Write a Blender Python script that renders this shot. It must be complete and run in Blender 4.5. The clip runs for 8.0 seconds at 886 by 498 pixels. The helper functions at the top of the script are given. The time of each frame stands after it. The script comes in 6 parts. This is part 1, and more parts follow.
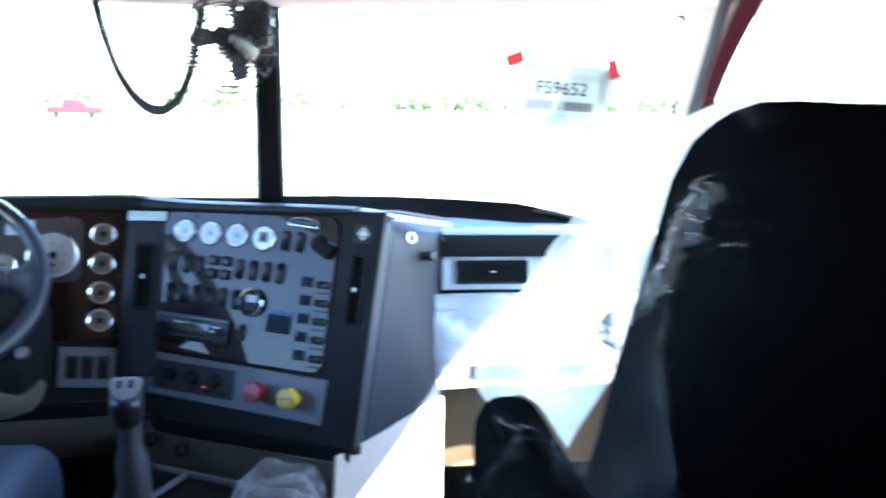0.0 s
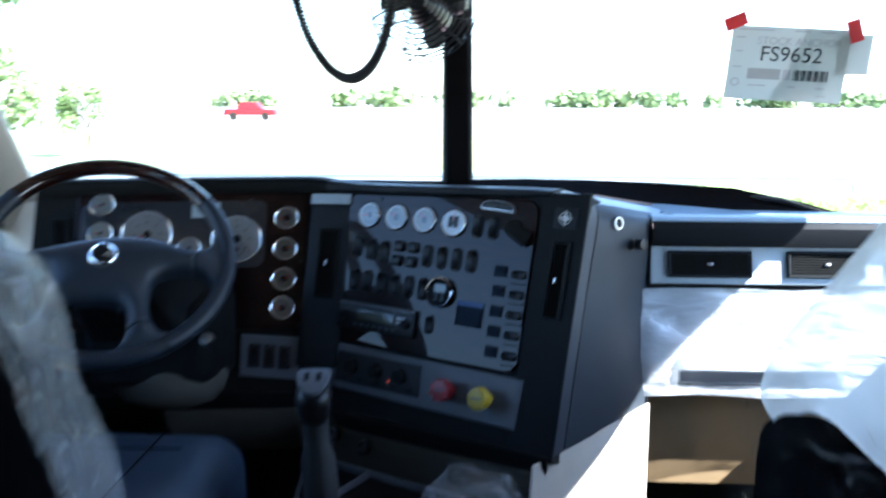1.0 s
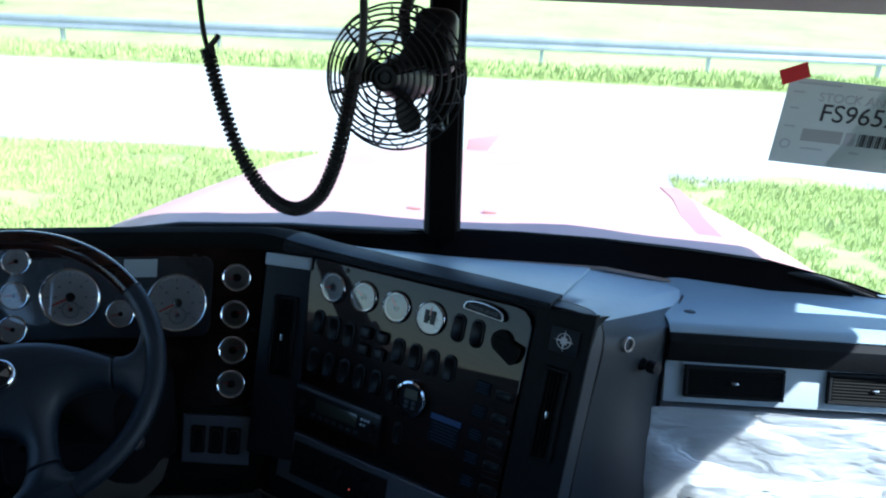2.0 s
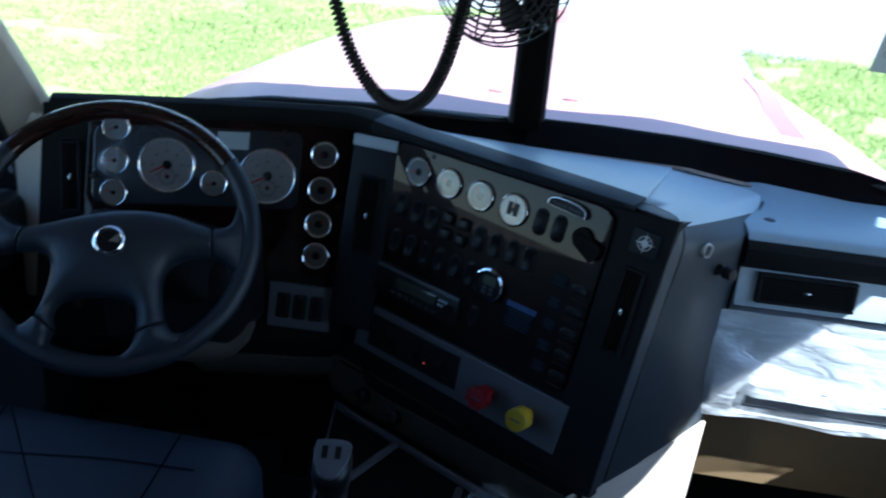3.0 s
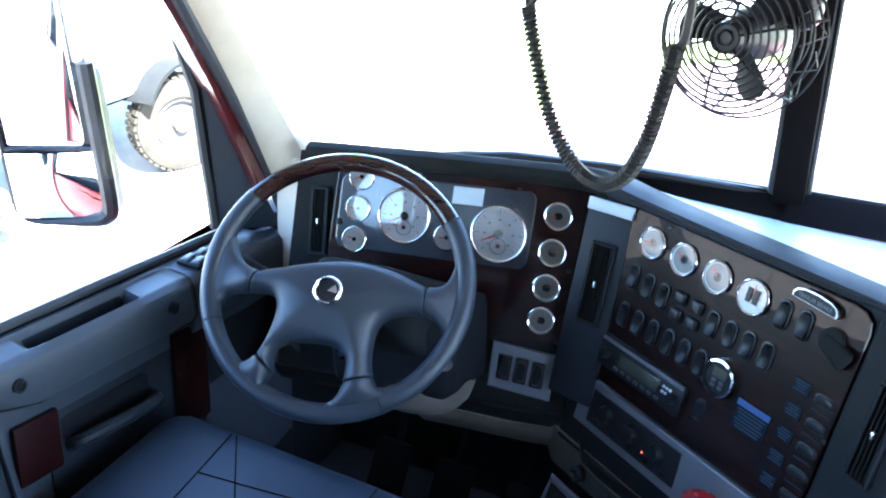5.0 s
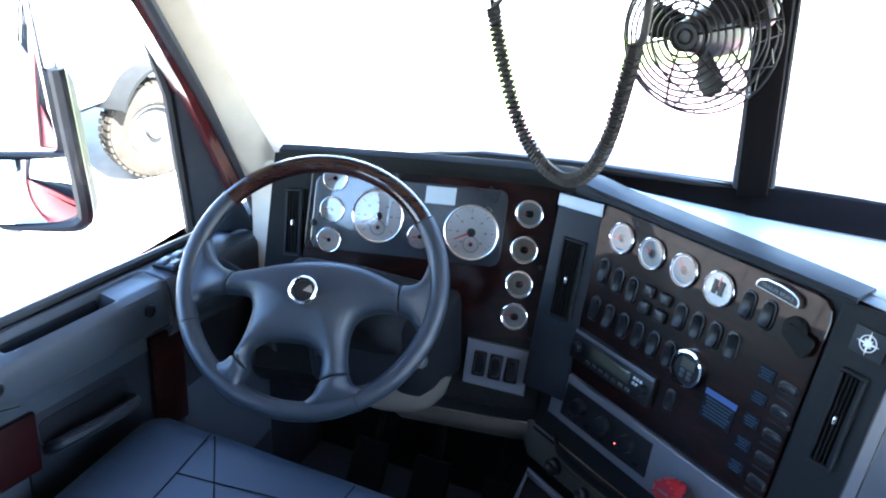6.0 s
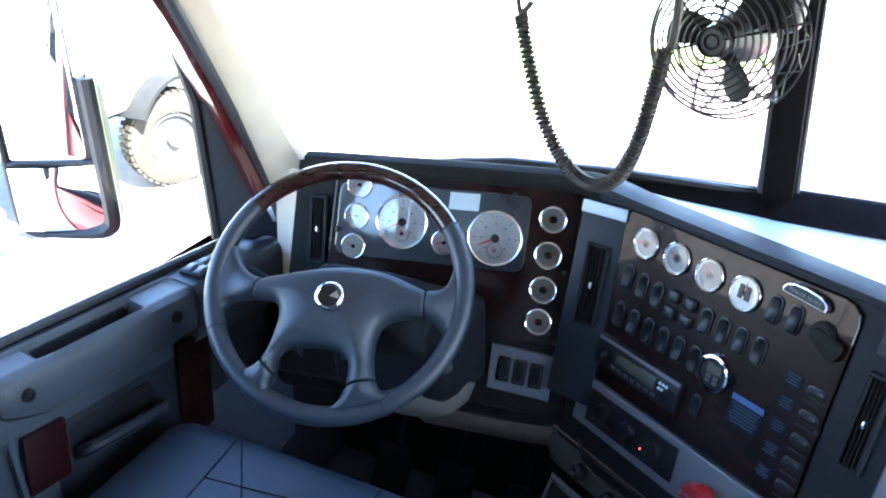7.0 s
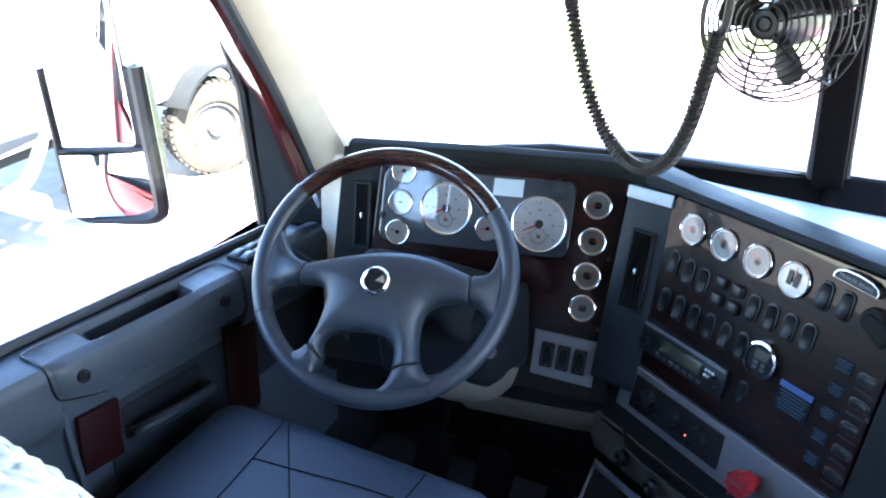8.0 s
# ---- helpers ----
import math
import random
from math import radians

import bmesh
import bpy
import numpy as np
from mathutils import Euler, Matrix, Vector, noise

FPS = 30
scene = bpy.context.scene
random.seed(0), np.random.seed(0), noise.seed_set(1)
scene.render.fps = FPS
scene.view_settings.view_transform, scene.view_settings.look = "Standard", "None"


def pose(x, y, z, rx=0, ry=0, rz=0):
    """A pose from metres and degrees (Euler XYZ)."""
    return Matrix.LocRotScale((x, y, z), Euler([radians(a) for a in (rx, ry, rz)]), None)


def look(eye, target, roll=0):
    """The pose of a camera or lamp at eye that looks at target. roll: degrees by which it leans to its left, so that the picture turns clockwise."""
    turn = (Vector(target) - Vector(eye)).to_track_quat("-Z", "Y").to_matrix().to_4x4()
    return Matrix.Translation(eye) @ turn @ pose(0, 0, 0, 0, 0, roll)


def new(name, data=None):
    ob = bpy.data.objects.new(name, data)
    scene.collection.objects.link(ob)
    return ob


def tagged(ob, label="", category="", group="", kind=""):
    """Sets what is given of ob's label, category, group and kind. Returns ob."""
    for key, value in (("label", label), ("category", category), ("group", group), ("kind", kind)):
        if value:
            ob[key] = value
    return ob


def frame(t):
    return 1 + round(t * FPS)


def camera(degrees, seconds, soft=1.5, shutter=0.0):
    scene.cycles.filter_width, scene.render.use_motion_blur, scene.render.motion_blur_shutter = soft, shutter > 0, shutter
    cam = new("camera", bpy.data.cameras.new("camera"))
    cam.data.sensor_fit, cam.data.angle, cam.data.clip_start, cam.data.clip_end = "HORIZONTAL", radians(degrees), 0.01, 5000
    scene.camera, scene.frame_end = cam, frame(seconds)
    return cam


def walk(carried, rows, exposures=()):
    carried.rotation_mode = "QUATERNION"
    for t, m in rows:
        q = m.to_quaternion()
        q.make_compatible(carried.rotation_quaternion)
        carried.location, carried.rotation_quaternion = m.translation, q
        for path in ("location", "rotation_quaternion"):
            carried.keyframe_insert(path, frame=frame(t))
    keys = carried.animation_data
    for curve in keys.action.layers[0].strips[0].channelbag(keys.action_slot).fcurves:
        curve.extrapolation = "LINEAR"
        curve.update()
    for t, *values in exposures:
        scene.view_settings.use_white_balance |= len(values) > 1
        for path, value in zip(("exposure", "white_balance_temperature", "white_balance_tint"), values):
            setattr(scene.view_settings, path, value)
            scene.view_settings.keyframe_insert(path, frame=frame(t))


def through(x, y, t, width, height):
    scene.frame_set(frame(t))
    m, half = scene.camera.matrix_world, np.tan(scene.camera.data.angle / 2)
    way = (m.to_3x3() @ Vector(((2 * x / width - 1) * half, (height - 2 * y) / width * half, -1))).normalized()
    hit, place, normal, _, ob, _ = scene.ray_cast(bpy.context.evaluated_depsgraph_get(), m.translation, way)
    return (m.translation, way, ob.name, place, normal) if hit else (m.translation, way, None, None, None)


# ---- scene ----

from mathutils import geometry

cam = camera(54.0, 8.0, soft=2.0, shutter=0.4)
PATH = [
    (0, (0.152, -0.127, 1.235), (0.399, 1.827, 0.893), 1.1),
    (0.4, (0.115, -0.111, 1.217), (0.152, 1.863, 0.898), 1.1),
    (0.5, (0.115, -0.108, 1.193), (0.144, 1.868, 0.883), 1.5),
    (0.7, (0.097, -0.081, 1.168), (0.051, 1.889, 0.823), 0.9),
    (0.8, (0.099, -0.052, 1.184), (-0.008, 1.914, 0.834), 0.5),
    (0.9, (0.087, -0.019, 1.152), (-0.066, 1.951, 0.834), 1.2),
    (1, (0.077, 0.051, 1.180), (-0.035, 2.017, 0.831), 0.1),
    (1.1, (0.099, 0.133, 1.187), (0.034, 2.107, 0.873), 0.4),
    (1.2, (0.114, 0.214, 1.196), (0.051, 2.190, 0.893), 0.2),
    (2.3, (0.077, 0.451, 1.589), (-0.046, 2.297, 0.828), 2.6),
    (2.4, (0.067, 0.442, 1.590), (-0.066, 2.293, 0.845), 2.3),
    (2.5, (0.052, 0.442, 1.602), (-0.062, 2.274, 0.809), 2.6),
    (2.8, (0.030, 0.430, 1.605), (-0.104, 2.172, 0.634), 3.2),
    (3, (0.038, 0.425, 1.583), (-0.159, 2.157, 0.603), 4.6),
    (3.2, (0.048, 0.455, 1.559), (-0.315, 2.151, 0.565), 3.3),
    (3.3, (0.055, 0.478, 1.551), (-0.396, 2.134, 0.519), 3.0),
    (3.5, (0.081, 0.512, 1.552), (-0.558, 2.126, 0.559), 2.2),
    (3.8, (0.112, 0.541, 1.572), (-0.677, 2.107, 0.608), 1.0),
    (4, (0.128, 0.549, 1.571), (-0.695, 2.112, 0.632), 0.6),
    (4.5, (0.131, 0.565, 1.588), (-0.746, 2.103, 0.657), -1.2),
    (6, (0.158, 0.544, 1.602), (-0.663, 2.116, 0.677), -1.4),
    (6.5, (0.155, 0.537, 1.601), (-0.666, 2.108, 0.676), -1.7),
    (7, (0.149, 0.530, 1.604), (-0.708, 2.091, 0.695), -2.1),
    (7.5, (0.142, 0.523, 1.607), (-0.751, 2.057, 0.686), -2.5),
    (8, (0.140, 0.515, 1.602), (-0.785, 2.026, 0.674), -3.2),
]
EXPOSURES = [(0, 4.4, 5400, 10), (0.5, 3.7, 5400, 10), (0.8, 3.15, 5400, 10), (1.2, 2.95, 5400, 8), (2.3, 1.42, 5200, 4), (2.7, 1.42, 5200, 4), (3.0, 1.88, 5100, 5), (3.15, 2.6, 5000, 6), (3.5, 4.45, 4900, 6), (3.8, 4.75, 5000, 7), (4.5, 4.75, 5300, 9), (6, 4.75, 5650, 12), (8, 4.75, 5750, 12)]
walk(cam, [(t, look(eye, target, roll)) for t, eye, target, roll in PATH], EXPOSURES)

# ---- daylight ----
SUN = Vector((0.64, -0.30, 0.69)).normalized()
world = bpy.data.worlds.new("sky")
scene.world = world
world.use_nodes = True
wn = world.node_tree.nodes
sky = wn.new("ShaderNodeTexSky")
sky.sky_type, sky.sun_disc = "NISHITA", False
sky.dust_density, sky.ozone_density = 0.35, 1.3
sky.sun_elevation, sky.sun_rotation = math.asin(SUN.z), math.atan2(SUN.x, SUN.y)
wn["Background"].inputs["Strength"].default_value = 0.115
world.node_tree.links.new(sky.outputs[0], wn["Background"].inputs["Color"])
sun_data = bpy.data.lights.new("sun", "SUN")
sun_data.energy, sun_data.angle, sun_data.color = 5.0, radians(0.55), (1.0, 0.95, 0.87)
sun = new("sun", sun_data)
sun.matrix_world = look(SUN * 50, (0, 0, 0))

# ---- materials ----
MATS = {}


def mat(name, color, rough=0.5, metal=0.0, coat=0.0, vary=0.12, scale=30.0, bump=0.0, bump_scale=400.0, emit=None, spec=0.5, coat_rough=0.05):
    """A principled material whose colour varies at two scales, with fine relief."""
    m = bpy.data.materials.new(name)
    m.use_nodes = True
    n, l = m.node_tree.nodes, m.node_tree.links
    b = n["Principled BSDF"]
    b.inputs["Roughness"].default_value, b.inputs["Metallic"].default_value = rough, metal
    b.inputs["Coat Weight"].default_value, b.inputs["Coat Roughness"].default_value = coat, coat_rough
    b.inputs["Specular IOR Level"].default_value = spec
    co = n.new("ShaderNodeTexCoord")
    big, fine = n.new("ShaderNodeTexNoise"), n.new("ShaderNodeTexNoise")
    big.inputs["Scale"].default_value, fine.inputs["Scale"].default_value = scale * 0.15, scale
    big.inputs["Detail"].default_value = fine.inputs["Detail"].default_value = 4
    add = n.new("ShaderNodeMath")
    add.operation = "ADD"
    rng = n.new("ShaderNodeMapRange")
    rng.inputs["From Min"].default_value, rng.inputs["From Max"].default_value = 0.6, 1.4
    rng.inputs["To Min"].default_value, rng.inputs["To Max"].default_value = 1 - vary, 1 + vary
    mul = n.new("ShaderNodeVectorMath")
    mul.operation = "SCALE"
    mul.inputs[0].default_value = color[:3]
    for t in (big, fine):
        l.new(co.outputs["Object"], t.inputs["Vector"])
    l.new(big.outputs["Fac"], add.inputs[0])
    l.new(fine.outputs["Fac"], add.inputs[1])
    l.new(add.outputs[0], rng.inputs["Value"])
    l.new(rng.outputs["Result"], mul.inputs["Scale"])
    l.new(mul.outputs["Vector"], b.inputs["Base Color"])
    rr = n.new("ShaderNodeMapRange")
    rr.inputs["From Min"].default_value, rr.inputs["From Max"].default_value = 0.3, 0.7
    rr.inputs["To Min"].default_value, rr.inputs["To Max"].default_value = max(rough * 0.85, 0.02), min(rough * 1.15, 1)
    l.new(big.outputs["Fac"], rr.inputs["Value"])
    l.new(rr.outputs["Result"], b.inputs["Roughness"])
    if bump:
        g, h = n.new("ShaderNodeTexNoise"), n.new("ShaderNodeBump")
        g.inputs["Scale"].default_value = bump_scale
        h.inputs["Strength"].default_value, h.inputs["Distance"].default_value = bump, 0.002
        l.new(co.outputs["Object"], g.inputs["Vector"])
        l.new(g.outputs["Fac"], h.inputs["Height"])
        l.new(h.outputs["Normal"], b.inputs["Normal"])
    if emit:
        b.inputs["Emission Color"].default_value, b.inputs["Emission Strength"].default_value = (*emit[0], 1), emit[1]
    MATS[name] = m
    return m


def glassy(name, tint=(1, 1, 1), ior=1.45, rough=0.0):
    """Thin glass: clear, with the gloss of its grazing angle."""
    m = bpy.data.materials.new(name)
    m.use_nodes = True
    n, l = m.node_tree.nodes, m.node_tree.links
    n.remove(n["Principled BSDF"])
    t, g, f, x = (n.new("ShaderNode" + k) for k in ("BsdfTransparent", "BsdfGlossy", "Fresnel", "MixShader"))
    t.inputs["Color"].default_value = (*tint, 1)
    g.inputs["Roughness"].default_value = rough
    f.inputs["IOR"].default_value = ior
    l.new(f.outputs[0], x.inputs[0])
    l.new(t.outputs[0], x.inputs[1])
    l.new(g.outputs[0], x.inputs[2])
    l.new(x.outputs[0], n["Material Output"].inputs["Surface"])
    MATS[name] = m
    return m


def film(name, body=0.3, crease=0.5, scale=9.0, depth=0.02, through=0.25, edge=0.26, stretch=(1, 1, 1)):
    """Crumpled clear plastic wrap: facets between sharp milky creases, glossy."""
    m = bpy.data.materials.new(name)
    m.use_nodes = True
    n, l = m.node_tree.nodes, m.node_tree.links
    b = n["Principled BSDF"]
    b.inputs["Base Color"].default_value, b.inputs["Roughness"].default_value = (0.82, 0.86, 0.88, 1), 0.12
    b.inputs["Specular IOR Level"].default_value = 1.0
    co, wob, add = n.new("ShaderNodeTexCoord"), n.new("ShaderNodeTexNoise"), n.new("ShaderNodeVectorMath")
    wob.inputs["Scale"].default_value, wob.inputs["Detail"].default_value = 5.0, 4
    add.operation = "MULTIPLY_ADD"
    add.inputs[1].default_value = (0.28, 0.28, 0.28)
    mp = n.new("ShaderNodeMapping")
    mp.inputs["Scale"].default_value = stretch
    l.new(co.outputs["Object"], mp.inputs["Vector"])
    l.new(mp.outputs["Vector"], wob.inputs["Vector"])
    l.new(wob.outputs["Color"], add.inputs[0])
    l.new(mp.outputs["Vector"], add.inputs[2])
    cells = []
    for k in (1.0, 2.9):
        v = n.new("ShaderNodeTexVoronoi")
        v.feature = "DISTANCE_TO_EDGE"
        v.inputs["Scale"].default_value = scale * k
        l.new(add.outputs[0], v.inputs["Vector"])
        cells.append(v)
    tall = n.new("ShaderNodeMath")
    tall.operation = "MULTIPLY_ADD"
    tall.inputs[1].default_value = 0.35
    l.new(cells[1].outputs["Distance"], tall.inputs[0])
    l.new(cells[0].outputs["Distance"], tall.inputs[2])
    h = n.new("ShaderNodeBump")
    h.inputs["Strength"].default_value, h.inputs["Distance"].default_value = 1.0, depth
    l.new(tall.outputs[0], h.inputs["Height"])
    l.new(h.outputs["Normal"], b.inputs["Normal"])
    ramp = n.new("ShaderNodeMapRange")
    ramp.interpolation_type = "SMOOTHSTEP"
    ramp.inputs["From Min"].default_value, ramp.inputs["From Max"].default_value = 0.0, edge
    ramp.inputs["To Min"].default_value, ramp.inputs["To Max"].default_value = min(1, body + crease), body
    l.new(tall.outputs[0], ramp.inputs["Value"])
    patch, veil = n.new("ShaderNodeMapRange"), n.new("ShaderNodeMath")
    patch.inputs["From Min"].default_value, patch.inputs["From Max"].default_value = 0.35, 0.65
    patch.inputs["To Min"].default_value, patch.inputs["To Max"].default_value = 0.75, 1.15
    l.new(wob.outputs["Fac"], patch.inputs["Value"])
    veil.operation = "MULTIPLY"
    veil.use_clamp = True
    l.new(ramp.outputs["Result"], veil.inputs[0])
    l.new(patch.outputs["Result"], veil.inputs[1])
    t, x = n.new("ShaderNodeBsdfTransparent"), n.new("ShaderNodeMixShader")
    tl, both = n.new("ShaderNodeBsdfTranslucent"), n.new("ShaderNodeMixShader")
    tl.inputs["Color"].default_value, both.inputs[0].default_value = (0.85, 0.88, 0.9, 1), through
    l.new(b.outputs[0], both.inputs[1])
    l.new(tl.outputs[0], both.inputs[2])
    l.new(veil.outputs[0], x.inputs[0])
    l.new(t.outputs[0], x.inputs[1])
    l.new(both.outputs[0], x.inputs[2])
    l.new(x.outputs[0], n["Material Output"].inputs["Surface"])
    MATS[name] = m
    return m


def sheer(name, color, through):
    """Thin paper that lets some of the light behind it pass."""
    m = mat(name, color, 0.8, vary=0.06, scale=20)
    n, l = m.node_tree.nodes, m.node_tree.links
    tl, x = n.new("ShaderNodeBsdfTranslucent"), n.new("ShaderNodeMixShader")
    tl.inputs["Color"].default_value, x.inputs[0].default_value = (*color, 1), through
    l.new(n["Principled BSDF"].outputs[0], x.inputs[1])
    l.new(tl.outputs[0], x.inputs[2])
    l.new(x.outputs[0], n["Material Output"].inputs["Surface"])
    return m


def wood(name, dark, light, coat=1.0, scale=7.0):
    """Lacquered burl veneer: dark streaks under a hard gloss."""
    m = mat(name, dark, 0.35, coat=coat, spec=0.1, coat_rough=0.02)
    n, l = m.node_tree.nodes, m.node_tree.links
    co, w, r = n.new("ShaderNodeTexCoord"), n.new("ShaderNodeTexNoise"), n.new("ShaderNodeValToRGB")
    mp = n.new("ShaderNodeMapping")
    mp.inputs["Scale"].default_value = (1.0, 4.0, 4.0)
    w.inputs["Scale"].default_value, w.inputs["Detail"].default_value, w.inputs["Distortion"].default_value = scale, 8, 2.5
    r.color_ramp.elements[0].position, r.color_ramp.elements[1].position = 0.35, 0.72
    r.color_ramp.elements[0].color, r.color_ramp.elements[1].color = (*dark, 1), (*light, 1)
    l.new(co.outputs["Object"], mp.inputs["Vector"])
    l.new(mp.outputs["Vector"], w.inputs["Vector"])
    l.new(w.outputs["Fac"], r.inputs["Fac"])
    l.new(r.outputs["Color"], n["Principled BSDF"].inputs["Base Color"])
    return m


SLATE = mat("slate_plastic", (0.036, 0.042, 0.051), 0.46, vary=0.08, scale=60, bump=0.25, bump_scale=700, spec=0.4)
# Slate paled so that sky light on upper faces is in the colour.
TOPSLATE = mat("skylit_slate_plastic", (0.38, 0.47, 0.53), 0.48, vary=0.06, scale=50, bump=0.12, bump_scale=700, spec=0.7, coat=0.25, coat_rough=0.45)
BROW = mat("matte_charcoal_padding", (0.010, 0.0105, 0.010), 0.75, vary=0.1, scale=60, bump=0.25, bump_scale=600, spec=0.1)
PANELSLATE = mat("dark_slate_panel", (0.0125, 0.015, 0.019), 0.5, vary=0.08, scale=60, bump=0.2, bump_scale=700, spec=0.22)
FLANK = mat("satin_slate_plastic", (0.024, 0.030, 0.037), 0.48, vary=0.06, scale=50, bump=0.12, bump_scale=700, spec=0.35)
GLOSSBLACK = mat("glossy_black_plastic", (0.009, 0.0095, 0.011), 0.34, vary=0.08, spec=0.15)
# Body red darkened, with the door jambs' shade put into the colour.
JAMBRED = mat("shaded_red_paint", (0.06, 0.006, 0.007), 0.2, coat=1.0, vary=0.06, scale=6, coat_rough=0.03)
# Red paint paled to put the sun and sky glare into its colour.
HOODPAINT = mat("glare_paled_red_paint", (0.46, 0.255, 0.25), 0.5, coat=0.15, spec=0.25, vary=0.1, scale=4, coat_rough=0.1)
STRIPE = mat("darker_red_stripe_paint", (0.36, 0.085, 0.09), 0.35, coat=0.4, vary=0.1, scale=6, coat_rough=0.1)
DARK = mat("charcoal_plastic", (0.0095, 0.0105, 0.012), 0.55, vary=0.1, scale=60, bump=0.2, bump_scale=700, spec=0.12)
BLACK = mat("black_plastic", (0.010, 0.010, 0.0115), 0.35, vary=0.1, spec=0.25)
MATTE = mat("matte_black_frame", (0.0045, 0.0036, 0.0037), 0.85, vary=0.2, spec=0.05)
RUBBER = mat("black_rubber", (0.010, 0.010, 0.010), 0.6, vary=0.2, bump=0.2)
SILVER = mat("silver_grey_plastic", (0.41, 0.47, 0.51), 0.4, vary=0.05, scale=80, bump=0.1, bump_scale=900)
GREYTRIM = mat("grey_trim_plastic", (0.088, 0.097, 0.114), 0.42, vary=0.05, scale=80, bump=0.1, bump_scale=900)
# Cream plastic darkened for the shade under the dash.
SHADECREAM = mat("shaded_cream_plastic", (0.10, 0.088, 0.07), 0.6, vary=0.08, scale=25, bump=0.25, bump_scale=600)
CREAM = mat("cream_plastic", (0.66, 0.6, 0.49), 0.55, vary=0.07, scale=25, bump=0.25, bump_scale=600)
TAN = mat("tan_plastic", (0.28, 0.192, 0.098), 0.55, vary=0.08, scale=25, bump=0.25, bump_scale=600)
PAPERGREY = mat("pale_grey_plastic", (0.5, 0.52, 0.54), 0.45, vary=0.05, scale=30, bump=0.1)
HEADLINER = mat("cream_headliner_cloth", (0.42, 0.38, 0.32), 0.9, vary=0.06, scale=40, bump=0.5, bump_scale=500)
WOOD = wood("lacquered_burgundy_wood", (0.0035, 0.0011, 0.001), (0.017, 0.004, 0.003), coat=0.4)
RIMWOOD = wood("polished_rim_wood", (0.006, 0.002, 0.0015), (0.028, 0.0075, 0.005), scale=10)
LEATHER = mat("slate_leather", (0.018, 0.024, 0.034), 0.40, vary=0.1, scale=50, bump=0.35, bump_scale=500, spec=0.4)
VINYL = mat("blue_grey_vinyl", (0.016, 0.0275, 0.048), 0.48, vary=0.12, scale=20, bump=0.3, bump_scale=350)
SEATBLACK = mat("black_seat_cloth", (0.0032, 0.0033, 0.004), 0.85, spec=0.0, vary=0.25, scale=30, bump=0.4, bump_scale=600)
CHROME = mat("chrome", (0.8, 0.8, 0.82), 0.08, 1.0, vary=0.03)
STEEL = mat("brushed_steel", (0.55, 0.56, 0.58), 0.3, 1.0, vary=0.08)
DIAL = mat("pale_dial", (0.95, 0.95, 0.93), 0.5, vary=0.03)
DIALMARK = mat("dial_print", (0.45, 0.45, 0.45), 0.5, vary=0.05)
LCD = mat("dim_display", (0.36, 0.41, 0.43), 0.2, coat=0.5, vary=0.04)
LCDDIM = mat("olive_display", (0.05, 0.056, 0.042), 0.25, coat=0.4, vary=0.04)
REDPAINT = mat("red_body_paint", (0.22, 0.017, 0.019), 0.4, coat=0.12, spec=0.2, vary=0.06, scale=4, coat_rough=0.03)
REDLENS = mat("dark_red_reflector", (0.014, 0.0022, 0.0022), 0.45, vary=0.15, spec=0.15)
REDKNOB = mat("red_knob_plastic", (0.22, 0.008, 0.014), 0.35, vary=0.08)
YELLOWKNOB = mat("yellow_knob_plastic", (0.45, 0.33, 0.018), 0.35, vary=0.08)
NEEDLE = mat("red_needle", (0.85, 0.05, 0.03), 0.4, vary=0.03)
BLUEPRINT = mat("blue_label", (0.02, 0.06, 0.20), 0.5, vary=0.05)
GREYPRINT = mat("dark_blue_label", (0.008, 0.011, 0.017), 0.8, spec=0.08, vary=0.08, scale=200)
BLUETEXT = mat("pale_blue_print", (0.030, 0.046, 0.070), 0.8, spec=0.08, vary=0.2, scale=300)
CLUSTER = mat("glossy_slate_cluster_plate", (0.014, 0.017, 0.022), 0.3, vary=0.08, scale=60, spec=0.4, coat=1.0, coat_rough=0.06)
# Slate again, with the ledge's sky light put into a pale colour.
DASHTOP = mat("skylit_slate_dash_top", (0.28, 0.37, 0.43), 0.36, vary=0.06, scale=40, bump=0.15, bump_scale=700)
SLEEPER = mat("dark_sleeper_lining", (0.03, 0.03, 0.032), 0.85, vary=0.1, scale=30, bump=0.3)
PAPER = mat("white_paper", (0.75, 0.75, 0.73), 0.8, vary=0.04)
_n, _l = PAPER.node_tree.nodes, PAPER.node_tree.links
_t, _x = _n.new("ShaderNodeBsdfTranslucent"), _n.new("ShaderNodeMixShader")
_t.inputs["Color"].default_value, _x.inputs[0].default_value = (0.8, 0.8, 0.76, 1), 0.5
_l.new(_n["Principled BSDF"].outputs[0], _x.inputs[1])
_l.new(_t.outputs[0], _x.inputs[2])
_l.new(_x.outputs[0], _n["Material Output"].inputs["Surface"])
INK = mat("black_ink", (0.03, 0.03, 0.03), 0.7, vary=0.05)
TAPE = mat("red_tape", (0.6, 0.02, 0.02), 0.45, vary=0.08)
CARPET = mat("black_floor_mat", (0.012, 0.011, 0.010), 0.85, vary=0.3, scale=60, bump=0.5, bump_scale=300)
GLASS = glassy("clear_glass", (0.96, 0.98, 0.97))
LENSGLASS = glassy("gauge_lens", (0.98, 0.98, 0.98), 1.75)
DIALGREY = mat("smoke_grey_dial", (0.36, 0.355, 0.33), 0.5, vary=0.06)
FILM = film("clear_plastic_wrap", 0.72, 0.25, 5.0, 0.02, 0.65)
FILMPASS = film("loose_passenger_seat_wrap", 0.004, 0.22, 11.0, 0.03, 0.3, 0.04, (1.6, 1.6, 0.4))
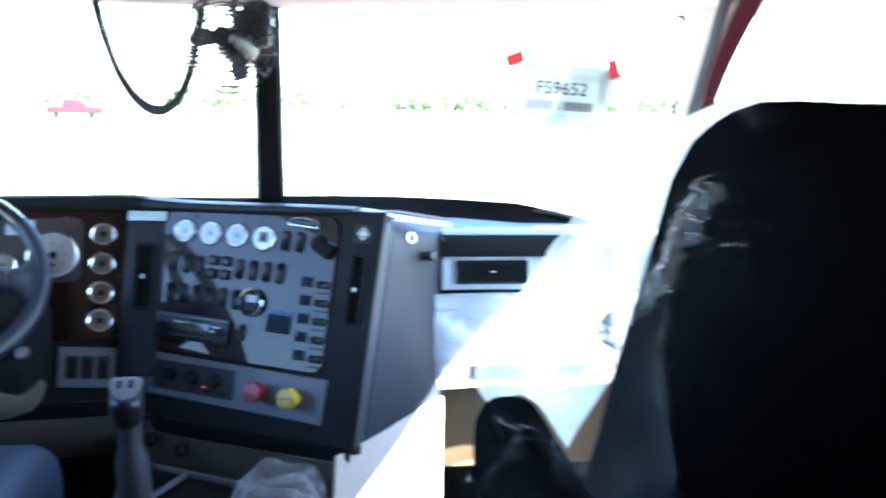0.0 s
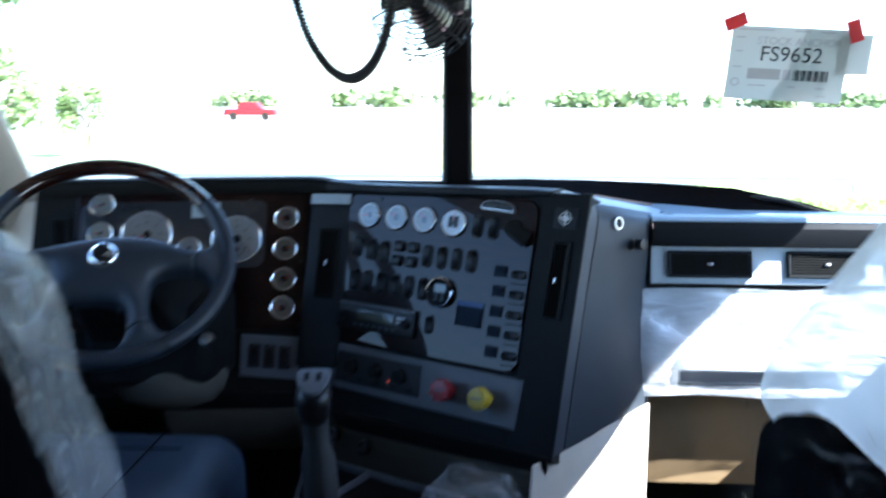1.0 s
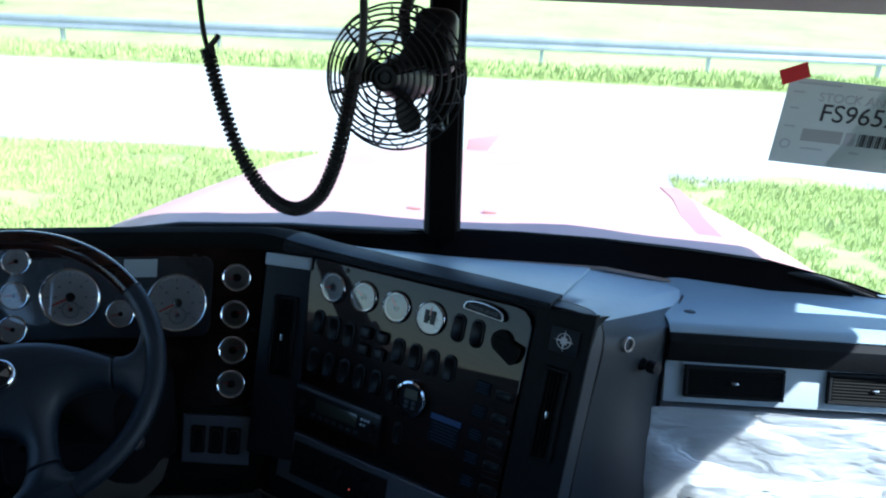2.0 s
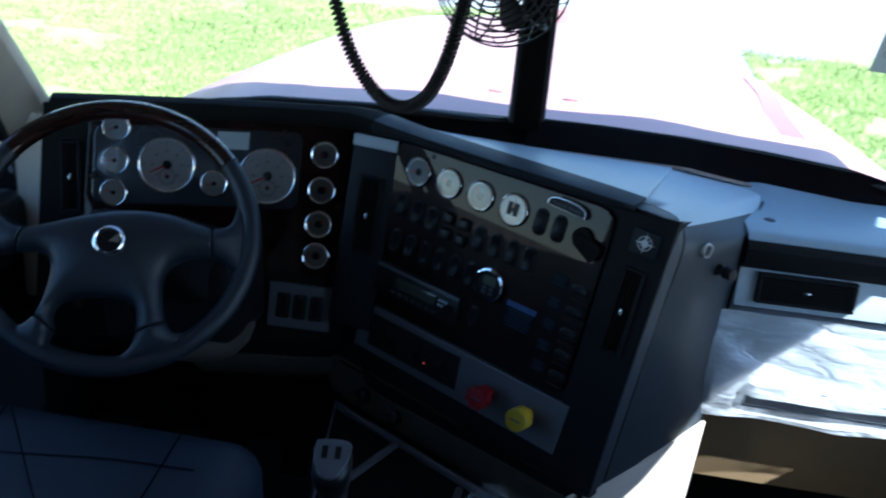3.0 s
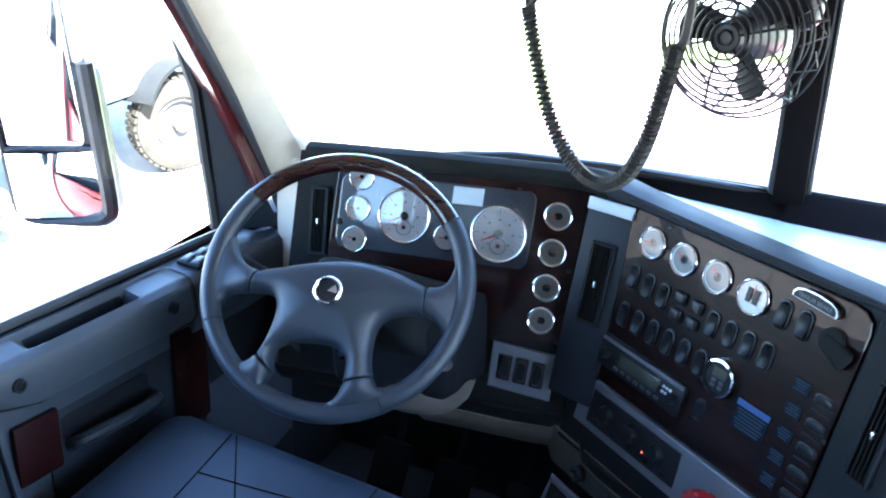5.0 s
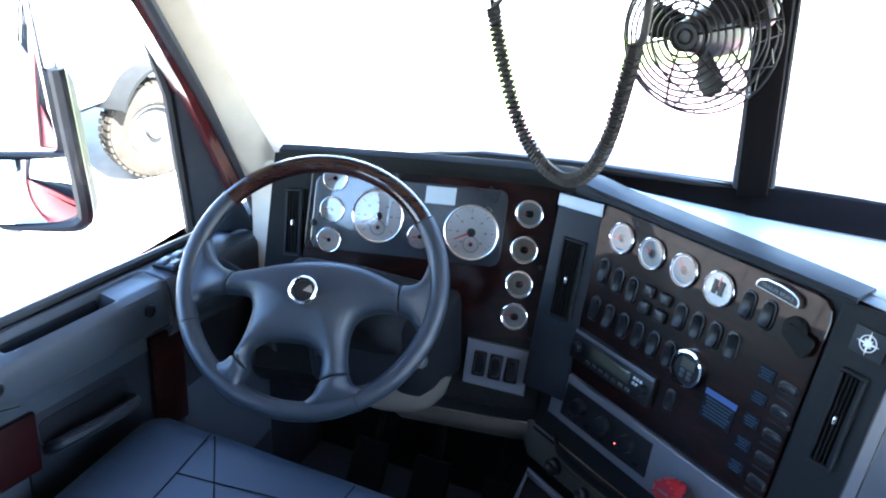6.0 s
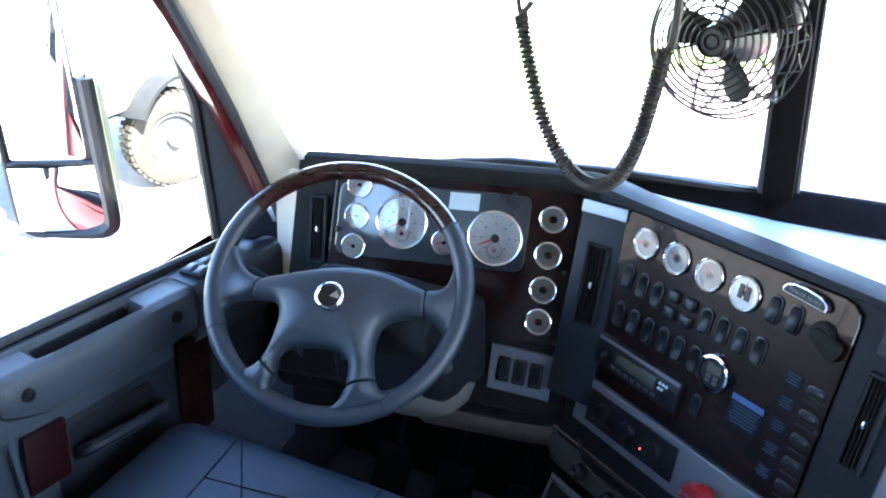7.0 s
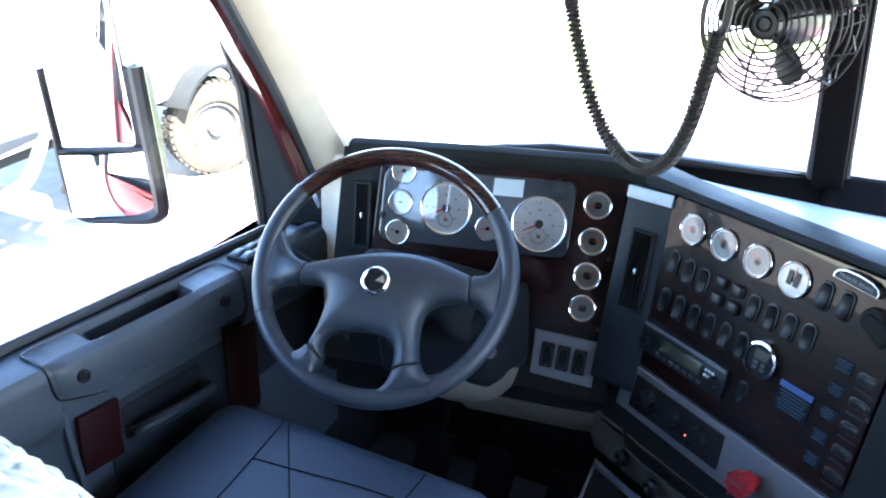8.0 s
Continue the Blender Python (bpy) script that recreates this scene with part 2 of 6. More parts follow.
FILMFOLD = film("folded_clear_plastic", 0.10, 0.40, 30.0, 0.02, 0.3, 0.10, (1.0, 1.0, 0.5))
FILMHOOD = film("bunched_milky_plastic", 0.42, 0.40, 13.0, 0.022, 0.2, 0.12, (1.5, 1.5, 0.55))
FILMSIDE = film("sheer_clear_plastic", 0.009, 0.03, 4.0, 0.01, 0.15, 0.2)
FILMBAG = film("crumpled_clear_bag", 0.05, 0.2, 10.0, 0.02, 0.2)
FILMSMOOTH = film("taut_milky_plastic_wrap", 0.56, 0.28, 5.0, 0.022, 0.25, 0.16, (0.6, 1.0, 1.9))
FILMCLEAR = film("thin_clear_plastic_sleeve", 0.004, 0.24, 8.0, 0.03, 0.2, 0.04)
FILMSEAT = film("loose_clear_plastic_cover", 0.26, 0.30, 15.0, 0.016, 0.12, 0.06, (1.6, 1.6, 0.32))
MIRROR = mat("mirror_glass", (0.86, 0.88, 0.88), 0.02, 1.0, vary=0.01)
WHITEPAINT = mat("white_truck_paint", (0.78, 0.78, 0.77), 0.3, coat=0.6, vary=0.05, scale=5)
WHEELPAINT = mat("dusty_wheel_paint", (0.055, 0.053, 0.05), 0.6, vary=0.2, scale=12, spec=0.1)
TRAILERBROWN = mat("reflected_trailer_brown", (0.12, 0.10, 0.086), 0.8, vary=0.2, scale=2, spec=0.1)
TYRE = mat("dusty_tyre_rubber", (0.03, 0.026, 0.02), 0.9, spec=0.08, vary=0.25, scale=15, bump=0.4, bump_scale=120)
GALV = mat("galvanised_steel", (0.45, 0.47, 0.5), 0.45, 0.7, vary=0.12, scale=8)
GRAVEL = mat("pale_gravel", (0.33, 0.305, 0.27), 0.9, vary=0.22, scale=6, bump=0.6, bump_scale=60)
ROADMAT = mat("pale_concrete_road", (0.38, 0.37, 0.35), 0.85, vary=0.1, scale=3, bump=0.3, bump_scale=80)
GRASSSOIL = mat("grass_ground", (0.31, 0.37, 0.13), 0.9, vary=0.3, scale=3, bump=0.6, bump_scale=40)
BLADE = mat("grass_blades", (0.37, 0.44, 0.155), 0.75, vary=0.3, scale=2)
LEAF = mat("green_leaves", (0.16, 0.22, 0.08), 0.7, vary=0.4, scale=2)
BARK = mat("grey_bark", (0.14, 0.11, 0.08), 0.9, vary=0.3, scale=10, bump=0.6, bump_scale=40)

# ---- builders ----
PLACED = {}


def thing(name, at, label, category, group="", kind=""):
    ob = new(name)
    ob.empty_display_size = 0.05
    ob.matrix_basis = Matrix.Translation(at)
    PLACED[ob] = ob.matrix_basis.copy()
    return tagged(ob, label, category, group, kind)


def finish(bm, name, mats, angle=35):
    me = bm
    if not isinstance(bm, bpy.types.Mesh):
        me = bpy.data.meshes.new(name)
        bm.normal_update()
        bm.to_mesh(me)
        bm.free()
        for p in me.polygons:
            p.use_smooth = True
        me.set_sharp_from_angle(angle=radians(angle))
        for m in mats if isinstance(mats, (list, tuple)) else [mats]:
            me.materials.append(m)
    return me


def part(name, bm, mats, parent, label="", m=None, angle=35):
    """One mesh object under a thing or under a part; m is its pose in the world."""
    me = finish(bm, name, mats, angle)
    ob = new(name, me)
    m = m or Matrix()
    if parent:
        ob.parent = parent
        ob.matrix_parent_inverse = PLACED[parent].inverted()
    ob.matrix_basis = m
    PLACED[ob] = m.copy()
    if label:
        ob["label"] = label
    return ob


def structure(name, bm, mats, label, category, m=None):
    ob = part(name, bm, mats, None, "", m)
    return tagged(ob, label, category, "", "structure")


def box(sx, sy, sz, bevel=0.0, at=(0, 0, 0), seg=2, bm=None):
    bm = bm or bmesh.new()
    r = bmesh.ops.create_cube(bm, size=1.0, matrix=Matrix.Translation(at) @ Matrix.Diagonal((sx, sy, sz, 1)))
    if bevel:
        es = list({e for v in r["verts"] for e in v.link_edges})
        bmesh.ops.bevel(bm, geom=es, offset=bevel, segments=seg, profile=0.6, affect="EDGES", clamp_overlap=True)
    return bm


def prism(pts, depth, bevel=0.0, seg=2, z0=0.0, bm=None):
    """A flat outline in XY, raised from z0 by depth, with rounded top edges."""
    bm = bm or bmesh.new()
    area = sum(a[0] * b[1] - b[0] * a[1] for a, b in zip(pts, pts[1:] + pts[:1]))
    pts = pts if area > 0 else pts[::-1]
    lo = [bm.verts.new((x, y, z0)) for x, y in pts]
    hi = [bm.verts.new((x, y, z0 + depth)) for x, y in pts]
    bm.faces.new(lo[::-1])
    top = bm.faces.new(hi)
    n = len(pts)
    for i in range(n):
        bm.faces.new((lo[i], lo[(i + 1) % n], hi[(i + 1) % n], hi[i]))
    if bevel:
        bmesh.ops.bevel(bm, geom=list(top.edges), offset=bevel, segments=seg, profile=0.6, affect="EDGES", clamp_overlap=True)
    return bm


def rounded(w, h, r, n=4, cx=0.0, cy=0.0):
    out = []
    for sx, sy, a0 in ((1, 1, 0), (-1, 1, 90), (-1, -1, 180), (1, -1, 270)):
        for i in range(n + 1):
            a = radians(a0 + 90 * i / n)
            out.append((cx + sx * (w / 2 - r) + r * math.cos(a), cy + sy * (h / 2 - r) + r * math.sin(a)))
    return out


def lathe(profile, seg=32, bm=None, m=None, closed=False):
    """Turns (radius, z) points about z."""
    bm = bm or bmesh.new()
    rows = []
    for r, z in profile:
        row = [bm.verts.new((r * math.cos(2 * math.pi * i / seg), r * math.sin(2 * math.pi * i / seg), z)) for i in range(seg)] if r > 1e-6 else [bm.verts.new((0, 0, z))]
        rows.append(row)
    pairs = list(zip(rows, rows[1:])) + ([(rows[-1], rows[0])] if closed else [])
    for a, b in pairs:
        for i in range(seg):
            j = (i + 1) % seg
            if len(a) == 1 and len(b) > 1:
                bm.faces.new((a[0], b[i], b[j]))
            elif len(b) == 1 and len(a) > 1:
                bm.faces.new((a[i], a[j], b[0]))
            elif len(a) > 1:
                bm.faces.new((a[i], a[j], b[j], b[i]))
    bmesh.ops.recalc_face_normals(bm, faces=bm.faces[:])
    if m:
        bmesh.ops.transform(bm, matrix=m, verts=bm.verts[:])
    return bm


def tube(pts, r, seg=10, closed=False, bm=None, radii=None):
    """A round bar along a line of points."""
    bm = bm or bmesh.new()
    pts = [Vector(p) for p in pts]
    n, rings, up = len(pts), [], Vector((0.13, 0.21, 0.97))
    for i, p in enumerate(pts):
        a, b = pts[(i - 1) % n] if closed or i else p, pts[(i + 1) % n] if closed or i < n - 1 else p
        d = (b - a).normalized()
        x = d.cross(up)
        if x.length < 0.05:
            x = d.cross(Vector((1, 0, 0)))
        x.normalize()
        y = d.cross(x)
        up = -y if y.dot(up) < 0 else y
        x = d.cross(up).normalized()
        rad = radii[i] if radii else r
        rings.append([bm.verts.new(p + rad * (math.cos(2 * math.pi * k / seg) * x + math.sin(2 * math.pi * k / seg) * up)) for k in range(seg)])
    for i in range(n if closed else n - 1):
        a, b = rings[i], rings[(i + 1) % n]
        for k in range(seg):
            bm.faces.new((a[k], a[(k + 1) % seg], b[(k + 1) % seg], b[k]))
    if not closed:
        bm.faces.new(rings[0][::-1])
        bm.faces.new(rings[-1])
    bmesh.ops.recalc_face_normals(bm, faces=bm.faces[:])
    return bm


def sheet(rows, thick=0.004, down=None, bm=None):
    """A skin through rows of points, given thickness against its normals (or along down)."""
    bm = bm or bmesh.new()
    vs = [[bm.verts.new(p) for p in row] for row in rows]
    for a, b in zip(vs, vs[1:]):
        for i in range(len(a) - 1):
            bm.faces.new((a[i], a[i + 1], b[i + 1], b[i]))
    if thick:
        bm.normal_update()
        r = bmesh.ops.solidify(bm, geom=bm.faces[:], thickness=thick)
    bmesh.ops.recalc_face_normals(bm, faces=bm.faces[:])
    return bm


def hull_box(corners, bevel=0.0, seg=2):
    """A six-sided block from its eight corners: four of one end, then four of the other, in the same turn."""
    bm = bmesh.new()
    v = [bm.verts.new(c) for c in corners]
    for f in ((3, 2, 1, 0), (4, 5, 6, 7), (0, 1, 5, 4), (1, 2, 6, 5), (2, 3, 7, 6), (3, 0, 4, 7)):
        bm.faces.new([v[i] for i in f])
    bmesh.ops.recalc_face_normals(bm, faces=bm.faces[:])
    if bevel:
        bmesh.ops.bevel(bm, geom=bm.edges[:], offset=bevel, segments=seg, profile=0.6, affect="EDGES", clamp_overlap=True)
    return bm


def basis(o, x, y, z):
    m = Matrix((x, y, z)).transposed().to_4x4()
    m.translation = o
    return m


def smooth_line(pts, n):
    """A Catmull-Rom line through points, n steps a span."""
    pts = [Vector(p) for p in pts]
    out = []
    for i in range(len(pts) - 1):
        p0, p1, p2, p3 = pts[max(i - 1, 0)], pts[i], pts[i + 1], pts[min(i + 2, len(pts) - 1)]
        for k in range(n):
            t = k / n
            out.append(0.5 * ((2 * p1) + (p2 - p0) * t + (2 * p0 - 5 * p1 + 4 * p2 - p3) * t * t + (3 * p1 - p0 - 3 * p2 + p3) * t ** 3))
    return out + [pts[-1]]


def lettering(text, size, depth=0.0006):
    c = bpy.data.curves.new("lettering", "FONT")
    c.body, c.size, c.extrude, c.align_x, c.align_y = text, size, depth, "CENTER", "CENTER"
    ob = bpy.data.objects.new("lettering", c)
    scene.collection.objects.link(ob)
    me = bpy.data.meshes.new_from_object(ob.evaluated_get(bpy.context.evaluated_depsgraph_get()))
    bpy.data.objects.remove(ob)
    bm = bmesh.new()
    bm.from_mesh(me)
    return bm


# The two dash faces: the driver's cluster and the centre stack turned towards him.
K_N = Vector((0.208, -1, 0.350)).normalized()
K_X = Vector((1, 0.208, 0)).normalized()
K_Y = K_N.cross(K_X)
C_X = Vector((0.873, -0.488, 0)).normalized()
C_N = Vector((-0.488, -0.873, 0.2942)).normalized()
C_Y = C_N.cross(C_X)


def on_k(x, z, d=0.0):
    return basis(Vector((x, 1.660 + 0.208 * x + 0.350 * z, z)) + d * K_N, K_X, K_Y, K_N)


def c_at(u, z):
    v = 1.250 + 0.2942 * z
    return Vector((0.873 * u + 0.488 * v, -0.488 * u + 0.873 * v, z))


def on_c(u, z, d=0.0):
    return basis(c_at(u, z) + d * C_N, C_X, C_Y, C_N)


def k_at(x, z):
    return Vector((x, 1.660 + 0.208 * x + 0.350 * z, z))

# ---- cab shell ----
FLOOR, GROUND = 0.05, -1.45
structure("floor", box(2.1, 4.2, 0.06, at=(0, 0.0, FLOOR - 0.03)), CARPET, "black rubber cab floor mat", "floor")
structure("wall_back", box(2.1, 0.06, 2.1, at=(0, -2.1, 1.05)), SLEEPER, "dark grey padded sleeper back wall", "wall")
roof_line = [(2.0, 1.463), (1.84, 1.462), (1.72, 1.47), (1.5, 1.56), (1.2, 1.78), (0.9, 1.95), (0.4, 2.03), (-2.12, 2.05)]
structure("ceiling", sheet([[(x, y, z) for y, z in roof_line] for x in (-1.12, -0.6, -0.2, 0.2, 0.6, 1.12)], 0.03), HEADLINER, "cream cloth headliner over the windscreen", "ceiling")
for sx, nm in ((-1, "wall_west"), (1, "wall_east")):
    for dx, th, ma, nn, la, ca, zb in ((1.09, 0.05, SLEEPER, nm, "dark grey padded sleeper side wall with a bunk window", "wall", 0.0), (1.125, 0.012, REDPAINT, "trim_outer_skin", "glossy red painted sleeper side", "body panel", -0.15)):
        bm = bmesh.new()
        box(th, 2.72, 1.12 - zb, at=(sx * dx, -0.76, (1.12 + zb) / 2), bm=bm)
        box(th, 2.72, 0.36, at=(sx * dx, -0.76, 1.92), bm=bm)
        if sx < 0:
            box(th, 0.38, 0.62, at=(sx * dx, 0.41, 1.43), bm=bm)
            box(th, 0.06, 0.62, at=(sx * dx, -2.09, 1.43), bm=bm)
        else:
            box(th, 2.72, 0.62, at=(sx * dx, -0.76, 1.43), bm=bm)
        structure(nn, bm, ma, la, ca)
    structure("trim_kick_panel", box(0.06, 0.32, 0.76, 0.004, at=(sx * 1.04, 1.96, 0.42)), DARK, "dark slate kick panel beside the footwell", "kick panel")
structure("wall_north", box(2.1, 0.04, 0.84, at=(0, 2.06, 0.39)), DARK, "dark firewall under the windscreen", "wall")

# windscreen: two panes, black gasket and centre post
def glass_at(x, z):
    return Vector((x, 2.02 - 0.12 * x * x - 0.12 * (z - 1.0), z))


def sill_z(x):
    return 0.990 - 0.05 * x * x - 0.1 * max(0.0, -x - 0.55) - 0.2 * max(0.0, x - 0.66) - 0.008 * math.exp(-((x + 0.1) / 0.3) ** 2)


def top_back(x):
    """The rear edge of the dash top, where the black windscreen frame begins."""
    xs_, ys_ = [-0.95, -0.5, -0.25, 0.0, 0.3, 0.45, 0.75, 1.05], [1.88, 1.955, 1.985, 1.955, 1.945, 1.955, 1.955, 1.90]
    return Vector((x, float(np.interp(x, xs_, ys_)), float(np.interp(x, [-0.95, -0.3, 0.3, 0.47, 1.05], [0.935, 0.958, 0.96, 0.932, 0.925]))))

wind = thing("window_1", (0, 2.0, 0.98), "two-piece windscreen in a black rubber gasket", "windscreen", kind="structure")
for s, xo, xt in ((-1, 0.97, 1.08), (1, 0.93, 0.97)):
    low_edge = [glass_at(s * x, sill_z(s * x)) for x in (0.028, 0.3, 0.5, 0.7, xo)]
    ring = low_edge + [glass_at(s * (xo + 0.4 * (xt - xo)), 1.15), glass_at(s * xt, 1.38), glass_at(s * (xt - 0.02), 1.43), glass_at(s * (xt - 0.08), 1.455), glass_at(s * 0.5, 1.468), glass_at(s * 0.026, 1.475)]
    bm = bmesh.new()
    fan_c = bm.verts.new(glass_at(s * 0.5, 1.24))
    rv = [bm.verts.new(p) for p in ring]
    for a, b in zip(rv, rv[1:] + rv[:1]):
        bm.faces.new((fan_c, a, b))
    pane = part("pane", bm, GLASS, wind)
    pane.visible_shadow = False
    part("gasket", tube([p + Vector((0, -0.004, 0)) for p in ring], 0.011 if s < 0 else 0.006, 8, closed=True), RUBBER, wind)
    xsn = [0.0, 0.15, 0.3, 0.45, 0.6, 0.75, xo + 0.03]
    part("lower_frame", sheet([[glass_at(s * x, sill_z(s * x)) + Vector((0, 0.012, 0.004)) for x in xsn], [glass_at(s * x, sill_z(s * x)) + Vector((0, -0.008, 0.006)) for x in xsn], [glass_at(s * x, sill_z(s * x)).lerp(top_back(s * x), 0.5) + Vector((0, 0, 0.004)) for x in xsn], [top_back(s * x) + Vector((0, -0.012, 0.002)) for x in xsn], [top_back(s * x) + Vector((0, 0.0, -0.03)) for x in xsn]], 0.004), MATTE, wind)
post = [glass_at(0, 0.96), glass_at(0, 1.5)]
part("centre_post", hull_box([post[0] + Vector((x, y, 0)) for x, y in ((-0.026, -0.03), (0.026, -0.03), (0.022, 0.03), (-0.022, 0.03))] + [post[1] + Vector((x, y, 0)) for x, y in ((-0.028, -0.03), (0.02, -0.03), (0.022, 0.03), (-0.022, 0.03))], 0.006), MATTE, wind)

# pillars
def pillar(name, a0, a1, b0, b1):
    """A padded pillar between the windscreen edge a and the door edge b."""
    a0, a1, b0, b1 = (Vector(p) for p in (a0, a1, b0, b1))
    rows = []
    for k in range(7):
        t = k / 6
        a, b = a0.lerp(a1, t), b0.lerp(b1, t)
        mid = a.lerp(b, 0.5) + Vector((-0.006 if a.x > 0 else 0.006, -0.006, 0))
        o = 1 if a.x > 0 else -1
        rows.append([a + Vector((o * 0.03, 0.05, 0)), a + Vector((o * 0.004, 0.012, 0))] + [a.lerp(b, w) + (mid - a.lerp(b, 0.5)) * math.sin(math.pi * w) ** 0.7 for w in (0.06, 0.2, 0.35, 0.5, 0.65, 0.8, 0.94)] + [b + Vector((o * 0.006, 0.006, 0)), b + Vector((o * 0.02, 0.03, 0))])
    structure(name, sheet(rows, 0.008), CREAM, "cream padded windscreen pillar trim", "pillar trim")

pillar("trim_pillar_west", (-0.892, 1.905, 0.865), (-0.98, 1.65, 1.475), (-0.978, 1.915, 0.70), (-0.985, 1.598, 1.475))
pillar("trim_pillar_east", (0.905, 1.87, 0.88), (0.948, 1.735, 1.47), (0.935, 1.83, 0.70), (0.990, 1.70, 1.47))
for s in (-1, 1):
    lean = 0.0 if s < 0 else -0.055
    seal = [(s * 0.978, 1.90, 0.70), (s * 0.976, 1.836, 0.895), (s * 0.972, 1.732, 1.13), (s * 0.976, 1.655, 1.302), (s * 0.985, 1.59, 1.46)]
    structure("trim_door_seal", tube(smooth_line([(x + lean, y, z) for x, y, z in seal], 6), 0.0135 if s < 0 else 0.009, 8), SLATE, "slate rubber door seal along the pillar", "door seal")
    inner = [Vector((s * (x + 0.004) + lean, y, z)) for x, y, z in ((0.974, 1.795, 0.90), (0.972, 1.725, 1.12), (0.978, 1.648, 1.302), (0.99, 1.575, 1.46))]
    outer = [Vector((s * x + lean, y, z)) for x, y, z in ((0.979, 1.79, 0.90), (0.988, 1.70, 1.12), (1.004, 1.622, 1.302), (1.03, 1.53, 1.46))]
    inner, outer = smooth_line(inner, 4), smooth_line(outer, 4)
    jamb = []
    for a, b in zip(inner, outer):
        mid = a.lerp(b, 0.35) + Vector((-s * 0.003, -0.002, 0))
        rim = b + Vector((s * 0.72, 0.68, 0)) * 1.69 * (b - a).length if s < 0 else a + 1.35 * (b - a)
        jamb.append([a + Vector((0, 0.03, 0)), a, a.lerp(mid, 0.6), mid, mid.lerp(rim, 0.12), mid.lerp(rim, 0.5), mid.lerp(rim, 0.92), rim, rim + Vector((s * 0.01, 0.03, 0))])
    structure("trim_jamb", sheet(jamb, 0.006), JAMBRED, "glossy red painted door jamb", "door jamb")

# ---- driver's door ----
def puffy(sx, sy, sz, r, cuts=10, rough=0.0, freq=6.0, seed=0.0, bm=None, at=(0, 0, 0)):
    """A padded block with round edges, its faces uneven by rough metres."""
    bm = bm or bmesh.new()
    keep = set(bm.verts)
    bmesh.ops.create_cube(bm, size=1.0)
    vs = [v for v in bm.verts if v not in keep]
    bmesh.ops.subdivide_edges(bm, edges=list({e for v in vs for e in v.link_edges}), cuts=cuts, use_grid_fill=True)
    h = Vector((sx, sy, sz)) / 2
    for v in bm.verts:
        if v in keep:
            continue
        p = Vector(c * 2 * k for c, k in zip(v.co, h))
        q = Vector(max(-k + r, min(k - r, c)) for c, k in zip(p, h))
        d = p - q
        p = q + (d.normalized() * r if d.length > 1e-6 else d)
        if rough:
            p += rough * noise.noise_vector(p * freq + Vector((seed, seed, seed)))
        v.co = p + Vector(at)
    return bm


def crumple(bm, amp, freq, seed):
    """Pushes a cover's skin in and out in sharp folds."""
    bm.normal_update()
    for v in bm.verts:
        p = Vector((v.co.x * 1.5 + v.co.z * 0.5, v.co.y * 1.5, v.co.z * 0.6 - v.co.x * 0.3)) * freq + Vector((seed, 0.3 * seed, 0.7 * seed))
        v.co += v.normal * amp * (1.2 * (0.5 - abs(noise.noise(p))) + 0.6 * (0.4 - abs(noise.noise(p * 2.7))))
    return bm


def door_z(y):
    return 0.800 + (1.708 - y) * 0.111


door = thing("door_1", (-1.0, 1.2, FLOOR), "closed driver's door with slate panels and armrest ledge", "truck door", kind="structure")
ys = [1.80, 1.71, 1.5, 1.3, 1.1, 0.9, 0.6]
part("skin", sheet([[(-1.10, y, z) for y in (1.86, 1.2, 0.58)] for z in (-0.15, 0.4, 0.80)] + [[(-1.10, y, door_z(y) - 0.01) for y in (1.86, 1.2, 0.58)]], 0.012), REDPAINT, door, "glossy red painted outer skin")
def sunk(y):
    return 1.0 if 1.1395 < y < 1.5505 else 0.0


pys = [1.84, 1.71, 1.62, 1.56, 1.552, 1.549, 1.45, 1.345, 1.24, 1.141, 1.139, 1.13, 1.0, 0.8, 0.6]
part("inner_panel", sheet([[(x, y, z) for y in pys] for x, z in ((-1.02, 0.08), (-0.988, 0.40), (-0.988, 0.58))] + [[(x - k * sunk(y), y, door_z(y) + dz - c * sunk(y)) for y in pys] for x, dz, k, c in ((-0.984, -0.15, 0, 0), (-0.966, -0.125, 0.012, 0), (-0.957, -0.11, 0.022, 0), (-0.954, -0.09, 0.026, 0), (-0.953, -0.03, 0.03, 0.05), (-0.955, -0.014, 0.03, 0.06), (-0.962, -0.006, 0.03, 0.06), (-0.975, -0.003, 0.03, 0.06), (-1.012, -0.001, 0, 0.06), (-1.019, -0.001, 0, 0.0), (-1.04, 0.0, 0, 0))], 0.0), SLATE, door)
part("window_scraper", tube([(-1.045, y, door_z(y) + 0.006) for y in ys], 0.011, 8), RUBBER, door)
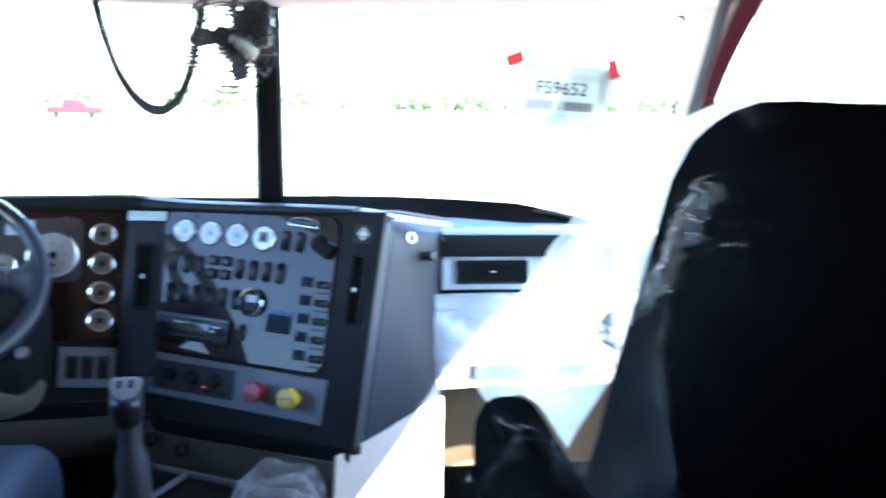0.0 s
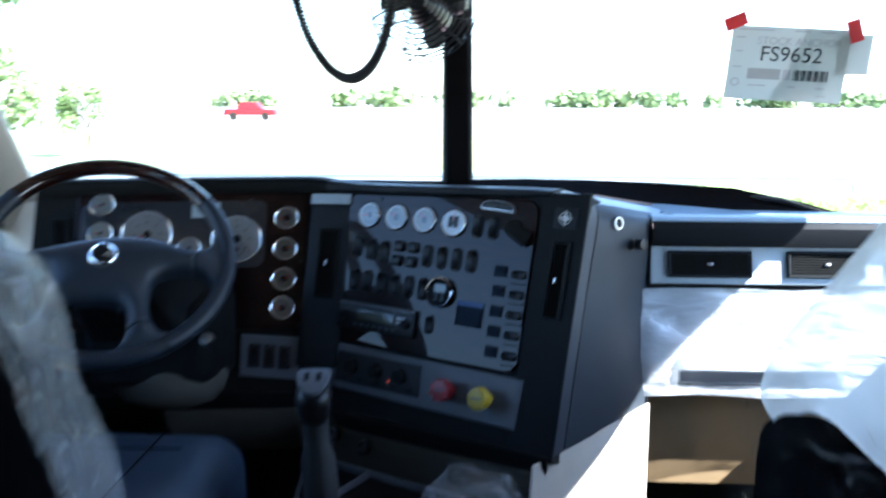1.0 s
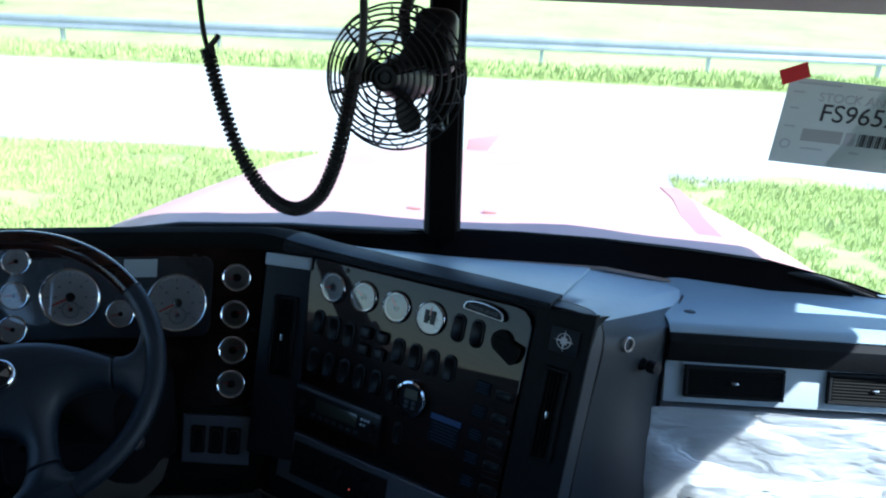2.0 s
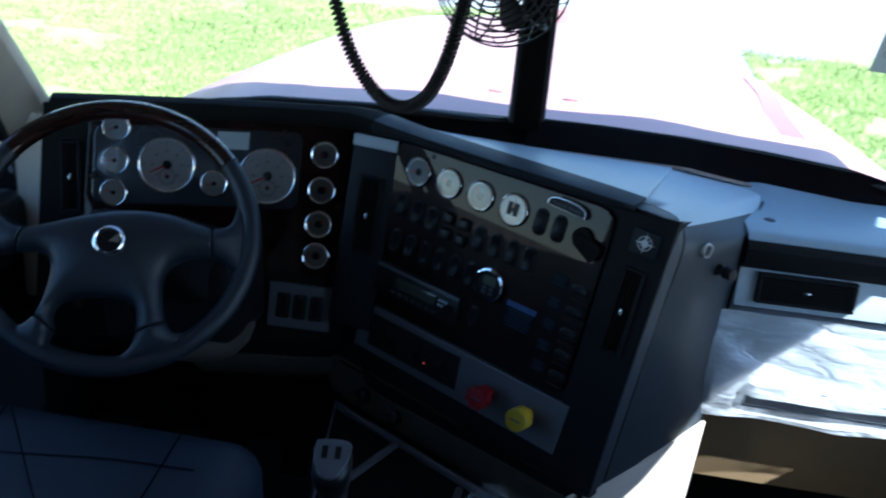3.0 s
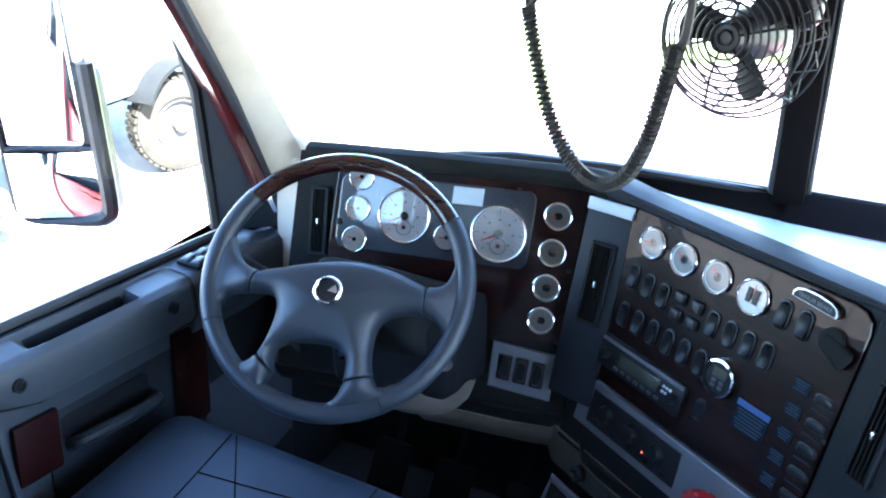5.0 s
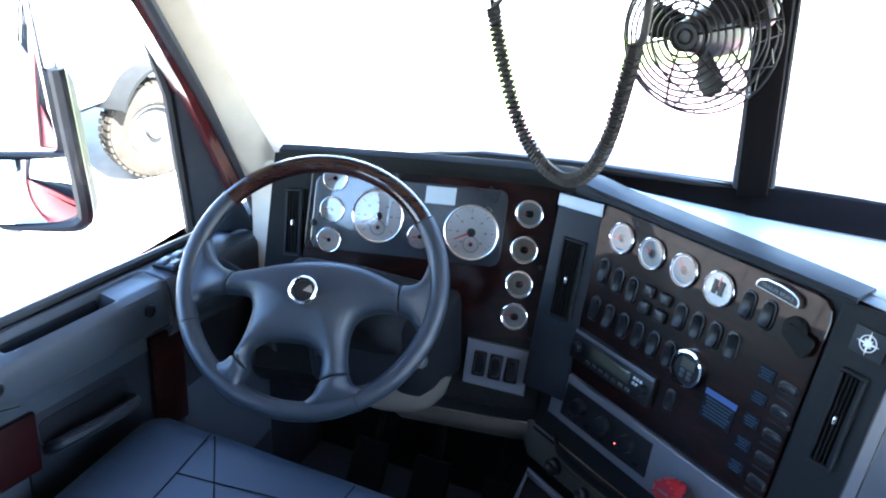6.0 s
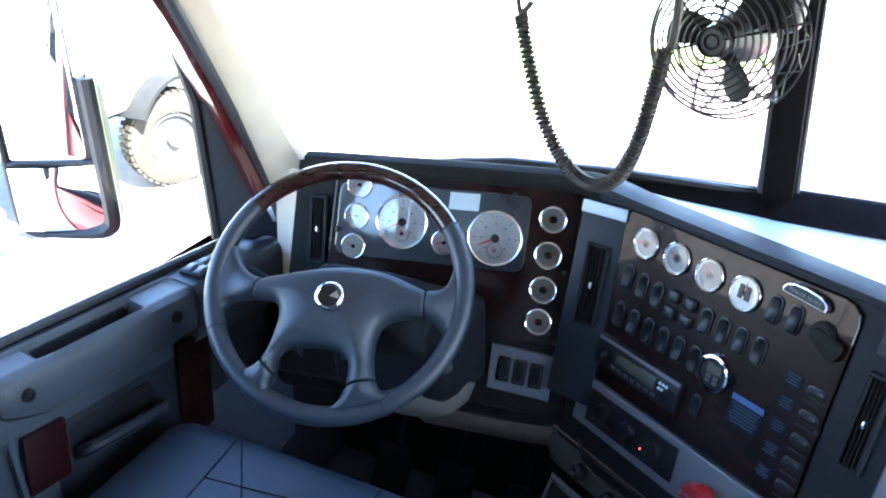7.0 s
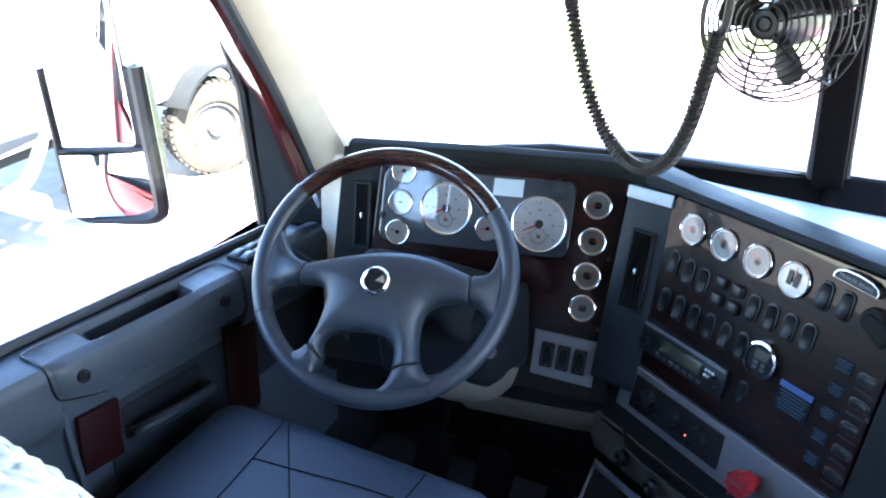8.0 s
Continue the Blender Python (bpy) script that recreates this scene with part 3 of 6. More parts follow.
# raised armrest block with a sunk finger grip
rows = []
for k in range(25):
    y = 1.135 + 0.42 * k / 24
    e = min(1.0, min(y - 1.135, 1.555 - y) / 0.022)
    e = math.sqrt(max(0.0, 1 - (1 - e) ** 2))
    zt = door_z(y) + 0.001
    zb = max(0.792 - 0.45 * (y - 1.147), 0.765 - 0.115 * (y - 1.214))
    g = max(0.0, min(1.0, (y - 1.232) / 0.02, (1.452 - y) / 0.02))
    g = g * g * (3 - 2 * g)
    x0 = -0.945 - 0.012 * (1 - e)
    rows.append([(-1.018, y, zt - 0.01), (-1.016, y, zt + 0.001 + 0.003 * e), (-1.012, y, zt + 0.003 + 0.004 * e), (-1.009, y, zt + 0.004 + 0.004 * e - 0.006 * g), (-1.005, y, zt + 0.003 - 0.052 * g), (-0.970, y, zt - 0.004 - 0.050 * g), (-0.967, y, zt - 0.004 - 0.004 * g), (-0.962, y, zt - 0.006 + 0.003 * g), (x0 - 0.004, y, zt - 0.012), (x0, y, zt - 0.022), (x0 + 0.001, y, zt - 0.04), (x0 + 0.001, y, zb + 0.012), (x0 - 0.003, y, zb + 0.003), (x0 - 0.014, y, zb), (-0.995, y, zb + 0.002)])
part("armrest_block", sheet(rows, 0.0), SLATE, door, "moulded slate armrest block with a finger grip")
# Dark sheet inside the grip that paints in the recess's shade.
rows = []
for k in range(13):
    y = 1.240 + 0.204 * k / 12
    zt = door_z(y) + 0.001
    rows.append([(-1.007, y, zt - 0.008), (-1.004, y, zt - 0.03), (-1.0025, y, zt - 0.0465), (-0.974, y, zt - 0.0525), (-0.9715, y, zt - 0.03), (-0.9695, y, zt - 0.009)])
part("grip_shade", sheet(rows, 0.0), PANELSLATE, door, "dark sheet shading the finger grip")
part("block_seam", tube(smooth_line([(-1.018, 1.225, door_z(1.225) + 0.001), (-1.016, 1.14, door_z(1.14) + 0.003), (-0.985, 1.132, door_z(1.13)), (-0.957, 1.132, door_z(1.13) - 0.012), (-0.951, 1.132, 0.815), (-0.951, 1.142, 0.795), (-0.951, 1.175, 0.779), (-0.952, 1.214, 0.763)], 5), 0.0025, 6), BLACK, door)
part("block_seam", tube(smooth_line([(-1.018, 1.46, door_z(1.46) + 0.001), (-1.016, 1.545, door_z(1.545) + 0.003), (-0.985, 1.559, door_z(1.56)), (-0.957, 1.559, door_z(1.56) - 0.012), (-0.951, 1.558, 0.76), (-0.951, 1.55, 0.730), (-0.951, 1.50, 0.732)], 5), 0.0025, 6), BLACK, door)
for y, z in ((1.182, 0.818), (1.497, 0.783)):
    part("screw_cap", lathe([(0, 0.002), (0.005, 0.001), (0.0075, 0.0005), (0.0082, 0.003), (0.0115, 0.0035), (0.0125, -0.002)], 18), BLACK, door, m=basis(Vector((-0.9435, y, z)), Vector((0, -1, 0)), Vector((0, 0, 1)), Vector((1, 0, 0))))
part("reflector", box(0.012, 0.082, 0.11, 0.004), REDLENS, door, "dark red plastic reflector", m=Matrix.Translation((-0.974, 1.199, 0.674)) @ pose(0, 0, 0, -8, 0, 0))
part("panel_rib", box(0.012, 0.012, 0.2, 0.004), SLATE, door, m=Matrix.Translation((-0.976, 1.147, 0.665)))
part("wood_insert", box(0.01, 0.085, 0.21, 0.003), WOOD, door, "dark wood insert", m=Matrix.Translation((-0.974, 1.535, 0.60)) @ pose(0, 0, 0, -7, 0, 0))
part("map_pocket", sheet([[(-0.962, y, z) for y in (1.40, 1.3, 1.05)] for z in (0.30, 0.42, 0.50)] + [[(-0.975, y, 0.515) for y in (1.40, 1.3, 1.05)]], 0.01), DARK, door, "dark map pocket lip")
part("pull_handle", tube(smooth_line([(-0.985, 1.262, 0.628), (-0.955, 1.265, 0.648), (-0.945, 1.30, 0.648), (-0.943, 1.36, 0.638), (-0.950, 1.425, 0.626), (-0.985, 1.435, 0.615)], 6), 0.012, 10), PANELSLATE, door, "dark slate pull bar")
# Added dark plate over the slate, to darken the front of the door.
part("front_overlay", hull_box([(-1.03, 1.60, 0.10), (-1.03, 1.84, 0.10), (-1.012, 1.84, 0.10), (-1.012, 1.60, 0.10), (-0.995, 1.585, 0.70), (-0.995, 1.84, 0.67), (-0.979, 1.84, 0.67), (-0.979, 1.585, 0.70)], 0.004), DARK, door, "dark overlay on the door ahead of the wood insert")
part("lower_panel", box(0.006, 0.36, 0.27, 0.002), PANELSLATE, door, "darker inset door panel", m=Matrix.Translation((-0.9855, 1.395, 0.585)) @ pose(0, 0, 0, -6.5, 0, 0))
part("pull_recess", prism(rounded(0.19, 0.05, 0.015), 0.004, 0.001), BLACK, door, m=basis(Vector((-0.984, 1.345, 0.655)), Vector((0, -1, 0.12)).normalized(), Vector((0, 0.12, 1)).normalized(), Vector((1, 0, 0))))
SWM = Matrix.Translation((-0.988, 1.638, door_z(1.638) + 0.003)) @ pose(0, 0, 0, -6.3, 0, 0)
sw = part("switch_plate", box(0.055, 0.105, 0.008, 0.003), DARK, door, "charcoal window switch plate", m=SWM)
for dx, dy in ((-0.013, -0.032), (0.013, -0.032), (-0.013, 0.002), (0.013, 0.002), (-0.013, 0.036)):
    part("switch_well", prism(rounded(0.023, 0.031, 0.006), 0.002, 0.0006), BLACK, sw, m=SWM @ Matrix.Translation((dx, dy, 0.0035)))
    part("switch", puffy(0.017, 0.025, 0.009, 0.0042, 6), GREYTRIM, sw, m=SWM @ Matrix.Translation((dx, dy, 0.006)) @ pose(0, 0, 0, 8, 0, 0))
sail = [(-1.035, 1.735, 0.815), (-1.035, 1.738, 1.11), (-1.005, 1.715, 1.13), (-0.995, 1.78, 0.95), (-0.99, 1.83, 0.86), (-0.985, 1.86, 0.78)]
bm = bmesh.new()
bm.faces.new([bm.verts.new(p) for p in sail])
bmesh.ops.solidify(bm, geom=bm.faces[:], thickness=0.012)
part("sail_panel", bm, SLATE, door, "slate corner panel")
frame_line = [(-1.045, 1.733, 0.82), (-1.045, 1.735, 1.11), (-1.06, 1.70, 1.30), (-1.09, 1.60, 1.43), (-1.11, 1.1, 1.45), (-1.11, 0.64, 1.45), (-1.10, 0.60, 0.95)]
part("window_frame", tube(frame_line, 0.013, 8), RUBBER, door)
bm = bmesh.new()
bm.faces.new([bm.verts.new(p) for p in [(-1.062, 1.73, 0.83), (-1.064, 1.73, 1.12), (-1.075, 1.69, 1.31), (-1.095, 1.58, 1.43), (-1.105, 0.62, 1.45), (-1.09, 0.6, 0.95)]])
pane = part("pane", bm, GLASS, door)
pane.visible_shadow = False
part("upper_frame", sheet([[(-1.115, y, 1.44) for y in (1.55, 1.1, 0.58)], [(-1.115, y, 1.75) for y in (1.55, 1.1, 0.58)], [(-1.115, y, 2.08) for y in (1.55, 1.1, 0.58)]], 0.03), HEADLINER, door, "cream padded rail over the window")

pdoor = thing("door_2", (1.0, 1.2, FLOOR), "closed passenger door with its window down", "truck door", kind="structure")
part("skin", sheet([[(1.10, y, z) for y in (1.86, 1.2, 0.58)] for z in (-0.15, 0.4, 0.85)], 0.012), REDPAINT, pdoor, "glossy red painted outer skin")
part("inner_panel", sheet([[(x, y, z) for y in ys] for x, z in ((1.02, 0.08), (0.985, 0.4), (0.985, 0.70), (0.955, 0.78), (0.965, 0.82), (1.04, 0.85))], 0.006), SLATE, pdoor)
part("upper_frame", sheet([[(1.115, y, 1.45) for y in (1.55, 1.1, 0.58)], [(1.115, y, 1.75) for y in (1.55, 1.1, 0.58)], [(1.115, y, 2.08) for y in (1.55, 1.1, 0.58)]], 0.03), HEADLINER, pdoor, "cream padded rail over the window")
# ---- dashboard ----
dash = thing("dashboard", (-0.1, 1.85, FLOOR), "wraparound slate dashboard with burgundy wood panels and pale gauges", "dashboard")


def k_outline(pts, d0, depth, bevel, name, m, label="", parent=None):
    """A plate on the cluster face from (x, z) corners."""
    o = on_k(-0.56, 0.78, d0)
    inv = o.inverted()
    loc = [tuple((inv @ (k_at(x, z) + d0 * K_N)).xy) for x, z in pts]
    return part(name, prism(loc, depth, bevel), m, parent or dash, label, m=o, angle=8)


def c_outline(pts, d0, depth, bevel, name, m, label="", parent=None):
    o = on_c(-0.86, 0.80, d0)
    inv = o.inverted()
    loc = [tuple((inv @ (c_at(u, z) + d0 * C_N)).xy) for u, z in pts]
    return part(name, prism(loc, depth, bevel), m, parent or dash, label, m=o, angle=8)


k_outline([(-0.88, 0.57), (-0.30, 0.55), (-0.30, 0.975), (-0.88, 0.985)], -0.06, 0.058, 0.003, "cluster_body", BROW)
k_outline([(-0.80, 0.70), (-0.46, 0.69), (-0.325, 0.69), (-0.322, 0.976), (-0.795, 0.980)], -0.004, 0.008, 0.0025, "wood_panel", WOOD, "lacquered burgundy wood cluster panel")
k_outline(rounded(0.372, 0.138, 0.018, 4, -0.598, 0.884), 0.003, 0.005, 0.002, "cluster_plate", CLUSTER, "slate gauge cluster plate")
k_outline([(-0.449, 0.598), (-0.331, 0.586), (-0.331, 0.670), (-0.450, 0.681)], -0.002, 0.009, 0.003, "switch_plate", GREYTRIM, "silver-grey three-switch plate")
k_outline([(-0.565, 0.918), (-0.508, 0.918), (-0.508, 0.949), (-0.565, 0.949)], 0.006, 0.004, 0.001, "display", LCD, "pale driver display")
c_outline([(-1.14, 0.525), (-0.572, 0.535), (-0.572, 1.0), (-1.14, 0.99)], -0.06, 0.056, 0.004, "stack_body", DARK)
c_outline([(-1.112, 0.674), (-0.690, 0.674), (-0.676, 0.678), (-0.668, 0.69), (-0.668, 0.958), (-0.672, 0.974), (-0.684, 0.984), (-0.70, 0.987), (-1.095, 0.973), (-1.107, 0.969), (-1.112, 0.958)], -0.005, 0.008, 0.0025, "wood_panel", WOOD, "lacquered burgundy wood centre panel")
c_outline([(-0.664, 0.545), (-0.572, 0.54), (-0.570, 1.005), (-0.664, 0.995)], -0.008, 0.012, 0.004, "stack_frame", DARK)
c_outline([(-1.106, 0.583), (-0.652, 0.578), (-0.648, 0.667), (-1.106, 0.670)], -0.005, 0.012, 0.003, "control_plate", GREYTRIM, "silver-grey heater control plate")
c_outline([(-1.074, 0.597), (-0.864, 0.597), (-0.868, 0.657), (-1.074, 0.657)], 0.005, 0.004, 0.001, "heater_panel", BLACK, "black heater control panel")

# brow and top of the dash
path = [k_at(-0.860, 0.981), k_at(-0.8, 0.982), k_at(-0.6, 0.983), k_at(-0.42, 0.982), Vector((-0.315, 1.928, 0.982)), Vector((-0.225, 1.888, 0.984)), c_at(-1.03, 0.986), c_at(-0.9, 0.990), c_at(-0.8, 0.994), c_at(-0.70, 0.998), c_at(-0.645, 1.000)]
path = smooth_line(path, 4)
rows, top_rows = [], []
for i, p in enumerate(path):
    d = (path[min(i + 1, len(path) - 1)] - path[max(i - 1, 0)])
    n = Vector((d.y, -d.x, 0)).normalized()
    t = i / (len(path) - 1)
    e = min(1.0, i / 2.0)
    k_ = 0.5 + 0.35 * max(0.0, min(1.0, (p.x + 0.36) / 0.1))
    n = n * k_
    over_stack = max(0.0, min(1.0, (p.x + 0.30) / 0.10))
    h = (1 - 0.62 * over_stack) * (1 - 0.7 * max(0.0, min(1.0, (t - 0.72) / 0.26)) ** 1.5)
    q = p - 0.040 * n + Vector((0, 0, 0.012 * h + 0.001))
    back = top_back(q.x + 0.16 * max(0, q.x + 0.25))
    if back.y < q.y + 0.012:
        back.y = q.y + 0.012
    rows.append([p - 0.012 * n + Vector((0, 0, -0.006)), p + h * (0.024 * n + Vector((0, 0, -0.008))), p + h * (0.031 * n + Vector((0, 0, -0.001))), p + h * (0.031 * n + Vector((0, 0, 0.007))), p + h * (0.022 * n + Vector((0, 0, 0.0145))), p - 0.01 * n + Vector((0, 0, 0.0165 * h + 0.001)), q, q + Vector((0, 0.004, -0.012))])
    top_rows.append([q + 0.004 * n + Vector((0, 0, -0.003)), q.lerp(back, 0.12) + Vector((0, 0, -0.001)), q.lerp(back, 0.5), back])
turn = next(i for i, p in enumerate(path) if p.x > -0.275)
part("brow", sheet(rows[:turn + 1], 0.004), BROW, dash, "padded charcoal brow over the gauges")
part("stack_brow", sheet(rows[turn:], 0.004), PANELSLATE, dash, "dark slate edge over the centre stack")
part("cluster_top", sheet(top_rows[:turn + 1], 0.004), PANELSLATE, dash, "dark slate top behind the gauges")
part("dash_top", sheet(top_rows[turn:], 0.004), TOPSLATE, dash, "slate dash top beside the windscreen, painted as skylit")
part("metal_strip", tube([top_back(x) + Vector((0, -0.018, 0.006)) for x in (0.06, 0.12, 0.2, 0.3, 0.42)], 0.004, 6), STEEL, dash, "thin metal strip under the windscreen")
# skin of the stack's shoulder and flank: from the dash top round the corner and down to the passenger side
q_uz = [(-0.645, 1.001), (-0.615, 1.002), (-0.600, 1.0015), (-0.588, 0.998), (-0.579, 0.990), (-0.574, 0.977), (-0.572, 0.955), (-0.572, 0.92), (-0.572, 0.88), (-0.572, 0.82), (-0.572, 0.74), (-0.572, 0.64), (-0.572, 0.548)]
sa, sb = top_back(0.455), Vector((0.381, 1.732, 0.944))
far = [top_rows[-1][3], top_rows[-1][3].lerp(sa, 0.5), sa.lerp(sb, 0.02), sa.lerp(sb, 0.25), sa.lerp(sb, 0.5), sa.lerp(sb, 0.8), sb, Vector((0.381, 1.724, 0.92)), Vector((0.380, 1.726, 0.885)), Vector((0.380, 1.728, 0.83)), Vector((0.380, 1.722, 0.75)), Vector((0.381, 1.71, 0.66)), Vector((0.382, 1.70, 0.585))]
rim_rows, skin_rows, seam = [], [], []
for i, ((u, z), b) in enumerate(zip(q_uz, far)):
    f = c_at(u, z) + 0.003 * C_N
    o = (b - f).normalized()
    up = Vector((0, 0, 0.006 * max(0, 1 - i / 4)))
    nrm = Vector((0, 0, 1)).lerp(Vector((0.66, -0.74, 0.1)), max(0.0, min(1.0, (i - 2) / 4))).normalized()
    rim_rows.append([f - 0.012 * C_N - 0.004 * o, f - 0.003 * C_N, f + 0.003 * o, f + 0.012 * o + up * 0.3, f + 0.029 * o + up * 0.5, f + 0.0305 * o - 0.004 * nrm])
    g = f + 0.033 * o + up * 0.5
    bow = Vector((0.004, -0.004, 0.001)) * min(1.0, i / 6)
    skin_rows.append([g - 0.004 * nrm, g] + [g.lerp(b, w) + bow * math.sin(math.pi * w) for w in (0.15, 0.35, 0.55, 0.75, 0.9)] + [b, b + Vector((0.0, 0.012, -0.006))])
    seam.append(f + 0.031 * o + up * 0.5 - 0.0012 * nrm)
skin_rows[0] = [top_rows[-1][0] + Vector((0, 0, -0.002))] + [top_rows[-1][0].lerp(top_rows[-1][3], w) for w in (0.02, 0.15, 0.35, 0.55, 0.75, 0.9, 1.0)] + [skin_rows[0][-1]]
skin_rows[0] = [p + Vector((-0.008, 0.004, 0.0015)) for p in skin_rows[0]]
part("stack_rim", sheet([smooth_line(c, 3) for c in zip(*rim_rows)], 0.0), SLATE, dash, "slate rim round the centre stack")
skin = list(zip(*[smooth_line(c, 3) for c in zip(*skin_rows)]))
# Shoulder and flank are one plastic; the shoulder's paler colour is painted sky light.
part("stack_shoulder", sheet([list(c) for c in skin[:13]], 0.0), TOPSLATE, dash, "slate shoulder of the centre stack, painted as skylit", angle=60)
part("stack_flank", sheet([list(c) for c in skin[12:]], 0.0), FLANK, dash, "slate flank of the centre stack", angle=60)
part("rim_seam", tube(smooth_line(seam[:-2], 3), 0.0016, 6), BLACK, dash)
part("flank_seam", tube(smooth_line([p + Vector((0.002, 0, 0.0)) for p in far[2:]], 3), 0.0028, 6), BLACK, dash)
# passenger side: ledge, lip, silver vent panel
xs = [0.385, 0.6, 0.8, 1.0]
part("passenger_ledge", sheet([[(x, top_back(x).y + 0.02, top_back(x).z + 0.002) for x in xs], [(x, 1.88, 0.934) for x in xs], [(x, 1.80, 0.942) for x in xs], [(x, 1.75, 0.946) for x in xs], [(x, 1.735, 0.945) for x in xs], [(x, 1.725, 0.940) for x in xs]], 0.004), DASHTOP, dash, "slate passenger ledge, painted as skylit")
part("ledge_lip", sheet([[(x, 1.728, 0.9385) for x in xs], [(x, 1.722, 0.9375) for x in xs], [(x, 1.7165, 0.930) for x in xs], [(x, 1.717, 0.915) for x in xs], [(x, 1.722, 0.898) for x in xs], [(x, 1.75, 0.894) for x in xs]], 0.004), DARK, dash, "dark lip of the passenger ledge")
V_M = basis(Vector((0.70, 1.734, 0.858)), Vector((1, 0.03, 0)).normalized(), Vector((0, 0.28, 1)).normalized(), Vector((0.03, -1, 0.28)).normalized())
part("vent_panel", box(0.63, 0.076, 0.02, 0.003), SILVER, dash, "pale silver vent panel", m=V_M @ Matrix.Translation((0, 0, -0.008)))
part("passenger_body", box(0.64, 0.16, 0.32, 0.004), DARK, dash, m=Matrix.Translation((0.705, 1.84, 0.74)))
part("dash_end", hull_box([(-0.884, 1.80, 0.56), (-0.975, 1.80, 0.56), (-0.975, 1.95, 0.56), (-0.884, 1.95, 0.56), (-0.876, 1.835, 0.955), (-0.965, 1.845, 0.955), (-0.955, 1.92, 0.94), (-0.876, 1.92, 0.94)], 0.01), CREAM, dash, "cream end panel beside the pillar")

# column between cluster and stack with its tall vent
c_x = Vector((0.966, -0.235, 0.02)).normalized()
c_n = Vector((-0.235, -0.95, 0.33)).normalized()
c_x = (c_x - c_x.dot(c_n) * c_n).normalized()
COL = basis(Vector((-0.2755, 1.838, 0.80)), c_x, c_n.cross(c_x), c_n)
part("vent_column", box(0.092, 0.37, 0.05, 0.005, at=(0, -0.005, -0.022)), PANELSLATE, dash, "slate vent column", m=COL)
part("column_cap", box(0.09, 0.022, 0.006, 0.002, at=(0, 0.167, 0.006)), SILVER, dash, "silver cap plate", m=COL)


def vent(m, w, h, n, along="x", label="black louvred air vent", material=BROW):
    """A framed vent with thin slats and a centre tab."""
    bm = bmesh.new()
    for sx, sy, cx, cy in ((w, 0.006, 0, h / 2 - 0.003), (w, 0.006, 0, -h / 2 + 0.003), (0.006, h - 0.012, w / 2 - 0.003, 0), (0.006, h - 0.012, -w / 2 + 0.003, 0)):
        box(sx, sy, 0.012, 0.0015, at=(cx, cy, 0.0), seg=1, bm=bm)
    v = part("air_vent", bm, DARK, dash, label, m=m)
    part("vent_throat", box(w - 0.012, h - 0.012, 0.004, at=(0, 0, -0.005)), BLACK, v, m=m)
    for i in range(n):
        t = (i + 0.5) / n - 0.5
        if along == "x":
            part("slat", box(w - 0.014, 0.0014, 0.011), material, v, m=m @ Matrix.Translation((0, t * (h - 0.012), 0.001)) @ pose(0, 0, 0, 35, 0, 0))
        else:
            part("slat", box(0.0014, h - 0.014, 0.011), material, v, m=m @ Matrix.Translation((t * (w - 0.012), 0, 0.001)) @ pose(0, 0, 0, 0, 35, 0))
    part("vent_tab", box(0.004, 0.011, 0.007, 0.0015), STEEL, v, m=m @ Matrix.Translation((0, 0, 0.006)) @ (pose(0, 0, 0, 0, 0, 90) if along == "x" else Matrix()))
    return v


vent(COL @ Matrix.Translation((0.004, 0.03, 0.004)), 0.048, 0.15, 5, "y")
vent(on_k(-0.823, 0.858, 0.004), 0.036, 0.135, 4, "y")
vent(on_c(-0.612, 0.847, 0.006), 0.036, 0.145, 4, "y")
for cx in (-0.204, 0.018, 0.21):
    vent(V_M @ Matrix.Translation((cx, 0.0, 0.006)), 0.16 if cx < 0 else 0.147, 0.052, 8, "x")

# ---- gauges ----
RING = finish(lathe([(0.85, 0.02), (0.855, 0.10), (0.88, 0.16), (0.92, 0.18), (0.965, 0.16), (1.0, 0.11), (1.01, 0.0)], 40), "bezel", CHROME)
BIGRING = finish(lathe([(0.90, 0.02), (0.905, 0.14), (0.925, 0.22), (0.955, 0.25), (0.985, 0.22), (1.01, 0.12), (1.015, -0.02)], 44), "bezel", CHROME)
bm = lathe([(0.0, 0.03), (0.86, 0.03)], 40)
for k in range(25):
    a = radians(225 - 270 * k / 24)
    r0, wd = (0.64, 0.014) if k % 4 == 0 else (0.70, 0.007)
    c, s = math.cos(a), math.sin(a)
    vs = [bm.verts.new((r * c - o * s, r * s + o * c, 0.034)) for r, o in ((r0, -wd), (0.77, -wd), (0.77, wd), (r0, wd))]
    bm.faces.new(vs).material_index = 1
for k in range(7):
    a = radians(225 - 270 * k / 6)
    x, y = 0.46 * math.cos(a), 0.46 * math.sin(a)
    vs = [bm.verts.new((x + dx, y + dy, 0.034)) for dx, dy in ((-0.04, -0.03), (0.04, -0.03), (0.04, 0.03), (-0.04, 0.03))]
    bm.faces.new(vs).material_index = 1
FACE = finish(bm, "dial", [DIAL, DIALMARK])
HUB = finish(lathe([(0.0, 0.118), (0.12, 0.115), (0.155, 0.095), (0.16, 0.03)], 20), "needle_hub", BLACK)
NEED = finish(prism([(-0.045, -0.12), (0.045, -0.12), (0.02, 0.66), (-0.02, 0.66)], 0.02, z0=0.09), "needle", NEEDLE)
DARKHUB = finish(prism(rounded(0.56, 0.5, 0.22, 5), 0.03, 0.008, z0=0.035), "needle_hub", PANELSLATE)
SMOKEHUB = finish(lathe([(0.0, 0.075), (0.22, 0.072), (0.26, 0.06), (0.27, 0.036)], 24), "needle_hub", GREYTRIM)
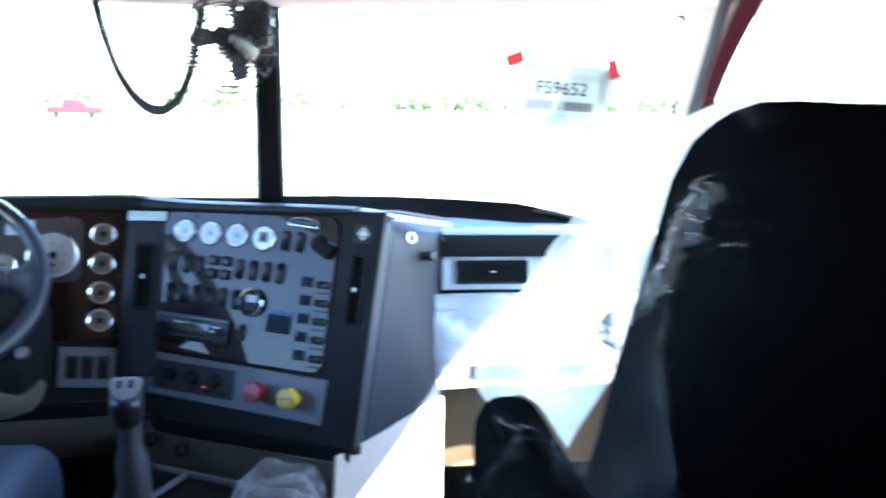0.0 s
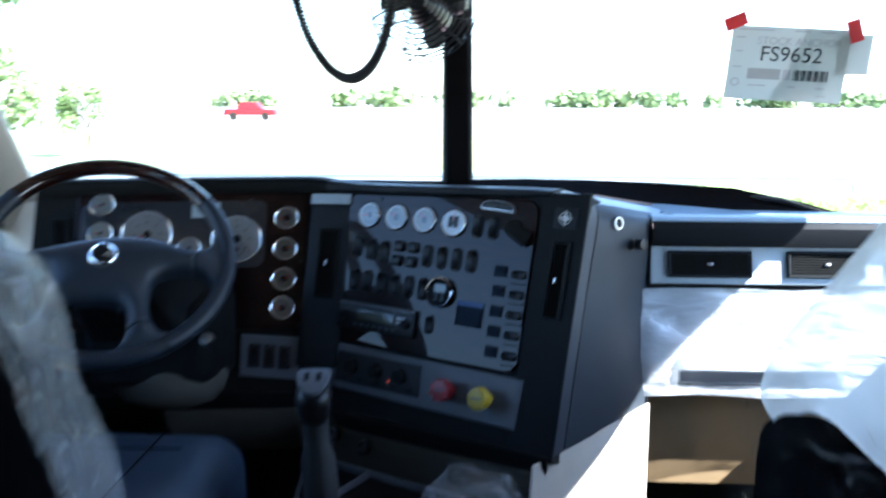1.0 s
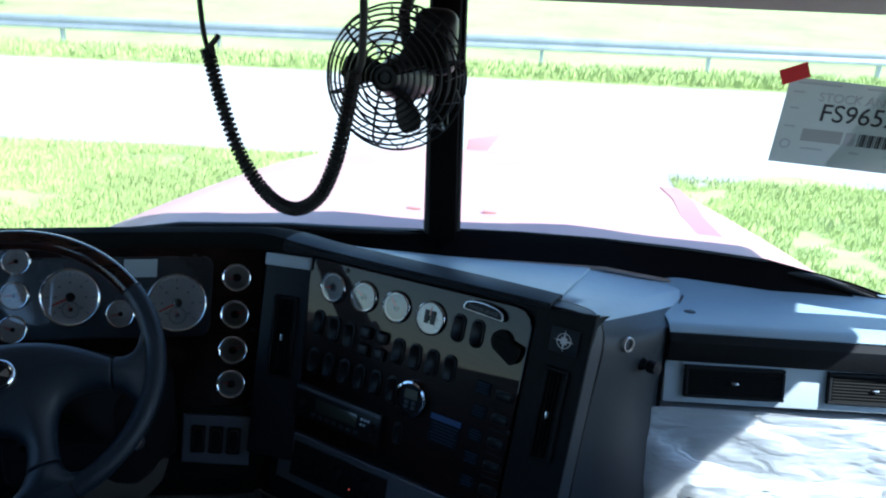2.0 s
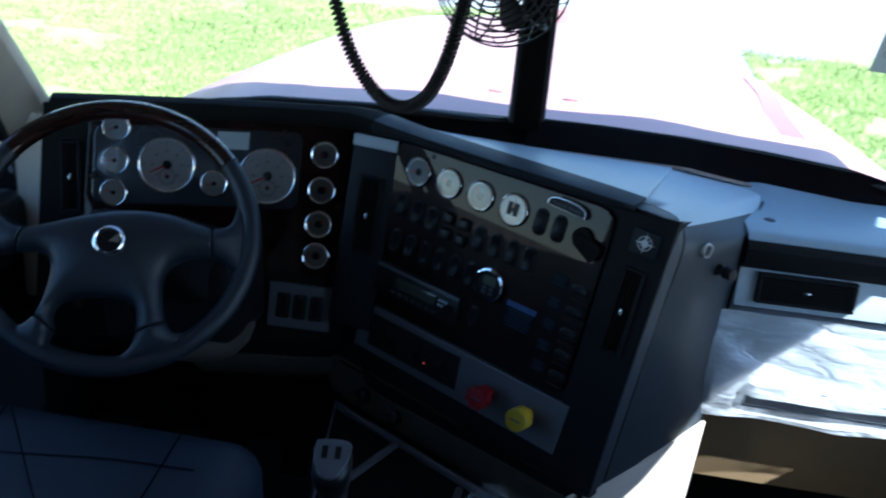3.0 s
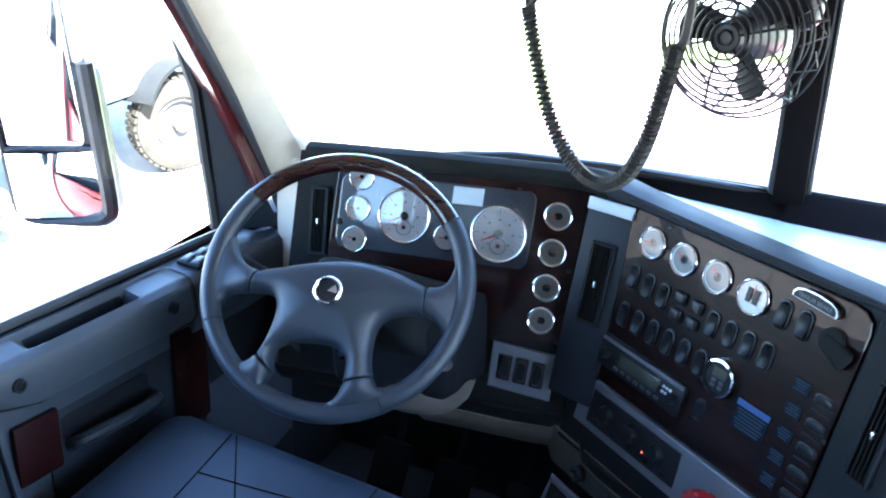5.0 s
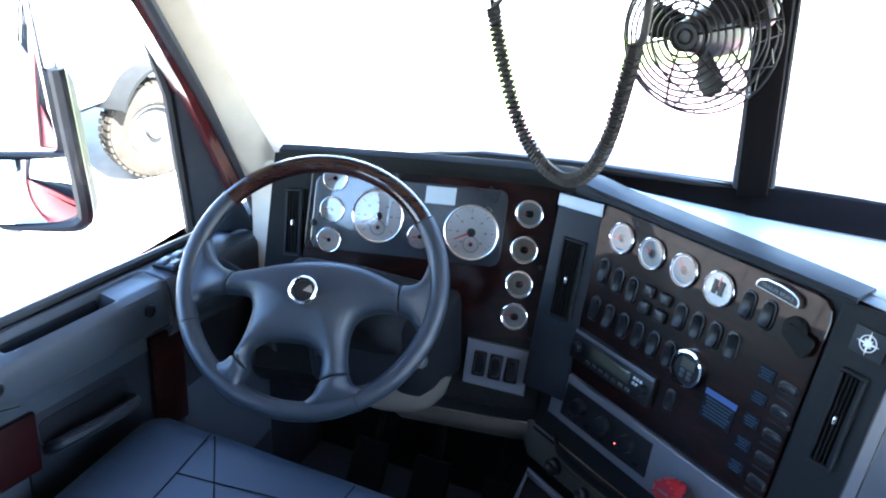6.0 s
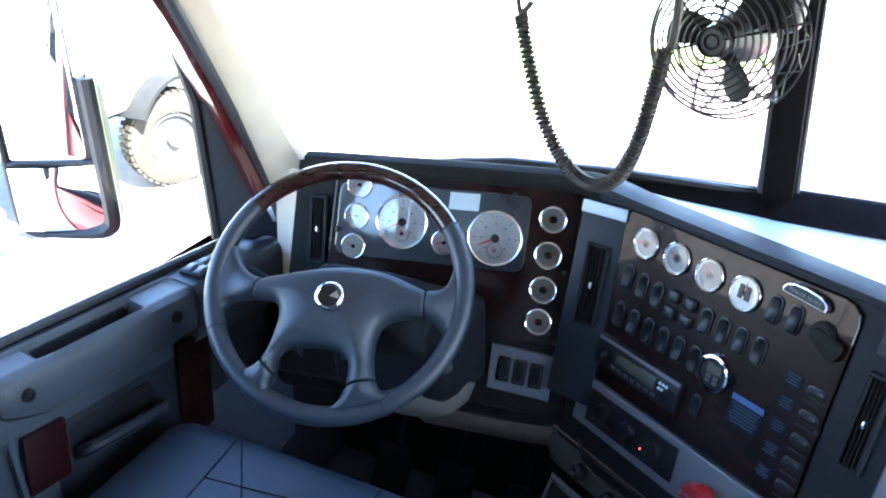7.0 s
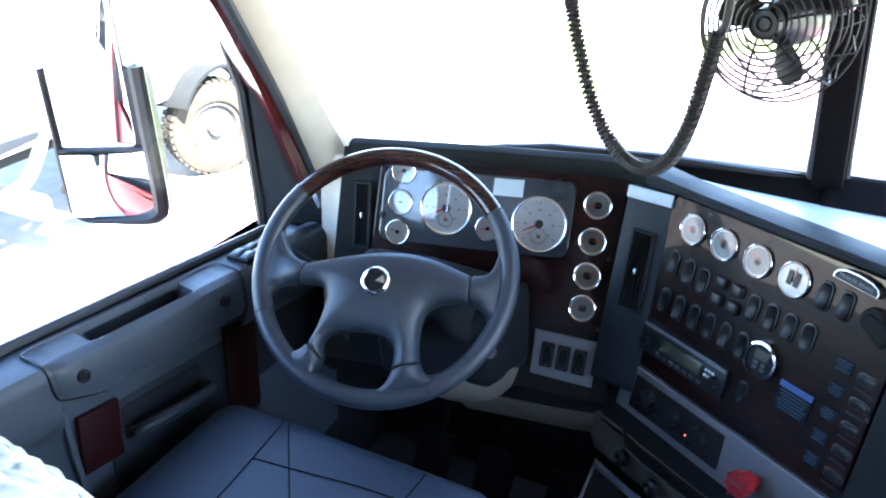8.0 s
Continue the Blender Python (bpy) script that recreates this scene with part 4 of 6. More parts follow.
SUBRING = finish(lathe([(0.86, 0.03), (0.86, 0.06), (0.97, 0.06), (0.97, 0.03)], 32), "sub_ring", DIALMARK)
GREYFACE = finish(lathe([(0.0, 0.036), (0.79, 0.036)], 36), "dial", DIALGREY)
WELL = finish(lathe([(0.84, 0.022), (0.93, 0.024)], 36), "dial_well", BLACK)
LENS = finish(lathe([(0.0, 0.140), (0.3, 0.1398), (0.6, 0.1392), (0.89, 0.138)], 28), "lens", LENSGLASS)


def gauge(m, r, turn, label, mini=False):
    """A round instrument with a chrome bezel; turn: the needle's angle in degrees."""
    s = m @ Matrix.Diagonal((r, r, r * (1.0 if r < 0.04 else 0.6), 1))
    g = part("gauge", RING if r < 0.04 else BIGRING, None, dash, label, m=s)
    part("dial", FACE, None, g, m=s @ Matrix.Diagonal((1.0 if r < 0.04 else 1.09, 1.0 if r < 0.04 else 1.09, 1, 1)))
    part("dial_well", WELL, None, g, m=s)
    part("needle", NEED, None, g, m=s @ pose(0, 0, 0, 0, 0, turn))
    part("needle_hub", HUB, None, g, m=s)
    if mini:
        q = s @ Matrix.Translation((0, -0.42, 0.01)) @ Matrix.Diagonal((0.30, 0.30, 1, 1))
        part("sub_dial", FACE, None, g, "small sub-dial", m=q)
        part("sub_ring", SUBRING, None, g, m=q)
        part("sub_hub", HUB, None, g, m=q @ Matrix.Diagonal((1.6, 1.6, 0.6, 1)))
        part("sub_needle", NEED, None, g, m=q @ pose(0, 0, 0, 0, 0, 20))
    glass = part("lens", LENS, None, g, m=s)
    glass.visible_shadow = False
    return g


G_D = 0.008
for i, z in enumerate((0.915, 0.851, 0.789, 0.730)):
    m = on_k(-0.369, z, 0.005)
    g = gauge(m, 0.0265, (95, -70, -60, 80)[i], "small smoke-grey gauge in a chrome bezel on wood")
    part("dial_mask", GREYFACE, None, g, m=m @ Matrix.Diagonal((0.0265, 0.0265, 0.0265, 1)))
    part("hub_cover", DARKHUB, None, g, m=m @ Matrix.Diagonal((0.0265, 0.0265, 0.0265, 1)))
for i, z in enumerate((0.948, 0.890, 0.833)):
    gauge(on_k(-0.745, z, G_D), 0.0255, (110, 90, 70)[i], "small pale gauge in a chrome bezel")
gauge(on_k(-0.652, 0.886, G_D), 0.0525, 115, "large pale speedometer in a chrome bezel", True)
gauge(on_k(-0.470, 0.873, G_D), 0.0535, 115, "large pale rev counter with a red needle", True)
gauge(on_k(-0.566, 0.856, G_D), 0.0255, 100, "small pale gauge in a chrome bezel")
for i in range(3):
    m = on_c(-1.0535 + 0.0688 * i, 0.932, 0.004)
    g = gauge(m, 0.0275, (100, 60, 40)[i], "small pale gauge in a chrome bezel on wood")
    # Grey mask over the pale dial, putting its shade into the colour.
    part("dial_mask", GREYFACE, None, g, m=m @ Matrix.Diagonal((0.0275, 0.0275, 0.0275, 1)))
    part("hub_cover", SMOKEHUB, None, g, m=m @ Matrix.Diagonal((0.0275, 0.0275, 0.0275, 1)))
last = gauge(on_c(-0.8465, 0.931, 0.004), 0.0285, 0, "pale twin-window air gauge in a chrome bezel")
for sx in (-0.006, 0.006):
    part("gauge_window", box(0.008, 0.022, 0.002), BLACK, last, m=on_c(-0.8465, 0.933, 0.0085) @ Matrix.Translation((sx, 0, 0)))

# ---- rocker switches, radio and controls on the stack ----
bm = prism(rounded(0.0235, 0.046, 0.010, 6), 0.005, 0.0018, z0=-0.002)
SW_FRAME = finish(bm, "rocker_switch", BLACK)
bm = bmesh.new()
prof = [(-0.0195, 0.002), (-0.019, 0.0045), (-0.0165, 0.0068), (-0.01, 0.0056), (0.0, 0.0050), (0.008, 0.0066), (0.015, 0.0092), (0.0185, 0.0075), (0.0195, 0.002)]
sheet([[(x * math.sqrt(max(0.2, 1 - (y / 0.0205) ** 4)), y, 0.002 + (z - 0.002) * k) for y, z in prof] for x, k in ((-0.0088, 0.2), (-0.0078, 0.8), (-0.004, 1.0), (0.004, 1.0), (0.0078, 0.8), (0.0088, 0.2))], 0.0006, bm=bm)
SW_PAD = finish(bm, "rocker", GLOSSBLACK)
SW_MARK = finish(box(0.005, 0.003, 0.0008), "legend", GREYPRINT)


SW_SQUARE = finish(prism(rounded(0.026, 0.050, 0.004, 3), 0.005, 0.0015, z0=-0.002), "rocker_switch", BLACK)


def rocker(m, s=1.0, label="black rocker switch", flip=False, parent=None, frame_mesh=None):
    m = m @ Matrix.Diagonal((s, s, s, 1)) @ (pose(0, 0, 0, 0, 0, 180) if flip else Matrix())
    r = part("rocker_switch", frame_mesh or SW_FRAME, None, parent or dash, label, m=m)
    part("rocker", SW_PAD, None, r, m=m)
    part("legend", SW_MARK, None, r, m=m @ Matrix.Translation((0, -0.0135, 0.0062)))
    return r


for i in range(4):
    rocker(on_c(-0.897 + 0.034 * i, 0.863, 0.003), flip=i % 2 == 0)
for i in range(6):
    rocker(on_c(-1.068 + 0.0345 * i, 0.80, 0.003), flip=i % 3 == 1)
for i, u in enumerate((-1.072, -1.036, -1.002)):
    rocker(on_c(u, 0.866 - 0.002 * i, 0.003), flip=i == 0)
for u in (-0.966, -0.932):
    for dz in (0.014, -0.014):
        part("push_button", puffy(0.024, 0.022, 0.012, 0.005, 4), BLACK, dash, "square black push button", m=on_c(u, 0.862 + dz, 0.006))
for u in (-0.793, -0.758):
    rocker(on_c(u, 0.929, 0.003), flip=True)
rocker(on_c(-0.868, 0.735, 0.003), 0.8)
for i in range(3):
    rocker(on_k(-0.421 + 0.031 * i, 0.637 - 0.003 * i, 0.0065) @ pose(0, 0, 0, 0, 0, -5), frame_mesh=SW_SQUARE)
for i in range(5):
    z = 0.849 - 0.0365 * i
    m = on_c(-0.728 + 0.001 * i, z + 0.003, 0.0045)
    lb = part("rating_label", box(0.026, 0.021, 0.001), GREYPRINT, dash, "pale printed label", m=m)
    for k in range(4):
        part("text_bar", box(0.022 - 0.004 * ((i + k) % 3), 0.0022, 0.0004), BLUETEXT, lb, m=m @ Matrix.Translation((-0.001, 0.007 - 0.0045 * k, 0.0007)))
    rocker(on_c(-0.690 + 0.001 * i, z, 0.003) @ pose(0, 0, 0, 0, 0, 90), 0.72)
    part("switch_slot", box(0.03, 0.0022, 0.003, 0.0006), PANELSLATE, dash, m=on_c(-0.690 + 0.001 * i, z - 0.0165, 0.004))
st = part("instruction_sticker", box(0.058, 0.048, 0.001, 0.0004), GREYPRINT, dash, "pale instruction sticker with a blue heading", m=on_c(-0.782, 0.766, 0.0045))
part("heading", box(0.058, 0.010, 0.0006), BLUEPRINT, st, m=on_c(-0.782, 0.766, 0.0055) @ Matrix.Translation((0, 0.019, 0)))
for i in range(6):
    part("text_bar", box(0.05 - 0.004 * (i % 3), 0.0028, 0.0005), BLUETEXT, st, m=on_c(-0.782, 0.766, 0.0055) @ Matrix.Translation((0, 0.009 - 0.0055 * i, 0)))
rd = part("radio", box(0.192, 0.056, 0.02, 0.004), BLACK, dash, "black car radio with a dim display", m=on_c(-0.993, 0.730, 0.003))
# Grey strip that paints the reflection along the radio's top edge.
part("radio_top_sheen", box(0.186, 0.006, 0.004, 0.001), GREYTRIM, rd, m=on_c(-0.993, 0.730, 0.013) @ Matrix.Translation((0, 0.023, 0)))
part("display", box(0.092, 0.022, 0.002, 0.0005), LCDDIM, rd, m=on_c(-0.993, 0.730, 0.0135) @ Matrix.Translation((0, 0.002, 0)))
for sx in (-0.078, 0.078):
    part("knob", lathe([(0, 0.014), (0.008, 0.013), (0.010, 0.0)], 20), DARK, rd, m=on_c(-0.993, 0.730, 0.012) @ Matrix.Translation((sx, -0.002, 0)))
for i in range(7):
    part("button", box(0.010, 0.006, 0.004, 0.001), SLATE, rd, m=on_c(-0.993, 0.730, 0.013) @ Matrix.Translation((-0.048 + 0.016 * i, -0.018, 0)))
for i in range(5):
    part("button", lathe([(0, 0.003), (0.0025, 0.002), (0.003, 0)], 8), STEEL, rd, m=on_c(-0.993, 0.730, 0.013) @ Matrix.Translation((0.056 + 0.007 * (i % 3), 0.008 - 0.009 * (i // 3), 0)))
clk = part("phone_control", lathe([(0.0, 0.006), (0.024, 0.006), (0.025, 0.008)], 32), DARK, dash, "round control with a chrome ring", m=on_c(-0.852, 0.798, 0.003))
part("chrome_ring", lathe([(0.0245, 0.004), (0.0265, 0.012), (0.030, 0.011), (0.031, 0.0)], 36), CHROME, clk, m=on_c(-0.852, 0.798, 0.003))
part("display", box(0.026, 0.016, 0.001), LCDDIM, clk, m=on_c(-0.852, 0.798, 0.0098) @ Matrix.Translation((0, 0.008, 0)))
for i in range(4):
    part("button", box(0.008, 0.006, 0.002, 0.001), SLATE, clk, m=on_c(-0.852, 0.798, 0.010) @ Matrix.Translation((-0.007 + 0.014 * (i % 2), -0.006 - 0.008 * (i // 2), 0)))
B_M = on_c(-0.750, 0.969, 0.003) @ pose(0, 0, 0, 0, 0, -3)
dome_pts = [(-0.036, -0.009), (0.036, -0.009), (0.037, -0.003), (0.033, 0.004), (0.022, 0.009), (0.0, 0.011), (-0.022, 0.009), (-0.033, 0.004), (-0.037, -0.003)]
badge = part("brake_badge", prism(dome_pts, 0.011, 0.002, 3), STEEL, dash, "silver-edged trailer brake badge", m=B_M)
part("badge_field", prism([(x * 0.92, y * 0.78) for x, y in dome_pts], 0.001, 0), PANELSLATE, badge, m=B_M @ Matrix.Translation((0, 0, 0.0112)))
part("lettering", lettering("TRAILER BRAKE", 0.0078, 0.0003), GREYTRIM, badge, m=B_M @ Matrix.Translation((0, -0.001, 0.0125)))
hv = part("brake_valve", lathe([(0.0, 0.012), (0.013, 0.011), (0.017, 0.008), (0.018, 0.0)], 28), BROW, dash, "black hand brake valve", m=on_c(-0.712, 0.930, 0.003))
bm = puffy(0.082, 0.034, 0.026, 0.012, 10)
for v in bm.verts:
    k = 0.72 + 5.0 * (v.co.x + 0.041)
    v.co.y *= k
part("valve_lever", bm, BROW, hv, "black valve paddle", m=on_c(-0.700, 0.921, 0.013) @ pose(0, 0, 0, 0, 0, -22) @ Matrix.Diagonal((0.6, 0.9, 0.45, 1)))

cp = part("compass_plate", box(0.046, 0.038, 0.003, 0.001), PANELSLATE, dash, "dark plate with a white compass star", m=on_c(-0.611, 0.957, 0.006))
star = []
for k in range(16):
    r = 0.016 if k % 4 == 0 else (0.008 if k % 4 == 2 else 0.005)
    star.append((r * math.sin(2 * math.pi * k / 16), r * math.cos(2 * math.pi * k / 16)))
part("star", prism(star, 0.001, 0), WHITEPAINT, cp, m=on_c(-0.611, 0.957, 0.0078))
part("star_ring", lathe([(0.0105, 0.0), (0.0105, 0.001), (0.0118, 0.001), (0.0118, 0.0)], 28), PAPER, cp, m=on_c(-0.611, 0.957, 0.0076))


def pull_knob(u, z, material, label, square):
    """An air brake knob on its stem."""
    k = part("brake_knob", lathe([(0.0, 0.012), (0.010, 0.012), (0.011, 0.0)], 20), BLACK, dash, label, m=on_c(u, z, 0.005))
    part("stem", lathe([(0.0, 0.03), (0.009, 0.03), (0.011, 0.0)], 16), material, k, m=on_c(u, z, 0.008))
    pts = [(0.0205 * (1 + 0.05 * math.cos(square * a)) * math.cos(a), 0.0205 * (1 + 0.05 * math.cos(square * a)) * math.sin(a)) for a in (2 * math.pi * i / 32 for i in range(32))]
    part("head", prism(pts, 0.022, 0.006, 3), material, k, m=on_c(u, z, 0.030))
    part("text_bar", box(0.02, 0.003, 0.0008), GREYTRIM, k, m=on_c(u, z, 0.0525))


pull_knob(-0.795, 0.624, REDKNOB, "red trailer air brake knob", 8)
pull_knob(-0.714, 0.623, YELLOWKNOB, "yellow parking brake knob", 4)
hp = on_c(-0.969, 0.627, 0.009)
for i in range(3):
    part("heater_knob", lathe([(0, 0.012), (0.013, 0.011), (0.016, 0.0)], 24), DARK, dash, "dark heater knob", m=hp @ Matrix.Translation((-0.065 + 0.06 * i, 0.003, 0)))
for i in range(5):
    part("heater_button", box(0.012, 0.007, 0.004, 0.001), DARK, dash, m=hp @ Matrix.Translation((-0.08 + 0.04 * i, -0.021, 0)))
part("pilot_light", box(0.0022, 0.0022, 0.002), mat("pilot_light", (0.8, 0.1, 0.03), 0.4, emit=((1, 0.15, 0.12), 0.15)), dash, "tiny red pilot light", m=hp @ Matrix.Translation((0.03, -0.012, 0)))
for m in (on_k(-0.445, 0.953, 0.004), on_k(-0.335, 0.695, 0.004), on_c(-1.03, 0.966, 0.003), on_c(-0.67, 0.80, 0.003), on_k(-0.335, 0.823, 0.004)):
    part("screw", lathe([(0, 0.003), (0.003, 0.0025), (0.0042, 0.0)], 12), BLACK, dash, m=m)
part("indicator_lamp", lathe([(0, 0.006), (0.005, 0.005), (0.007, 0.0)], 14), BLACK, dash, m=on_k(-0.78, 0.862, 0.008))
# lighter ring and knob on the stack's flank
F_N = Vector((0.66, -0.74, 0.12)).normalized()
F_X = Vector((0.74, 0.66, 0)).normalized()
F_X = (F_X - F_X.dot(F_N) * F_N).normalized()
F_M = basis(Vector((0.306, 1.662, 0.946)) + 0.006 * F_N, F_X, F_N.cross(F_X), F_N)
part("ring_socket", lathe([(0.0088, 0.0), (0.0095, 0.003), (0.0115, 0.003), (0.0122, 0.0)], 24), STEEL, dash, "small chrome ring", m=F_M)
part("flank_knob", lathe([(0, 0.035), (0.010, 0.034), (0.011, 0.02), (0.007, 0.014), (0.012, 0.004), (0.012, 0.0)], 18), BLACK, dash, "small black knob", m=basis(Vector((0.337, 1.686, 0.903)), F_X, F_N.cross(F_X), F_N))
part("ledge_button", lathe([(0, 0.004), (0.008, 0.004), (0.012, 0.002), (0.013, 0.0)], 20), BLACK, dash, m=Matrix.Translation((0.43, 1.80, 0.943)))

# ---- lower dash and console ----
low = thing("lower_dash", (-0.3, 1.75, FLOOR), "cream lower dash skirt and dark console tray", "console")
edge = [k_at(-0.88, 0.565), k_at(-0.6, 0.563), k_at(-0.40, 0.556), Vector((-0.27, 1.80, 0.55)), c_at(-1.06, 0.532), c_at(-0.9, 0.532), c_at(-0.7, 0.536), c_at(-0.58, 0.538)]
edge = smooth_line(edge, 3)
part("dark_valance", sheet([[p + Vector((0, 0.0, 0.01)) for p in edge], [p + Vector((0, 0.004, -0.012)) for p in edge], [p + Vector((0, 0.02, -0.035)) for p in edge]], 0.006), DARK, low)
skirt = [p for p in edge if p.x > -0.66]
part("cream_skirt", sheet([[p + Vector((0, 0.012, -0.03)) for p in skirt], [p + Vector((0.0, 0.02, -0.06)) for p in skirt], [p + Vector((0.0, 0.06, -0.11)) for p in skirt], [p + Vector((0.0, 0.12, -0.16)) for p in skirt]], 0.006), SHADECREAM, low, "cream plastic knee skirt, shade put into its colour")
us = (-1.18, -1.09, -1.0, -0.9, -0.8, -0.7, -0.6)
part("stack_skirt", sheet([[c_at(u, 0.54) - d * C_N + Vector((0, 0, dz)) for u in us] for d, dz in ((0.006, 0.0), (0.010, -0.02), (0.014, -0.06), (0.03, -0.11), (0.07, -0.15))], 0.005), SHADECREAM, low, "cream skirt under the centre stack, shade put into its colour")
rows = []
for k in range(7):
    t = k / 6
    f = c_at(-0.578, 0.532 - 0.03 * t) + Vector((-0.03 - 0.02 * t, 0.0, -0.40 * t))
    b = Vector((0.385, 1.70 - 0.01 * t, 0.585 - 0.46 * t))
    rows.append([f, f.lerp(b, 0.5) + Vector((0.012, -0.012, 0.01 * (1 - t))), b])
part("cream_flank", sheet(rows, 0.006), CREAM, low, "cream plastic console flank")
part("flank_screw", lathe([(0, 0.004), (0.005, 0.003), (0.006, 0)], 12), BLACK, low, m=basis(Vector((0.262, 1.598, 0.515)), F_X, F_N.cross(F_X), F_N))
part("footwell_panel", sheet([[(x, 1.80, 0.60) for x in (0.36, 0.7, 1.0)], [(x, 1.79, 0.54) for x in (0.36, 0.7, 1.0)], [(x, 1.80, 0.385) for x in (0.36, 0.7, 1.0)], [(x, 1.84, 0.378) for x in (0.36, 0.7, 1.0)]], 0.008), TAN, low, "tan plastic panel under the glove box")
part("footwell_dark", box(0.66, 0.02, 0.5, at=(0.70, 1.95, 0.30)), CARPET, low)
part("socket", lathe([(0.006, 0.004), (0.010, 0.012), (0.016, 0.010), (0.018, 0.0)], 20), BLACK, low, "round black power socket", m=on_c(-1.065, 0.488, -0.010))
part("socket", lathe([(0.006, 0.004), (0.010, 0.010), (0.015, 0.008), (0.017, 0.0)], 20), BLACK, low, "round black power socket", m=on_c(-0.985, 0.478, -0.012))
tray = part("console_tray", hull_box([(-0.29, 1.34, FLOOR), (0.14, 1.22, FLOOR), (0.20, 1.56, FLOOR), (-0.33, 1.82, FLOOR), (-0.285, 1.42, 0.395), (0.12, 1.28, 0.395), (0.15, 1.535, 0.42), (-0.318, 1.795, 0.42)], 0.012), DARK, low, "dark console box")
part("tray_rim", tube([(-0.280, 1.43, 0.400), (0.115, 1.292, 0.400), (0.142, 1.522, 0.424), (-0.31, 1.776, 0.424)], 0.009, 8, closed=True), GREYTRIM, low, "grey tray rim")
part("tray_divider", tube([(-0.265, 1.55, 0.408), (-0.165, 1.692, 0.424)], 0.008, 8), GREYTRIM, low)
part("tray_divider", tube([(-0.06, 1.36, 0.402), (-0.03, 1.60, 0.422)], 0.007, 8), GREYTRIM, low)
for x, y in ((-0.13, 1.47), (0.04, 1.40)):
    part("cup_well", lathe([(0.0, 0.0), (0.042, 0.0), (0.045, 0.004), (0.05, 0.004)], 28), BLACK, low, m=Matrix.Translation((x, y, 0.415)))

bag = thing("plastic_bag", (0.05, 1.46, 0.43), "crumpled clear plastic bag lying on the console tray", "plastic bag")
part("bag", crumple(puffy(0.15, 0.14, 0.11, 0.05, 26, 0.02, 9.0, 3.0), 0.022, 13.0, 3.0), FILMBAG, bag, m=Matrix.Translation((0.04, 1.45, 0.475)))
part("bundle", puffy(0.10, 0.09, 0.06, 0.025, 8, 0.012, 16.0, 5.0), DARK, bag, m=Matrix.Translation((0.04, 1.45, 0.46)))

# ---- glove box, wrapped ----
glove = thing("glove_box", (0.68, 1.74, 0.60), "grey glove box still wrapped in clear plastic film", "glove box")
part("door", box(0.62, 0.04, 0.185, 0.012), PAPERGREY, glove, m=Matrix.Translation((0.69, 1.74, 0.71)) @ pose(0, 0, 0, -4, 0, 0))
part("bottom_lip", box(0.63, 0.10, 0.012, 0.004), DARK, glove, "dark lower lip", m=Matrix.Translation((0.69, 1.765, 0.603)))
part("handle_lip", box(0.36, 0.03, 0.035, 0.008), GREYTRIM, glove, "grey handle lip", m=Matrix.Translation((0.60, 1.737, 0.645)) @ pose(0, 0, 0, -4, 0, 0))
# Grey bar standing in for the shade under the handle lip.
part("slot_shade", box(0.30, 0.006, 0.024, 0.002), GREYTRIM, glove, m=Matrix.Translation((0.60, 1.7165, 0.636)))
rows = []
for j in range(27):
    row = []
    for i in range(53):
        x, z = 0.366 + 0.64 * i / 52, 0.602 + 0.212 * j / 26
        p = Vector((x, 0, z))
        e = 0.007 * noise.noise(p * 9) + 0.006 * noise.noise(Vector((x * 12 + z * 22, z * 5, 3)))
        wave = 0.006 * noise.noise(Vector((x * 7, 0, 9))) if j in (0, 26) else 0
        grip = max(0.0, min(1.0, (x - 0.43) / 0.025, (0.76 - x) / 0.025))
        bulge = grip * (-0.018 if 0.652 < z < 0.685 else (0.022 if 0.618 < z <= 0.652 else 0.0))
        row.append(Vector((x + (0.006 * noise.noise(Vector((0, 5, z * 20))) if i == 0 else 0), 1.708 + e + bulge + 0.07 * (z - 0.70), z + wave)))
    rows.append(row)
part("wrap", sheet(rows, 0.0), FILMSMOOTH, glove, "crinkled milky plastic film")

# ---- steering wheel and column ----
W_C = Vector((-0.616, 1.554, 0.892))
W_X, W_Y, W_N = Vector((0.9278, 0.3730, 0)), Vector((-0.2651, 0.6595, 0.7034)), Vector((0.2624, -0.6526, 0.7108))
W_M = basis(W_C, W_X, W_Y, W_N)
wheel = thing("steering_wheel", W_C, "slate leather steering wheel with a wood upper rim", "steering wheel")
R_W = 0.2126


def arc(a0, a1, n, r=R_W, z=0.0):
    return [(r * math.cos(radians(a0 + (a1 - a0) * i / n)), r * math.sin(radians(a0 + (a1 - a0) * i / n)), z) for i in range(n + 1)]


part("wood_rim", tube(arc(31, 137, 40), 0.0158, 16), RIMWOOD, wheel, "polished dark wood rim segment", m=W_M)
part("leather_rim", tube(arc(137.4, 390.6, 90), 0.0165, 16), LEATHER, wheel, m=W_M)
for a in (31, 137, 200, -65):
    part("rim_seam", tube([(R_W * math.cos(radians(a)) + 0.0168 * (math.cos(t) * math.cos(radians(a))), R_W * math.sin(radians(a)) + 0.0168 * math.cos(t) * math.sin(radians(a)), 0.0168 * math.sin(t)) for t in (2 * math.pi * i / 16 for i in range(16))], 0.0012, 6, closed=True), BLACK, wheel, m=W_M)
for k in range(18):
    a = 141 + 2.2 * k
    c, s = math.cos(radians(a)), math.sin(radians(a))
    part("stitch", tube([((R_W - 0.0155) * c, (R_W - 0.0155) * s, 0.006), ((R_W - 0.0168) * math.cos(radians(a + 1)), (R_W - 0.0168) * math.sin(radians(a + 1)), 0.0)], 0.0009, 5), BLACK, wheel, m=W_M)


